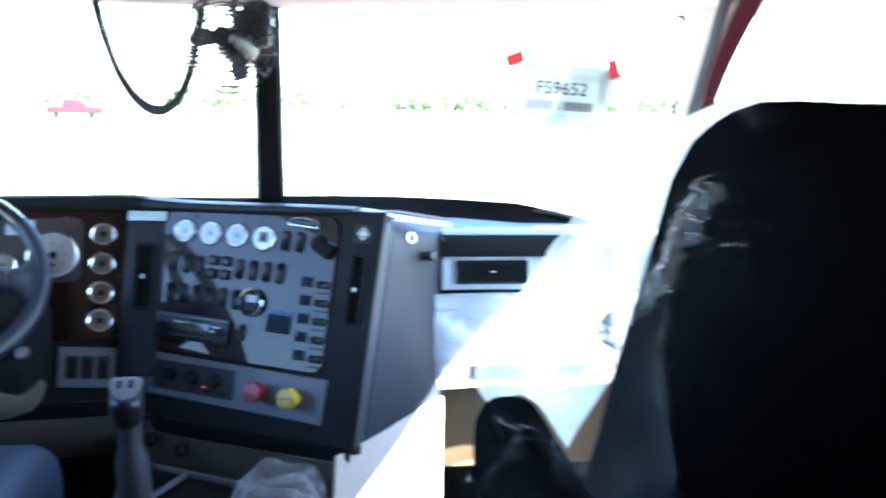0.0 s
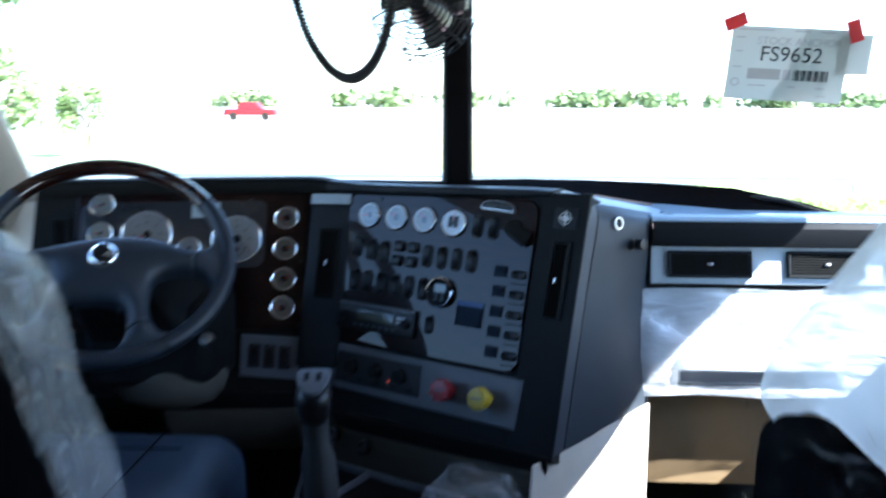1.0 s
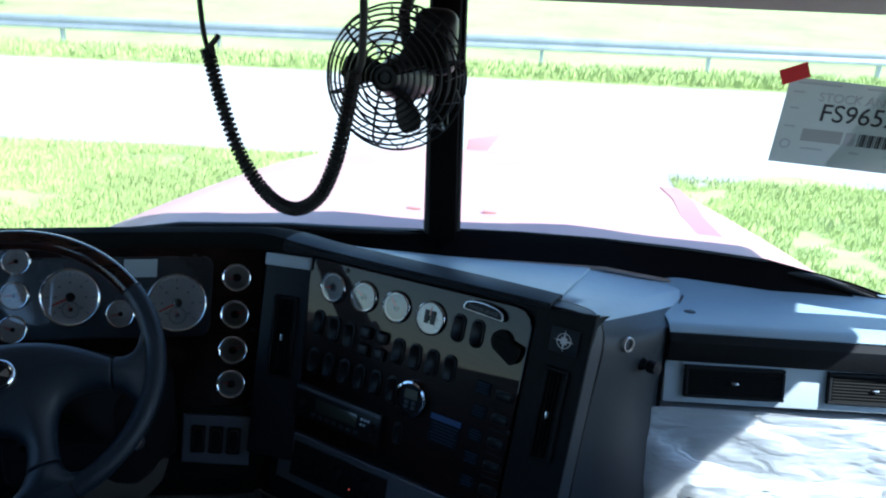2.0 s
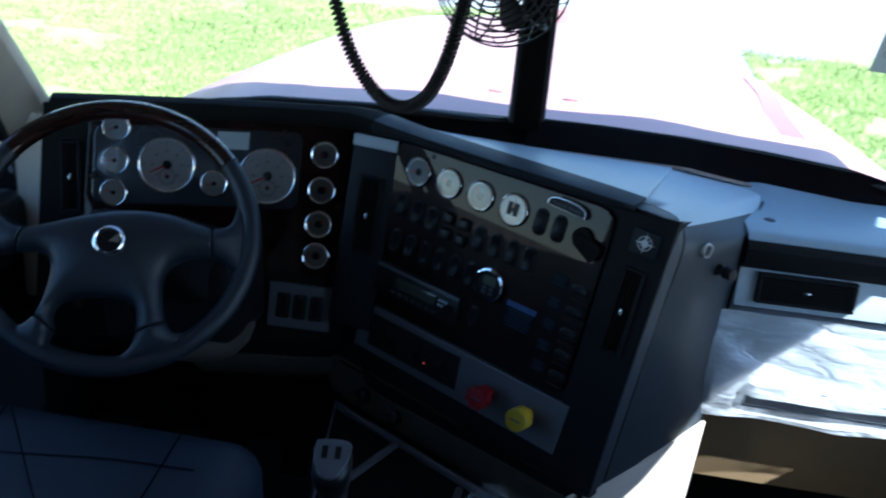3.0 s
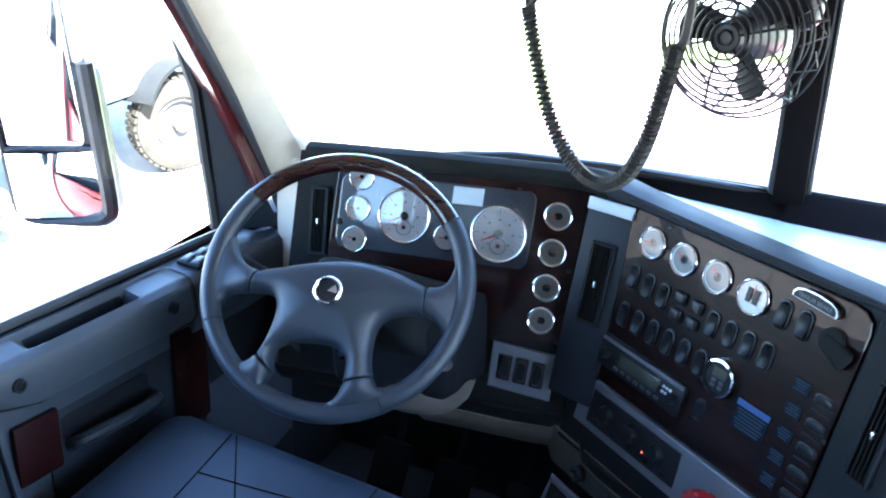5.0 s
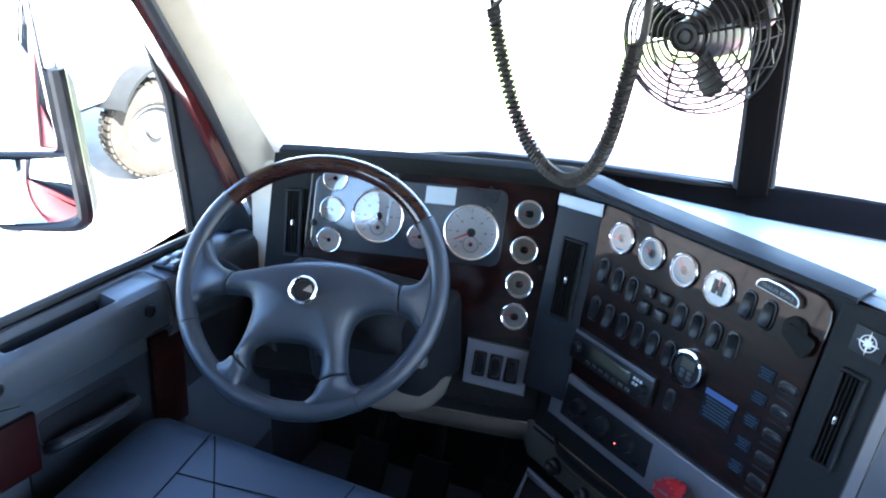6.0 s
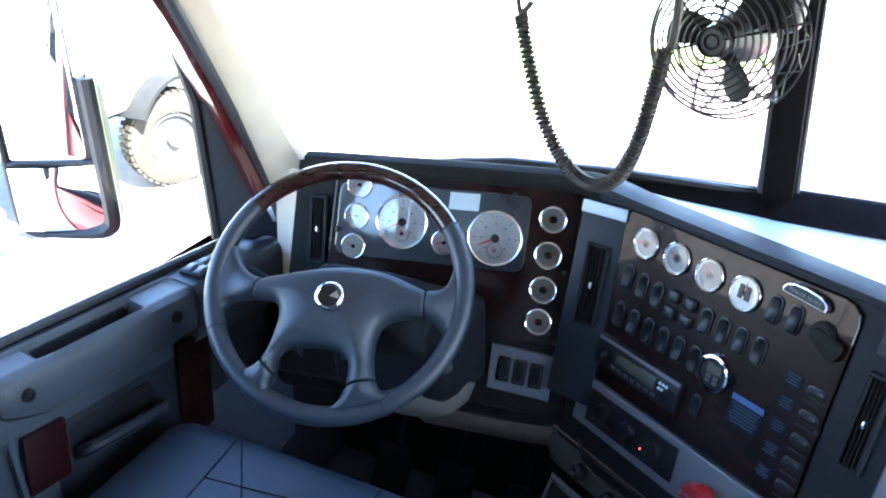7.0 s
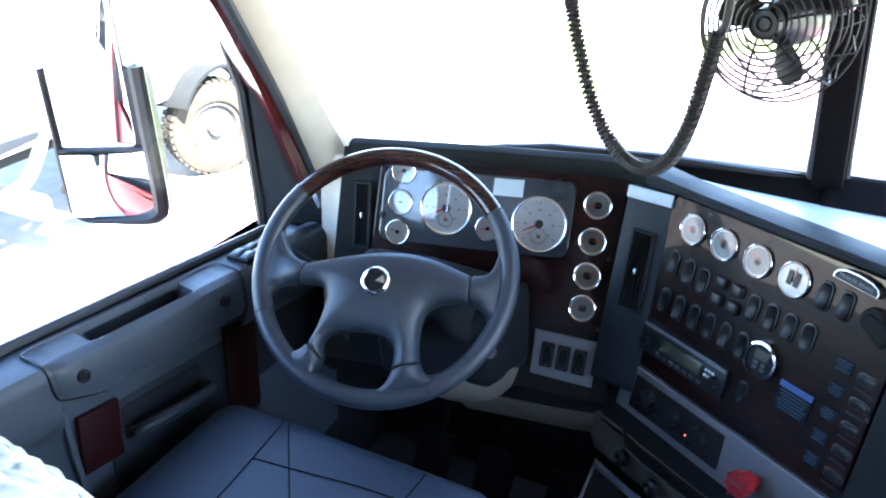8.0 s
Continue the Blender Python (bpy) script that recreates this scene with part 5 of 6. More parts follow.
def padded(outline, height, skirt=-0.01, step=0.006, corners=(), seams=()):
    """A pillowy pad over an outline in XY: height(d) rises with the distance d from its edge."""
    pts = [Vector((*p, 0)) for p in outline]
    n = len(pts)
    line, is_seam = [], []
    for i in range(n):
        is_seam += [i in seams] * 6
        p1, p2 = pts[i], pts[(i + 1) % n]
        p0 = p1 if i in corners else pts[i - 1]
        p3 = p2 if (i + 1) % n in corners else pts[(i + 2) % n]
        line += [v.xy for v in smooth_line([p0, p1, p2, p3] if p0 != p1 and p3 != p2 else ([p1, p2, p3] if p3 != p2 else ([p0, p1, p2] if p0 != p1 else [p1, p2])), 6)[(6 if p0 != p1 else 0):(12 if p0 != p1 else 6)]]
    a = np.array([tuple(v) for v in line])
    b = np.roll(a, -1, 0)

    on_seam = np.array(is_seam)

    def gaps(q):
        """Distances to the free edge and to the seams."""
        ab, aq = b - a, np.array(q) - a
        t = np.clip((ab * aq).sum(1) / ((ab * ab).sum(1) + 1e-12), 0, 1)
        d = np.sqrt(((aq - ab * t[:, None]) ** 2).sum(1))
        return float(d[~on_seam].min()), float(d[on_seam].min())

    def dist(q):
        return min(gaps(q))

    def within(q):
        c = (a[:, 1] > q[1]) != (b[:, 1] > q[1])
        xs_ = a[:, 0] + (q[1] - a[:, 1]) / (b[:, 1] - a[:, 1] + 1e-15) * (b[:, 0] - a[:, 0])
        return bool((c & (q[0] < xs_)).sum() % 2)

    more = []
    for d in (0.0012, 0.003, 0.006):
        for i in range(len(a)):
            t = (a[(i + 1) % len(a)] - a[i - 1])
            t = t / (np.linalg.norm(t) + 1e-12)
            area = 1 if ((a[:, 0] * b[:, 1] - b[:, 0] * a[:, 1]).sum() > 0) else -1
            q = a[i] + area * d * np.array((-t[1], t[0]))
            if within(q) and dist(q) > 0.93 * d:
                more.append(Vector(q))
    lo, hi = a.min(0), a.max(0)
    for x in np.arange(lo[0], hi[0], step):
        for y in np.arange(lo[1], hi[1], step):
            if within((x, y)) and dist((x, y)) > 0.008:
                more.append(Vector((x, y)))
    m_ = len(line)
    vs, es, fs, *rest = geometry.delaunay_2d_cdt(line + more, [(i, (i + 1) % m_) for i in range(m_)], [], 1, 1e-6)
    bm = bmesh.new()
    bv = [bm.verts.new((v.x, v.y, height(*gaps(v)))) for v in vs]
    for f in fs:
        bm.faces.new([bv[i] for i in f])
    edge = [e for e in bm.edges if len(e.link_faces) == 1]
    r = bmesh.ops.extrude_edge_only(bm, edges=edge)
    for v in r["geom"]:
        if isinstance(v, bmesh.types.BMVert):
            v.co.z = skirt
    bmesh.ops.recalc_face_normals(bm, faces=bm.faces[:])
    return bm


def soft_edge(h, r, swell=0.0):
    return lambda d: h + r * math.sqrt(max(0.0, 1 - (1 - min(d / r, 1)) ** 2)) + swell * (1 - math.exp(-d / 0.03))


def groove(d):
    return -0.0035 * (1 - min(d / 0.0025, 1)) ** 2


PAD_H, RIM_H = soft_edge(0.004, 0.012, 0.024), soft_edge(-0.004, 0.014, 0.004)


def spoke_height(d, e):
    w = min(e / 0.05, 1)
    w = w * w * (3 - 2 * w)
    return PAD_H(d) * (1 - w) + RIM_H(d) * w + groove(e)


def dome(outline, depth, bevel, z0=0.0, seg=4):
    bm = prism([tuple(p.xy) for p in smooth_line([(x, y, 0) for x, y in outline] + [(*outline[0], 0)], 4)[:-1]], depth, bevel, seg, z0)
    return bm


pad = [(-0.142, -0.022), (-0.129, 0.013), (-0.092, 0.020), (-0.056, 0.027), (-0.013, 0.033), (0.023, 0.034), (0.06, 0.030), (0.097, 0.020), (0.133, 0.004), (0.150, -0.004), (0.147, -0.050), (0.125, -0.048), (0.101, -0.052), (0.081, -0.064), (0.071, -0.087), (0.069, -0.121), (0.073, -0.150), (0.028, -0.165), (0.030, -0.132), (0.021, -0.115), (0.003, -0.105), (-0.025, -0.101), (-0.061, -0.102), (-0.083, -0.111), (-0.092, -0.128), (-0.089, -0.150), (-0.116, -0.124), (-0.106, -0.104), (-0.097, -0.076), (-0.093, -0.050), (-0.099, -0.031), (-0.115, -0.023)]
part("hub_pad", padded(pad, lambda d, e: PAD_H(d) + groove(e), -0.012, corners=(0, 1, 9, 10, 16, 17, 25, 26), seams=(0, 9, 16, 25)), LEATHER, wheel, "slate hub pad", m=W_M, angle=70)
spokes = [([(-0.131, 0.014), (-0.150, 0.021), (-0.170, 0.040), (-0.186, 0.082), (-0.200, 0.060), (-0.212, 0.0), (-0.202, -0.060), (-0.190, -0.040), (-0.176, -0.026), (-0.144, -0.021)], (0, 9, 3, 6)),
          ([(0.152, -0.003), (0.170, -0.001), (0.184, 0.012), (0.196, 0.050), (0.210, 0.0), (0.196, -0.085), (0.182, -0.078), (0.172, -0.064), (0.162, -0.054), (0.149, -0.049)], (0, 9, 3, 5)),
          ([(-0.118, -0.126), (-0.132, -0.137), (-0.150, -0.138), (-0.166, -0.122), (-0.165, -0.142), (-0.105, -0.192), (-0.082, -0.188), (-0.094, -0.182), (-0.098, -0.168), (-0.091, -0.152)], (0, 9, 3, 6)),
          ([(0.027, -0.167), (0.021, -0.182), (0.006, -0.195), (-0.022, -0.198), (0.0, -0.212), (0.09, -0.195), (0.125, -0.160), (0.098, -0.168), (0.082, -0.166), (0.074, -0.152)], (0, 9, 3, 6))]
for s, cs in spokes:
    part("spoke", padded(s, spoke_height, -0.014, corners=cs, seams=(9,)), LEATHER, wheel, m=W_M, angle=70)
part("pad_back", dome([(0.62 * x, 0.62 * y - 0.02) for x, y in pad], 0.03, 0.004, -0.028), DARK, wheel, m=W_M)
em = part("emblem", lathe([(0.0, 0.004), (0.017, 0.003), (0.0185, 0.0)], 32), BLACK, wheel, "round black emblem in a chrome ring", m=W_M @ Matrix.Translation((-0.003, -0.025, 0.0385)))
part("emblem_wedge", prism([(0.0, 0.0), (0.0145, -0.004), (0.0155, 0.002), (0.012, 0.0095)], 0.0012, 0.0004), STEEL, em, m=W_M @ Matrix.Translation((-0.003, -0.025, 0.0424)))
part("emblem_ring", lathe([(0.0178, 0.002), (0.0185, 0.0072), (0.0200, 0.0086), (0.0225, 0.0072), (0.0245, 0.004), (0.025, 0.0)], 64), CHROME, em, m=W_M @ Matrix.Translation((-0.003, -0.025, 0.0385)))

col = thing("steering_column", (-0.60, 1.70, 0.62), "dark steering column shroud with a shaded cream boot", "steering column")
C0, C1 = W_C - 0.02 * W_N, W_C - 0.02 * W_N + Vector((0.02, 0.24, -0.22))
part("shroud", hull_box([C0 + Vector(p) for p in ((-0.075, -0.03, -0.06), (0.085, 0.0, -0.06), (0.075, 0.05, 0.03), (-0.065, 0.03, 0.03))] + [C1 + Vector(p) for p in ((-0.10, -0.05, -0.10), (0.13, -0.02, -0.10), (0.13, 0.06, 0.08), (-0.10, 0.05, 0.08))], 0.022, 3), DARK, col)
part("lower_shroud", hull_box([Vector(p) for p in ((-0.70, 1.62, 0.615), (-0.475, 1.66, 0.615), (-0.455, 1.80, 0.60), (-0.72, 1.75, 0.60), (-0.71, 1.63, 0.77), (-0.47, 1.67, 0.77), (-0.45, 1.80, 0.80), (-0.73, 1.75, 0.80))], 0.03, 3), DARK, col)
part("boot", lathe([(0.125, 0.02), (0.128, 0.0), (0.118, -0.03), (0.10, -0.05), (0.06, -0.062), (0.0, -0.064)], 32), SHADECREAM, col, "cream plastic column boot, shade put into its colour", m=Matrix.Translation((-0.580, 1.735, 0.612)) @ pose(0, 0, 0, -10, 0, 0) @ Matrix.Diagonal((0.92, 0.75, 1, 1)))
part("stalk", tube(smooth_line([(-0.70, 1.585, 0.84), (-0.76, 1.57, 0.855), (-0.83, 1.56, 0.885)], 5), 0.009, 10), DARK, col, "indicator stalk")
part("ignition", lathe([(0, 0.012), (0.012, 0.01), (0.014, 0.0)], 16), STEEL, col, m=Matrix.Translation((-0.475, 1.66, 0.71)) @ pose(0, 0, 0, 60, 0, 0))
ped = thing("pedals", (-0.5, 1.9, FLOOR), "black floor pedals in the dark footwell", "pedals")
for x, w in ((-0.42, 0.06), (-0.58, 0.09), (-0.74, 0.09)):
    part("pedal", box(w, 0.02, 0.12, 0.006), MATTE, ped, m=Matrix.Translation((x, 1.86, FLOOR + 0.16)) @ pose(0, 0, 0, -35, 0, 0))
    part("pedal_arm", tube([(x, 1.88, FLOOR + 0.16), (x, 1.98, FLOOR + 0.35)], 0.01, 8), MATTE, ped)

# ---- gear lever ----
gear = thing("gear_shifter", (-0.165, 1.27, FLOOR), "black gear lever with a grey-topped knob", "gear shifter")
part("lever", tube(smooth_line([(-0.15, 1.26, FLOOR), (-0.16, 1.265, 0.35), (-0.182, 1.29, 0.60), (-0.188, 1.294, 0.70)], 5), 0.024, 14, radii=[0.026] * 6 + [0.027] * 6 + [0.02] * 4), RUBBER, gear)
part("boot", lathe([(0.10, 0.0), (0.085, 0.03), (0.075, 0.05), (0.07, 0.08), (0.05, 0.11), (0.035, 0.16)], 24), RUBBER, gear, m=Matrix.Translation((-0.15, 1.26, FLOOR)))
bm = puffy(0.052, 0.070, 0.072, 0.025, 10)
for v in bm.verts:
    k = 1.0 + 2.2 * v.co.z
    v.co.x, v.co.y = v.co.x * k, v.co.y * k
knob = part("knob", bm, BLACK, gear, m=Matrix.Translation((-0.188, 1.29, 0.725)) @ pose(0, 0, 0, 22, 0, 6))
part("knob_cap", prism([tuple(p.xy) for p in smooth_line([(-0.022, 0.024, 0), (0.022, 0.024, 0), (0.0235, 0.0, 0), (0.010, -0.028, 0), (-0.010, -0.028, 0), (-0.0235, 0.0, 0), (-0.022, 0.024, 0)], 4)[:-1]], 0.006, 0.003), GREYTRIM, knob, "grey shift pattern cap", m=Matrix.Translation((-0.188, 1.29, 0.725)) @ pose(0, 0, 0, 22, 0, 6) @ Matrix.Translation((0, 0, 0.0365)))
for dx in (-0.009, 0.009):
    part("pattern_mark", box(0.008, 0.018, 0.001), DARK, knob, m=Matrix.Translation((-0.188, 1.29, 0.725)) @ pose(0, 0, 0, 22, 0, 6) @ Matrix.Translation((dx, 0.006, 0.0428)))

# ---- seats ----
ds = thing("driver_seat", (-0.605, 1.1, FLOOR), "blue-grey vinyl driver seat, backrest still in plastic", "truck seat", "cab seats")
part("cushion", puffy(0.605, 0.60, 0.17, 0.06, 24, 0.002, 7.0, 1.0), VINYL, ds, m=Matrix.Translation((-0.636, 1.160, 0.523)) @ pose(0, 0, 0, 2, 0, 0))
for pts in ([(-0.758, 1.420), (-0.643, 1.279), (-0.53, 1.14), (-0.46, 1.0)], [(-0.768, 1.420), (-0.748, 1.225), (-0.735, 0.95)], [(-0.758, 1.321), (-0.676, 1.331), (-0.549, 1.347), (-0.42, 1.352)], [(-0.470, 1.42), (-0.475, 1.2), (-0.48, 0.95)]):
    part("seam", tube([(p.x, p.y, 0.6100 + (p.y - 1.170) * 0.035) for p in smooth_line([(x, y, 0) for x, y in pts], 5)], 0.0011, 6), MATTE, ds)
part("base", puffy(0.42, 0.48, 0.36, 0.04, 6), DARK, ds, m=Matrix.Translation((-0.605, 1.08, 0.255)))
BACK = Matrix.Translation((-0.608, 0.755, 0.798)) @ pose(0, 0, 0, 22, 0, 0)
SEAT_H = 0.55
part("backrest", puffy(0.58, 0.20, SEAT_H, 0.09, 16, 0.005, 6.0, 2.0), SEATBLACK, ds, m=BACK)
bm = crumple(puffy(0.655, 0.235, SEAT_H + 0.02, 0.09, 56, 0.006, 5.0, 7.0), 0.012, 8.0, 7.0)
bmesh.ops.delete(bm, geom=[v for v in bm.verts if v.co.y < -0.045 + 0.02 * math.sin(11 * v.co.z)], context="VERTS")
part("seat_wrap", bm, FILMSEAT, ds, "crinkled clear plastic cover", m=BACK)
part("loose_hood", crumple(puffy(0.25, 0.20, 0.22, 0.08, 34, 0.008, 9.0, 21.0), 0.014, 13.0, 5.0), FILMHOOD, ds, "loose milky plastic bunched over the top of the seat", m=Matrix.Translation((-0.50, 0.745, 1.045)) @ pose(0, 0, 0, 22, 0, 0))
part("inner_armrest", puffy(0.07, 0.22, 0.09, 0.03, 8), VINYL, ds, m=Matrix.Translation((-0.30, 0.95, 0.62)))
part("inner_wrap", crumple(puffy(0.10, 0.26, 0.11, 0.04, 24, 0.008, 12.0, 8.0), 0.014, 14.0, 8.0), FILMBAG, ds, "crumpled plastic sleeve", m=Matrix.Translation((-0.30, 0.95, 0.62)))

ps = thing("passenger_seat", (0.64, 0.65, FLOOR), "black cloth passenger seat under a clear plastic cover", "truck seat", "cab seats")
part("cushion", puffy(0.52, 0.55, 0.17, 0.06, 12, 0.006, 7.0, 4.0), SEATBLACK, ps, m=Matrix.Translation((0.67, 0.90, 0.52)))
part("base", puffy(0.42, 0.45, 0.36, 0.04, 6), DARK, ps, m=Matrix.Translation((0.67, 0.84, 0.255)))
PB = Matrix.Translation((0.695, 0.65, 0.885)) @ pose(0, 0, 0, 30, 0, 0)
part("backrest", puffy(0.56, 0.22, 0.76, 0.09, 16, 0.005, 6.0, 5.0), SEATBLACK, ps, m=PB)
bm = crumple(puffy(0.605, 0.265, 0.80, 0.10, 60, 0.008, 5.0, 11.0), 0.020, 7.0, 11.0)
bmesh.ops.delete(bm, geom=[v for v in bm.verts if v.co.y < 0.05 and v.co.x > (-0.285 if v.co.y < -0.02 else -0.24) - 0.012 * math.sin(13 * v.co.z) - 0.05 * max(0.0, -v.co.z)], context="VERTS")
part("seat_wrap", bm, FILMPASS, ps, "crinkled clear plastic cover", m=PB)
outer = smooth_line([(0.60, 0.62, 1.25), (0.49, 0.65, 1.225), (0.418, 0.66, 1.172), (0.372, 0.69, 1.108), (0.328, 0.73, 1.02), (0.300, 0.755, 0.95), (0.325, 0.765, 0.895)], 6)
inner = smooth_line([(0.78, 0.55, 1.235), (0.56, 0.57, 1.205), (0.46, 0.60, 1.12), (0.44, 0.65, 1.03), (0.43, 0.69, 0.96), (0.41, 0.72, 0.90), (0.40, 0.735, 0.865)], 6)
rows = []
for b, a in zip(outer, inner):
    row = []
    for j in range(19):
        w = j / 18
        p = a.lerp(b, w) + Vector((0.0, 0.05, 0.02)) * math.sin(math.pi * w)
        row.append(p + Vector((1, 0.6, 0.3)) * (0.012 * noise.noise(p * 9) + 0.007 * (0.4 - abs(noise.noise(p * 21)))) * min(1.0, 3 * w))
    rows.append(row)
for a, b, wide, ma, la in (((0.386, 0.385, 1.190), (0.384, 0.482, 1.085), 0.013, FILMFOLD, "bunched clear plastic crinkle"), ((0.380, 0.425, 1.12), (0.350, 0.60, 0.985), 0.008, FILMFOLD, "bright fold in the plastic cover"), ((0.384, 0.535, 1.06), (0.382, 0.57, 1.035), 0.018, FILMFOLD, "bunched clear plastic crinkle")):
    a, b = Vector(a), Vector(b)
    side = (b - a).cross(Vector((1, 0, 0))).normalized()
    band = []
    for i in range(29):
        t = i / 28
        half = wide * math.sin(math.pi * min(1.0, 0.08 + t * 0.9)) ** 0.6
        band.append([a.lerp(b, t) + side * half * w * (1 + 0.35 * noise.noise(Vector((9 * t, 3 * w, wide * 900)))) + Vector((-0.010 * (1 - w * w) + 0.012 * noise.noise(Vector((17 * t, 2.3 * w, wide * 500))), 0, 0)) for w in (-1, -0.6, -0.2, 0.2, 0.6, 1)])
    part("film_fold", sheet(band, 0.0), ma, ps, la, angle=70)
drape = [[Vector((0.368, 0.42, 1.118)).lerp(Vector((0.348, 0.61, 0.975)), w) + Vector((0.02 * k * k + 0.006 * noise.noise(Vector((5 * w, 4 * k, 3))), -0.03 * k, -0.17 * k)) for w in (j / 16 for j in range(17))] for k in (i / 10 for i in range(11))]
part("side_drape", sheet(drape, 0.0), FILMSIDE, ps, "bluish sheer plastic hanging over the seat's side", angle=70)
part("loose_flap", sheet(rows, 0.0), FILM, ps, "loose milky plastic cover ballooning in front of the seat", angle=70)
part("armrest", puffy(0.075, 0.34, 0.12, 0.035, 8), SEATBLACK, ps, m=Matrix.Translation((0.338, 0.62, 0.86)))
part("armrest_wrap", crumple(puffy(0.095, 0.37, 0.15, 0.04, 26, 0.006, 8.0, 6.0), 0.012, 14.0, 6.0), FILMCLEAR, ps, "crinkled clear plastic sleeve", m=Matrix.Translation((0.336, 0.62, 0.86)))

# ---- fan and microphone cord ----
fan = thing("cab_fan", (-0.05, 1.62, 1.45), "black wire-cage cab fan clamped beside the centre post", "fan")
F_C = Vector((-0.050, 1.643, 1.335))
f_n = Vector((-0.17, -0.97, 0.13)).normalized()
f_x = Vector((1, -0.17, 0)).normalized()
f_x = (f_x - f_x.dot(f_n) * f_n).normalized()
FM = basis(F_C, f_x, f_n.cross(f_x), f_n)
R_F = 0.099
for k in range(12):
    t = (k + 1) / 12
    part("cage_ring", tube([(R_F * t * math.cos(a), R_F * t * math.sin(a), 0.055 * math.sqrt(max(0, 1 - t ** 2.5))) for a in (2 * math.pi * i / 44 for i in range(44))], 0.0017, 5, closed=True), BLACK, fan, m=FM)
    if k % 2 and k < 11:
        part("cage_ring", tube([(R_F * t * math.cos(a), R_F * t * math.sin(a), -0.06 * math.sqrt(max(0, 1 - t ** 2.5))) for a in (2 * math.pi * i / 44 for i in range(44))], 0.0017, 5, closed=True), BLACK, fan, m=FM)
for k in range(6):
    a = 2 * math.pi * k / 6 + 0.3
    part("cage_wire", tube([(R_F * t * math.cos(a), R_F * t * math.sin(a), s * 0.055 * math.sqrt(max(0, 1 - t ** 2.5))) for t, s in ((0.15, 1), (0.5, 1), (0.85, 1), (1.0, 1), (0.85, -1), (0.5, -1), (0.2, -1))], 0.0018, 5), BLACK, fan, m=FM)
for k in range(16):
    a = 2 * math.pi * k / 16
    part("rim_wire", tube([(R_F * t * math.cos(a + d), R_F * t * math.sin(a + d), z) for t, z, d in ((0.80, 0.036, 0.0), (1.0, 0.0, 0.12), (0.80, -0.04, 0.24))], 0.0009, 4), BLACK, fan, m=FM)
part("badge", lathe([(0, 0.052), (0.018, 0.051), (0.02, 0.042)], 24), BLACK, fan, m=FM)
part("motor", lathe([(0, 0.03), (0.02, 0.028), (0.028, 0.0), (0.034, -0.03), (0.034, -0.085), (0.02, -0.10), (0, -0.10)], 24), BLACK, fan, m=FM)
for k in range(3):
    a0 = radians(52 + 120 * k)
    rows = []
    for r, ww in ((0.02, 0.50), (0.04, 0.40), (0.058, 0.35), (0.070, 0.28), (0.078, 0.16)):
        rows.append([(r * math.cos(a0 + d), r * math.sin(a0 + d), 0.03 * d) for d in (-ww, -ww / 3, ww / 3, ww)])
    part("blade", sheet(rows, 0.002), BLACK, fan, "black fan blade", m=FM)
part("bracket", tube(smooth_line([F_C + FM.to_3x3() @ Vector((0, 0.02, -0.08)), F_C + Vector((0.0, 0.09, 0.08)), F_C + Vector((0.03, 0.12, 0.14))], 5), 0.009, 10), BLACK, fan)
part("motor_mount", puffy(0.062, 0.095, 0.05, 0.02, 6), BLACK, fan, m=FM @ Matrix.Translation((0.032, 0.052, -0.085)))
part("clamp", box(0.06, 0.05, 0.06, 0.008), BLACK, fan, m=Matrix.Translation((-0.01, 1.73, 1.485)))

cord = thing("microphone_cord", (-0.15, 1.44, 1.55), "black coiled microphone cord hanging in a loop", "cord")
line = smooth_line([(-0.253, 1.47, 1.385), (-0.238, 1.462, 1.33), (-0.214, 1.452, 1.265), (-0.18, 1.442, 1.219), (-0.145, 1.432, 1.205), (-0.112, 1.42, 1.225), (-0.09, 1.41, 1.27), (-0.075, 1.403, 1.33), (-0.066, 1.40, 1.375)], 40)
coil = []
for i, p in enumerate(line):
    d = (line[min(i + 1, len(line) - 1)] - line[max(i - 1, 0)]).normalized()
    a = Vector((0, 1, 0))
    a = (a - a.dot(d) * d).normalized()
    b = d.cross(a)
    for s in range(2):
        ph = 2 * math.pi * (i * 2 + s) / 7.0
        coil.append(p + d * 0.0 + 0.0074 * (math.cos(ph) * a + math.sin(ph) * b))
part("coil", tube(coil, 0.0021, 6), RUBBER, cord)
part("cord_end", tube(smooth_line([(-0.253, 1.47, 1.385), (-0.246, 1.468, 1.392), (-0.238, 1.466, 1.401)], 3), 0.0035, 8), RUBBER, cord)
part("core", tube(line[::6], 0.0046, 8), RUBBER, cord)
part("straight_lead", tube(smooth_line([(-0.253, 1.47, 1.385), (-0.257, 1.472, 1.40), (-0.260, 1.473, 1.43), (-0.268, 1.475, 1.56)], 5), 0.0032, 8), RUBBER, cord)
part("straight_lead", tube(smooth_line([(-0.066, 1.40, 1.375), (-0.058, 1.398, 1.39), (-0.056, 1.40, 1.45), (-0.06, 1.41, 1.61)], 5), 0.0045, 8), RUBBER, cord)

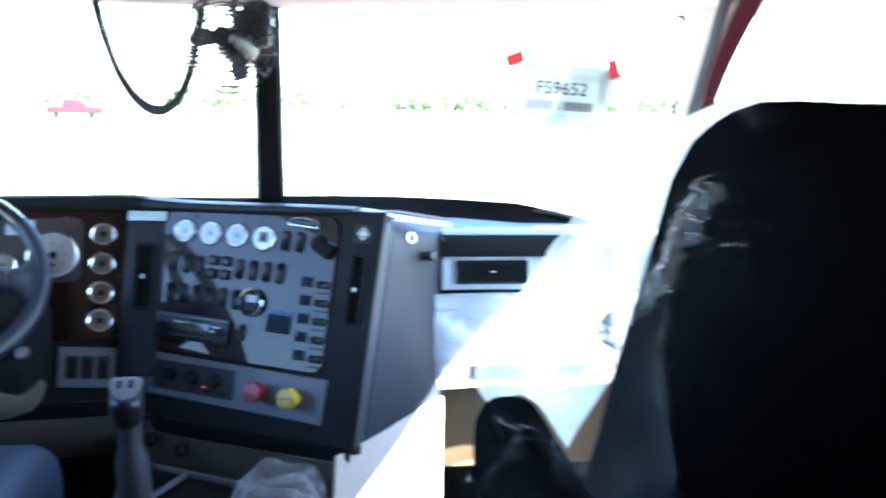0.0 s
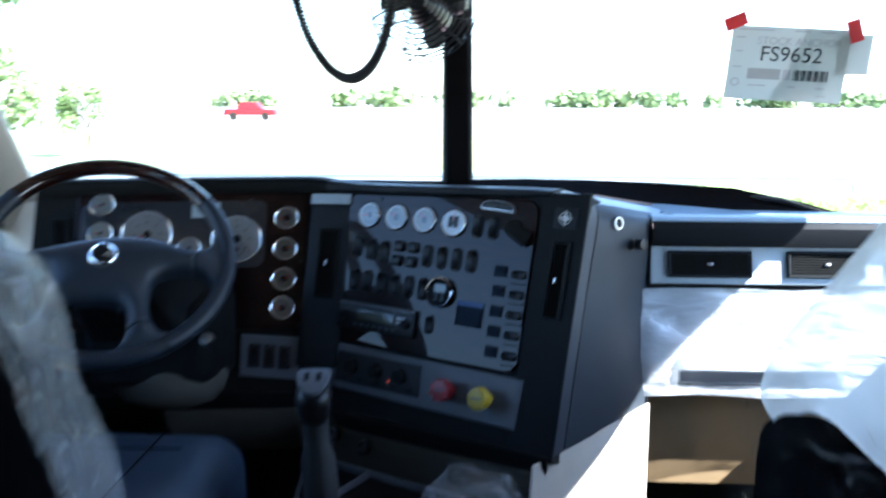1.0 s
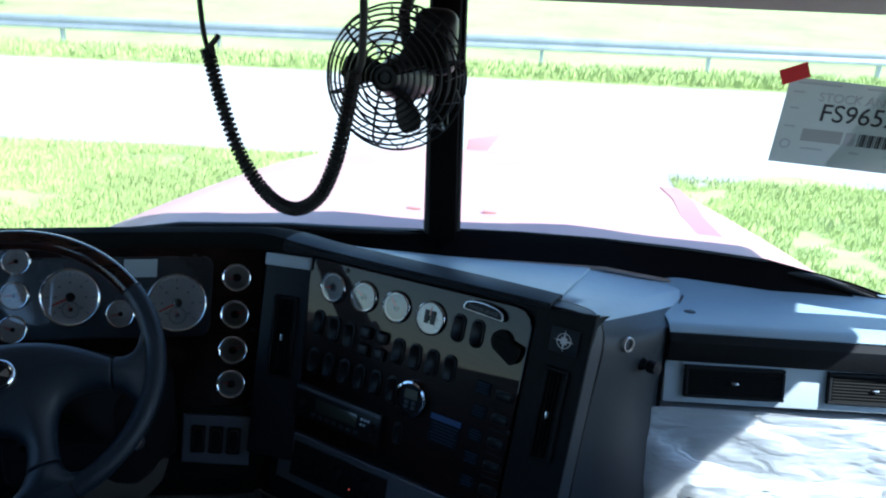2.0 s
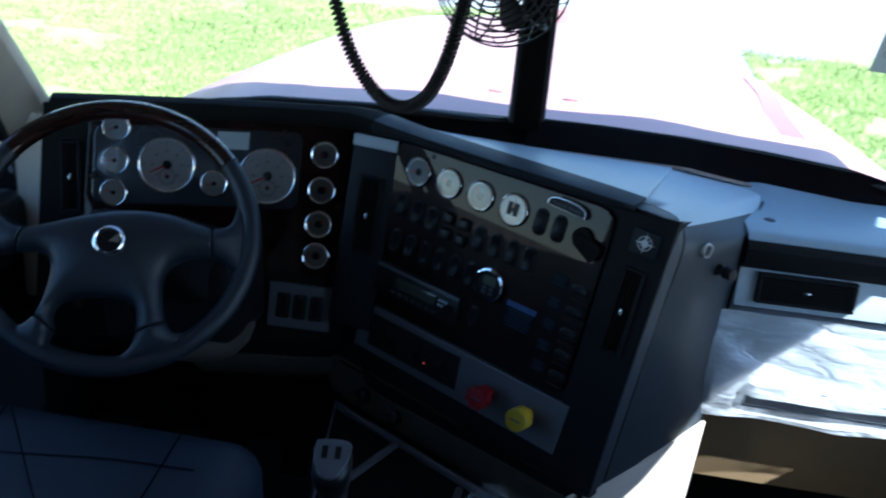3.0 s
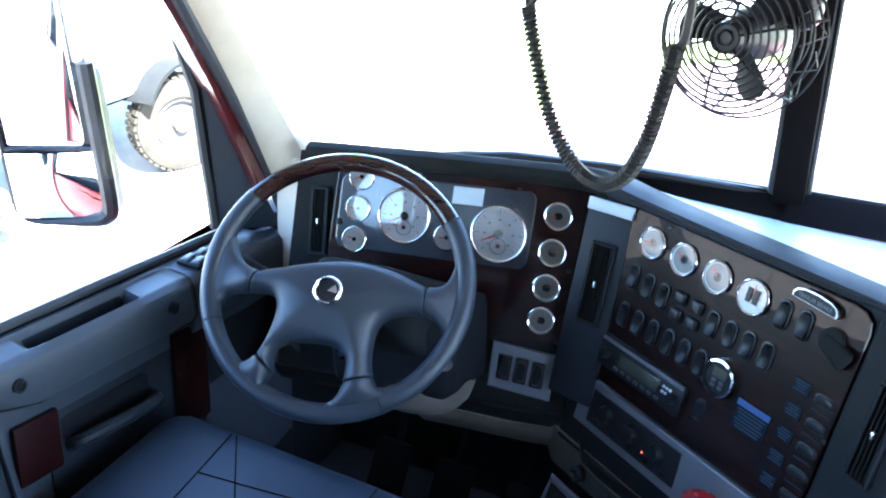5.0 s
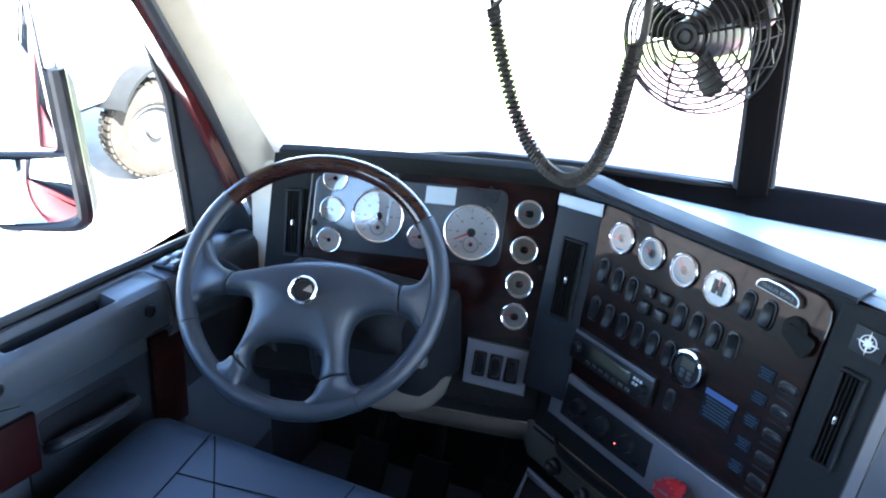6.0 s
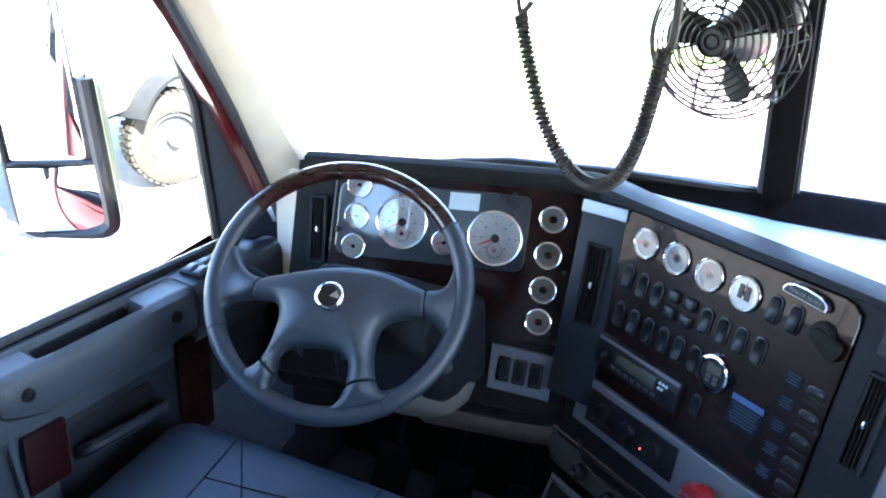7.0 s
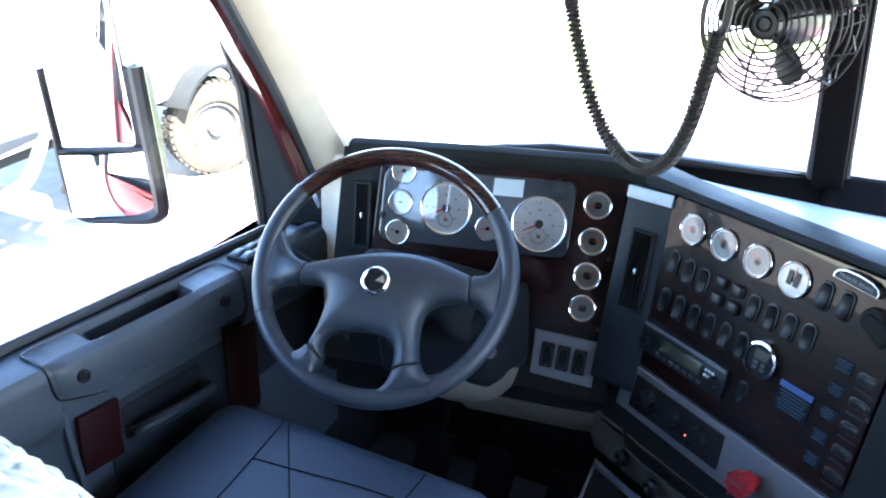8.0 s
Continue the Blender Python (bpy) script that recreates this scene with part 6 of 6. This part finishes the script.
# ---- notice on the windscreen ----
sign = thing("stock_notice", glass_at(0.7, 1.24), "white paper stock notice taped to the windscreen", "paper notice")
S_X = Vector((0.262, -0.014, -0.014)).normalized()
S_N = Vector((0.05, -1, -0.18)).normalized()
S_N = (S_N - S_N.dot(S_X) * S_X).normalized()
SM = basis(glass_at(0.683, 1.243) + Vector((0, -0.006, 0)), S_X, S_N.cross(S_X), S_N)
NOTICE = sheer("backlit_notice_paper", (0.6, 0.63, 0.59), 0.4)
part("paper", box(0.238, 0.150, 0.0008), NOTICE, sign, m=SM)
part("backing_sheet", box(0.068, 0.080, 0.0008), NOTICE, sign, "second sheet behind the notice", m=SM @ Matrix.Translation((0.128, 0.026, -0.002)) @ pose(0, 0, 0, 0, 0, 2))
part("lettering", lettering("FS9652", 0.043), INK, sign, m=SM @ Matrix.Translation((0.005, 0.019, 0.001)))
part("lettering", lettering("STOCK ANCHOR", 0.0215), DIALMARK, sign, m=SM @ Matrix.Translation((0.018, 0.046, 0.001)))
part("grey_box", box(0.066, 0.022, 0.0003), DIALGREY, sign, "pale grey field", m=SM @ Matrix.Translation((-0.044, -0.021, 0.0006)))
part("barcode_block", box(0.016, 0.022, 0.0006), DIALMARK, sign, m=SM @ Matrix.Translation((0.002, -0.021, 0.001)))
for i in range(17):
    part("barcode_bar", box(0.0014 + 0.0012 * (i * 7 % 3), 0.022, 0.0006), INK, sign, m=SM @ Matrix.Translation((0.016 + 0.0042 * i, -0.021, 0.001)))
for x, y, w in ((-0.07, 0.068, 0.07), (0.02, 0.068, 0.03), (0.07, 0.068, 0.03), (-0.10, -0.008, 0.018), (-0.10, 0.052, 0.018), (-0.055, -0.045, 0.036), (0.015, -0.045, 0.016), (0.072, -0.046, 0.018), (-0.10, 0.024, 0.014), (0.078, -0.062, 0.018)):
    part("text_bar", box(w, 0.003, 0.0006), DIALMARK, sign, m=SM @ Matrix.Translation((x, y, 0.001)))
part("round_mark", lathe([(0.006, 0.0), (0.006, 0.0008), (0.009, 0.0008), (0.009, 0.0)], 20), DIALMARK, sign, m=SM @ Matrix.Translation((-0.100, -0.040, 0.0006)))
for x, y, a in ((-0.115, 0.082, 25), (0.122, 0.074, -68)):
    part("tape", box(0.045, 0.026, 0.0012), TAPE, sign, "red tape tab", m=SM @ Matrix.Translation((x, y, 0.003)) @ pose(0, 0, 0, 0, 0, a))

# ---- bonnet ----
hood = thing("bonnet", (0, 3.0, 0.7), "red truck bonnet ahead of the windscreen, sky glare put into its colour", "truck bonnet")
rows = []
for j in range(22):
    t = j / 21
    y = 2.05 + 2.25 * t
    half = 1.02 - 0.42 * t ** 1.3
    row = []
    for i in range(33):
        s = i / 16 - 1
        crown = 0.955 - 0.17 * t - 0.20 * t ** 3
        z = crown - 0.05 * abs(s) ** 2 - 0.34 * max(0, abs(s) - 0.62) ** 1.6 * 2.2 + 0.012 * math.exp(-((abs(s) - 0.25) / 0.12) ** 2)
        row.append((s * half, y, z))
    rows.append(row)
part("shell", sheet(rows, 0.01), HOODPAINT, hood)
part("stripe", sheet([[(x + 0.02 * (y > 2.6), y, 0.955 - 0.17 * (y - 2.05) / 2.25 - 0.20 * ((y - 2.05) / 2.25) ** 3 - 0.05 * (x / (1.02 - 0.1 * (y - 2.05))) ** 2 + 0.0005) for x in (0.545, 0.60)] for y in (2.3, 2.5, 2.7, 2.9)], 0.004), STRIPE, hood, "plain red stripe")
for s in (-1, 1):
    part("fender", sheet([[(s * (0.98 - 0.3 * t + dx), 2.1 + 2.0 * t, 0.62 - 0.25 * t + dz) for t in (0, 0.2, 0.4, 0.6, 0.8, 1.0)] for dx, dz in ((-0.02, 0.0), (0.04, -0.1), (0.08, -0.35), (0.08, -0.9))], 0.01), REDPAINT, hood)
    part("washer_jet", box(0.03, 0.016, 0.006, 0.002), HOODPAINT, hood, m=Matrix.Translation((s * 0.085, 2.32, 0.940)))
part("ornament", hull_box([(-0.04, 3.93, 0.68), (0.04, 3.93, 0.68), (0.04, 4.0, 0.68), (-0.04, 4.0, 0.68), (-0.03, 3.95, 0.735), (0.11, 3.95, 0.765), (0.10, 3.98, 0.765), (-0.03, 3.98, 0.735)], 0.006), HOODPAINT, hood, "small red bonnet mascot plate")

# ---- outside mirror ----
mir = thing("side_mirror", (-1.30, 1.62, 0.78), "tall black twin side mirror on the driver's side", "mirror")
m_n = Vector((0.42, -0.905, 0.05)).normalized()
m_x = Vector((0.905, 0.42, 0)).normalized()
MM = basis(Vector((-1.34, 1.60, 1.07)), m_x, m_n.cross(m_x), m_n)
part("housing", prism(rounded(0.212, 0.325, 0.04, 6, 0.0215, -0.0735), 0.035, 0.010, 3, -0.035), BLACK, mir, m=MM)
part("upper_housing", prism(rounded(0.202, 0.25, 0.02, 4, 0.012, 0.20), 0.06, 0.008, 3, -0.065), STEEL, mir, "bright metal upper housing", m=MM)
part("main_glass", prism(rounded(0.164, 0.385, 0.012, 3, 0.004, 0.118), 0.003, 0.001), MIRROR, mir, "flat mirror glass", m=MM)
rows = []
for j in range(13):
    rows.append([(-0.074 + 0.172 * i / 12, -0.222 + 0.135 * j / 12, 0.012 + 0.016 * (1 - ((i - 6) / 6) ** 2) * (1 - 0.6 * ((j - 6) / 6) ** 2) - 0.10 * (-0.074 + 0.172 * i / 12)) for i in range(13)])
part("convex_glass", sheet(rows, 0.002), MIRROR, mir, "convex mirror glass", m=MM)
part("divider", tube([(-0.08, -0.082, 0.004), (0.10, -0.080, 0.004)], 0.006, 8), BLACK, mir, m=MM)
left, right = [(-0.083, y, 0.004) for y in (0.09, -0.05, -0.19)], [(0.116, y, 0.004) for y in (-0.195, -0.05, 0.09)]
line = smooth_line(left + [(-0.075, -0.222, 0.004), (-0.045, -0.236, 0.004), (0.02, -0.236, 0.004), (0.08, -0.232, 0.004), (0.105, -0.222, 0.004)] + right, 4)
part("edge_bead", tube(line, 0.01, 8, radii=[0.0075 + 0.0095 * max(0.0, min(1.0, (p.x + 0.02) / 0.12)) for p in line]), BLACK, mir, "rounded black edge of the housing", m=MM)
for z in (1.36,):
    part("bracket", tube([(-1.12, 1.84, z), (-1.25, 1.76, z), (-1.33, 1.70, z)], 0.014, 8), STEEL, mir)

# ---- outdoors ----
def slab(x0, x1, y0, y1, z, n=8, wob=0.0):
    bm = bmesh.new()
    rows = []
    for j in range(n + 1):
        rows.append([(x0 + (x1 - x0) * i / n, y0 + (y1 - y0) * j / n + wob * noise.noise(Vector((x0 + (x1 - x0) * i / n, 9.0 * (2 * j > n), 1)) * 0.7) * (2 * j / n - 1) ** 2, z) for i in range(n + 1)])
    return sheet(rows, 0.0)


structure("ground", slab(-900, 900, -900, 900, GROUND), GRAVEL, "pale gravel yard reaching the horizon", "ground")
structure("road", slab(-400, 400, 12.3, 19.8, GROUND + 0.004, 40), ROADMAT, "pale sunlit concrete road", "road")
structure("verge_far", slab(-200, 200, 19.8, 60, GROUND + 0.008, 30), GRASSSOIL, "green roadside verge", "verge")
structure("verge_near", slab(-40, -0.6, 7.5, 12.3, GROUND + 0.006, 30, 1.2), GRASSSOIL, "green grass patch beside the truck", "verge")
structure("verge_side", slab(2.4, 9, 7.5, 12.0, GROUND + 0.006, 20, 1.2), GRASSSOIL, "green grass patch by the road", "verge")


def blades(name, n, x0, x1, y0, y1, h, seed, label):
    """Loose grass: many leaning blades in one mesh."""
    rnd = random.Random(seed)
    vs, fs = [], []
    for _ in range(n):
        x, y = rnd.uniform(x0, x1), rnd.uniform(y0, y1)
        if noise.noise(Vector((x, y, seed)) * 1.3) + 0.5 * noise.noise(Vector((x, y, seed)) * 4.1) < -0.42:
            continue
        a, hh, w = rnd.uniform(0, 6.28), h * rnd.uniform(0.3, 1.2), 0.005 + h * 0.015
        c, s = math.cos(a) * w, math.sin(a) * w
        lx, ly = rnd.uniform(-0.5, 0.5) * hh, rnd.uniform(-0.5, 0.5) * hh
        k = len(vs)
        vs += [(x - c, y - s, GROUND), (x + c, y + s, GROUND), (x + lx * 0.4, y + ly * 0.4, GROUND + hh * 0.7), (x + lx, y + ly, GROUND + hh)]
        fs += [(k, k + 1, k + 2), (k + 1, k + 3, k + 2)]
    me = bpy.data.meshes.new(name)
    me.from_pydata(vs, [], fs)
    me.materials.append(BLADE)
    tagged(new(name, me), label, "grass", "", "stuff")


blades("grass", 110000, -13, -0.8, 7.9, 12.2, 0.085, 1, "ragged sunlit green grass beside the road")
blades("grass", 40000, 2.4, 9, 7.6, 11.9, 0.085, 2, "ragged sunlit green grass by the kerb")
blades("grass", 40000, -25, 25, 20.0, 21.8, 0.22, 3, "tall green roadside grass")

rail = thing("guard_rail", (-8, 22.0, GROUND), "galvanised roadside guard rail", "guard rail")
prof = [(0.0, 0.0), (0.04, 0.03), (0.04, 0.09), (0.0, 0.13), (0.0, 0.18), (0.04, 0.22), (0.04, 0.28), (0.0, 0.31)]
part("beam", sheet([[(x, 22.0 - dy, GROUND + 0.42 + dz) for dy, dz in prof] for x in (-60, -30, -10, 0, 9.5)], 0.006), GALV, rail)
for i in range(18):
    part("post", box(0.08, 0.14, 0.75, 0.004, at=(0, 0, 0)), GALV, rail, m=Matrix.Translation((9 - 4 * i, 22.1, GROUND + 0.37)))


def crown(bm, c, r, n, rnd, size):
    for _ in range(n):
        d = Vector((rnd.gauss(0, 1), rnd.gauss(0, 1), rnd.gauss(0, 1))).normalized() * r * rnd.uniform(0.35, 1.05)
        p = Vector(c) + Vector((d.x, d.y, d.z * 0.8))
        a = Vector((rnd.gauss(0, 1), rnd.gauss(0, 1), rnd.gauss(0, 1))).normalized()
        b = a.cross(Vector((rnd.gauss(0, 1), rnd.gauss(0, 1), rnd.gauss(0, 1)))).normalized()
        s = size * rnd.uniform(0.6, 1.4)
        bm.faces.new([bm.verts.new(p + q) for q in (a * s, b * s * 0.6, a * -s, b * s * -0.6)])


def tree(x, y, h, seed, label):
    rnd = random.Random(seed)
    t = thing("tree", (x, y, GROUND), label, "tree", "roadside trees")
    bm = tube([(x, y, GROUND), (x + 0.05 * h, y, GROUND + 0.4 * h), (x, y, GROUND + 0.85 * h)], 0.1, 8, radii=[0.03 * h, 0.022 * h, 0.006 * h])
    cb = bmesh.new()
    for k in range(9):
        a, z = rnd.uniform(0, 6.28), rnd.uniform(0.35, 0.85) * h
        e = Vector((x + math.cos(a) * 0.25 * h, y + math.sin(a) * 0.25 * h, GROUND + z + 0.1 * h))
        tube([(x, y, GROUND + z * 0.8), tuple(e)], 0.01, 6, bm=bm, radii=[0.012 * h, 0.004 * h])
        crown(cb, e, 0.2 * h, 170, rnd, 0.03 * h)
    part("trunk", bm, BARK, t)
    part("crown", cb, LEAF, t)


for i, (x, y, h) in enumerate(((-22, 34, 8.5), (-26, 40, 9), (-18, 31, 4.0), (-17, 36, 3.0))):
    tree(x, y, h, 30 + i, "leafy green roadside tree")
rnd = random.Random(9)
bm = bmesh.new()
for i in range(60):
    x = rnd.uniform(-60, 130)
    crown(bm, (x, 190 + rnd.uniform(-8, 8), GROUND + 1.5), rnd.uniform(2.0, 4.0), 60, rnd, 0.9)
me = finish(bm, "hedge", LEAF)
tagged(new("far_hedge", me), "low green hedge line far across the field", "hedge", "", "stuff")


def wheel_at(parent, x, y, z, r, w, rim, steer=0.0):
    """A road wheel whose axle lies along x, turned by steer degrees."""
    m = Matrix.Translation((x, y, z)) @ pose(0, 0, 0, 0, 0, steer) @ basis(Vector(), Vector((0, 1, 0)), Vector((0, 0, 1)), Vector((1, 0, 0)))
    wh = part("wheel", lathe([(0.56 * r, w * 0.3), (0.5 * r, w * 0.34), (0.46 * r, w * 0.12), (0.2 * r, w * 0.2), (0.16 * r, w * 0.42), (0.0, w * 0.42)], 32), rim, parent, m=m)
    bm = lathe([(0.56 * r, -w / 2), (0.8 * r, -w / 2), (0.97 * r, -w * 0.42), (r, -w * 0.3), (r, w * 0.3), (0.97 * r, w * 0.42), (0.8 * r, w / 2), (0.6 * r, w * 0.46), (0.56 * r, w * 0.3)], 40)
    for k in range(40):
        a = 2 * math.pi * k / 40
        for s in (-1, 1):
            box(0.05 * r, 0.10 * r, w * 0.38, at=(0, 0, 0), bm=bm)
            bmesh.ops.transform(bm, matrix=pose(0, 0, 0, 0, 0, math.degrees(a)) @ Matrix.Translation((r * 1.01, s * 0.02 * r, s * w * 0.22)), verts=bm.verts[-8:])
    part("tyre", bm, TYRE, wh, "dusty black tyre", m=m)
    part("hub_nuts", lathe([(0.0, w * 0.5), (0.09 * r, w * 0.48), (0.1 * r, w * 0.4)], 16), STEEL, wh, m=m)


nt = thing("parked_truck", (-6.28, 4.0, GROUND), "white tractor truck parked alongside with a black fender", "truck")
part("chassis", box(0.9, 7.0, 0.28, 0.02), DARK, nt, m=Matrix.Translation((-6.58, 3.2, GROUND + 0.75)))
part("bonnet", hull_box([(-7.48, 4.75, GROUND + 0.8), (-5.68, 4.75, GROUND + 0.8), (-5.78, 7.0, GROUND + 0.7), (-7.38, 7.0, GROUND + 0.7), (-7.43, 4.75, GROUND + 2.1), (-5.73, 4.75, GROUND + 2.1), (-5.88, 6.9, GROUND + 1.75), (-7.28, 6.9, GROUND + 1.75)], 0.12, 4), WHITEPAINT, nt)
part("cab", hull_box([(-7.68, 2.6, GROUND + 0.9), (-5.48, 2.6, GROUND + 0.9), (-5.53, 4.95, GROUND + 0.9), (-7.63, 4.95, GROUND + 0.9), (-7.58, 2.6, GROUND + 3.4), (-5.58, 2.6, GROUND + 3.4), (-5.68, 4.5, GROUND + 3.3), (-7.48, 4.5, GROUND + 3.3)], 0.1, 4), WHITEPAINT, nt)
part("fender", sheet([[(xx, 6.06 + 0.53 * math.cos(radians(a)), GROUND + 0.47 + 0.53 * math.sin(radians(a))) for a in range(30, 151, 8)] for xx in (-5.95, -5.70, -5.50)], 0.03), BROW, nt, "black wheel arch")
wheel_at(nt, -5.66, 6.02, GROUND + 0.43, 0.43, 0.26, WHEELPAINT, -22)
wheel_at(nt, -7.53, 6.0, GROUND + 0.43, 0.43, 0.26, WHEELPAINT, -22)
part("fuel_tank", lathe([(0, -0.75), (0.30, -0.75), (0.33, -0.72), (0.33, 0.72), (0.30, 0.75), (0, 0.75)], 28), WHITEPAINT, nt, "white painted fuel tank", m=basis(Vector((-5.73, 2.4, GROUND + 0.62)), Vector((0, 0, 1)), Vector((1, 0, 0)), Vector((0, 1, 0))))
part("step_fairing", hull_box([(-5.5, 3.2, GROUND + 0.96), (-5.38, 3.2, GROUND + 0.96), (-5.40, 4.12, GROUND + 1.0), (-5.5, 4.12, GROUND + 1.0), (-5.5, 3.2, GROUND + 1.09), (-5.40, 3.2, GROUND + 1.09), (-5.42, 4.16, GROUND + 1.05), (-5.5, 4.16, GROUND + 1.05)], 0.015), DARK, nt, "dark step fairing")
part("exhaust_pipe", tube(smooth_line([(-5.58, 4.25, GROUND + 0.95), (-5.57, 4.2, GROUND + 0.86), (-5.57, 4.0, GROUND + 0.66), (-5.62, 3.7, GROUND + 0.60)], 5), 0.05, 12), GALV, nt, "pale exhaust pipe")
part("air_drum", lathe([(0, -0.3), (0.07, -0.3), (0.1, -0.26), (0.1, 0.26), (0.07, 0.3), (0, 0.3)], 24), GALV, nt, "pale air drum", m=basis(Vector((-5.70, 4.0, GROUND + 0.50)), Vector((0, 0, 1)), Vector((0, 1, 0)), Vector((-1, 0, 0))))
part("battery_box", box(0.4, 0.5, 0.34, 0.02), TYRE, nt, "dusty battery box", m=Matrix.Translation((-5.85, 3.45, GROUND + 0.62)))
for k in range(2):
    part("step", box(0.3, 0.7, 0.05, 0.01), TYRE, nt, m=Matrix.Translation((-5.53, 4.7, GROUND + 0.45 + 0.38 * k)))
part("bumper", box(2.1, 0.2, 0.4, 0.05), STEEL, nt, m=Matrix.Translation((-6.58, 7.1, GROUND + 0.55)))

# Unseen trailers, added so that the wood panel reflects a dark band.
for y0 in (-38.0, -24.5, -11.0):
    tr = thing("reflected_trailer", (-17, y0 + 6, GROUND), "low dark brown trailer added out of view for the panel's reflection", "trailer", "trailers across the yard")
    part("box_body", box(2.5, 12.4, 1.65, 0.06), TRAILERBROWN, tr, m=Matrix.Translation((-17, y0 + 6, GROUND + 1.93)))
    for k in range(12):
        part("side_post", box(0.05, 0.09, 1.6, 0.01), TRAILERBROWN, tr, m=Matrix.Translation((-15.74, y0 + 0.4 + 1.02 * k, GROUND + 1.93)))
    part("underframe", box(1.6, 11.6, 0.3, 0.03), TYRE, tr, m=Matrix.Translation((-17, y0 + 6, GROUND + 0.96)))
    for k in range(2):
        part("wheel", lathe([(0, -0.14), (0.3, -0.14), (0.5, -0.12), (0.5, 0.12), (0.3, 0.14), (0, 0.1)], 24), TYRE, tr, m=basis(Vector((-15.95, y0 + 1.6 + 1.25 * k, GROUND + 0.5)), Vector((0, 1, 0)), Vector((0, 0, 1)), Vector((1, 0, 0))))

pk = thing("red_pickup", (-25.5, 92, GROUND), "red pickup truck on the far road", "pickup truck")
part("body", hull_box([(-28.3, 91, GROUND + 0.5), (-22.7, 91, GROUND + 0.5), (-22.7, 92.9, GROUND + 0.5), (-28.3, 92.9, GROUND + 0.5), (-28.2, 91, GROUND + 1.15), (-22.8, 91, GROUND + 1.1), (-22.8, 92.9, GROUND + 1.1), (-28.2, 92.9, GROUND + 1.15)], 0.1, 3), REDPAINT, pk)
part("cabin", hull_box([(-26.9, 91.1, GROUND + 1.1), (-24.1, 91.1, GROUND + 1.1), (-24.1, 92.8, GROUND + 1.1), (-26.9, 92.8, GROUND + 1.1), (-26.5, 91.2, GROUND + 1.85), (-24.8, 91.2, GROUND + 1.85), (-24.8, 92.7, GROUND + 1.85), (-26.5, 92.7, GROUND + 1.85)], 0.1, 3), REDPAINT, pk)
for x in (-27.2, -23.8):
    part("wheel", lathe([(0, -0.1), (0.4, -0.1), (0.4, 0.1), (0, 0.1)], 20), TYRE, pk, m=basis(Vector((x, 91.0, GROUND + 0.4)), Vector((1, 0, 0)), Vector((0, 0, 1)), Vector((0, -1, 0))))
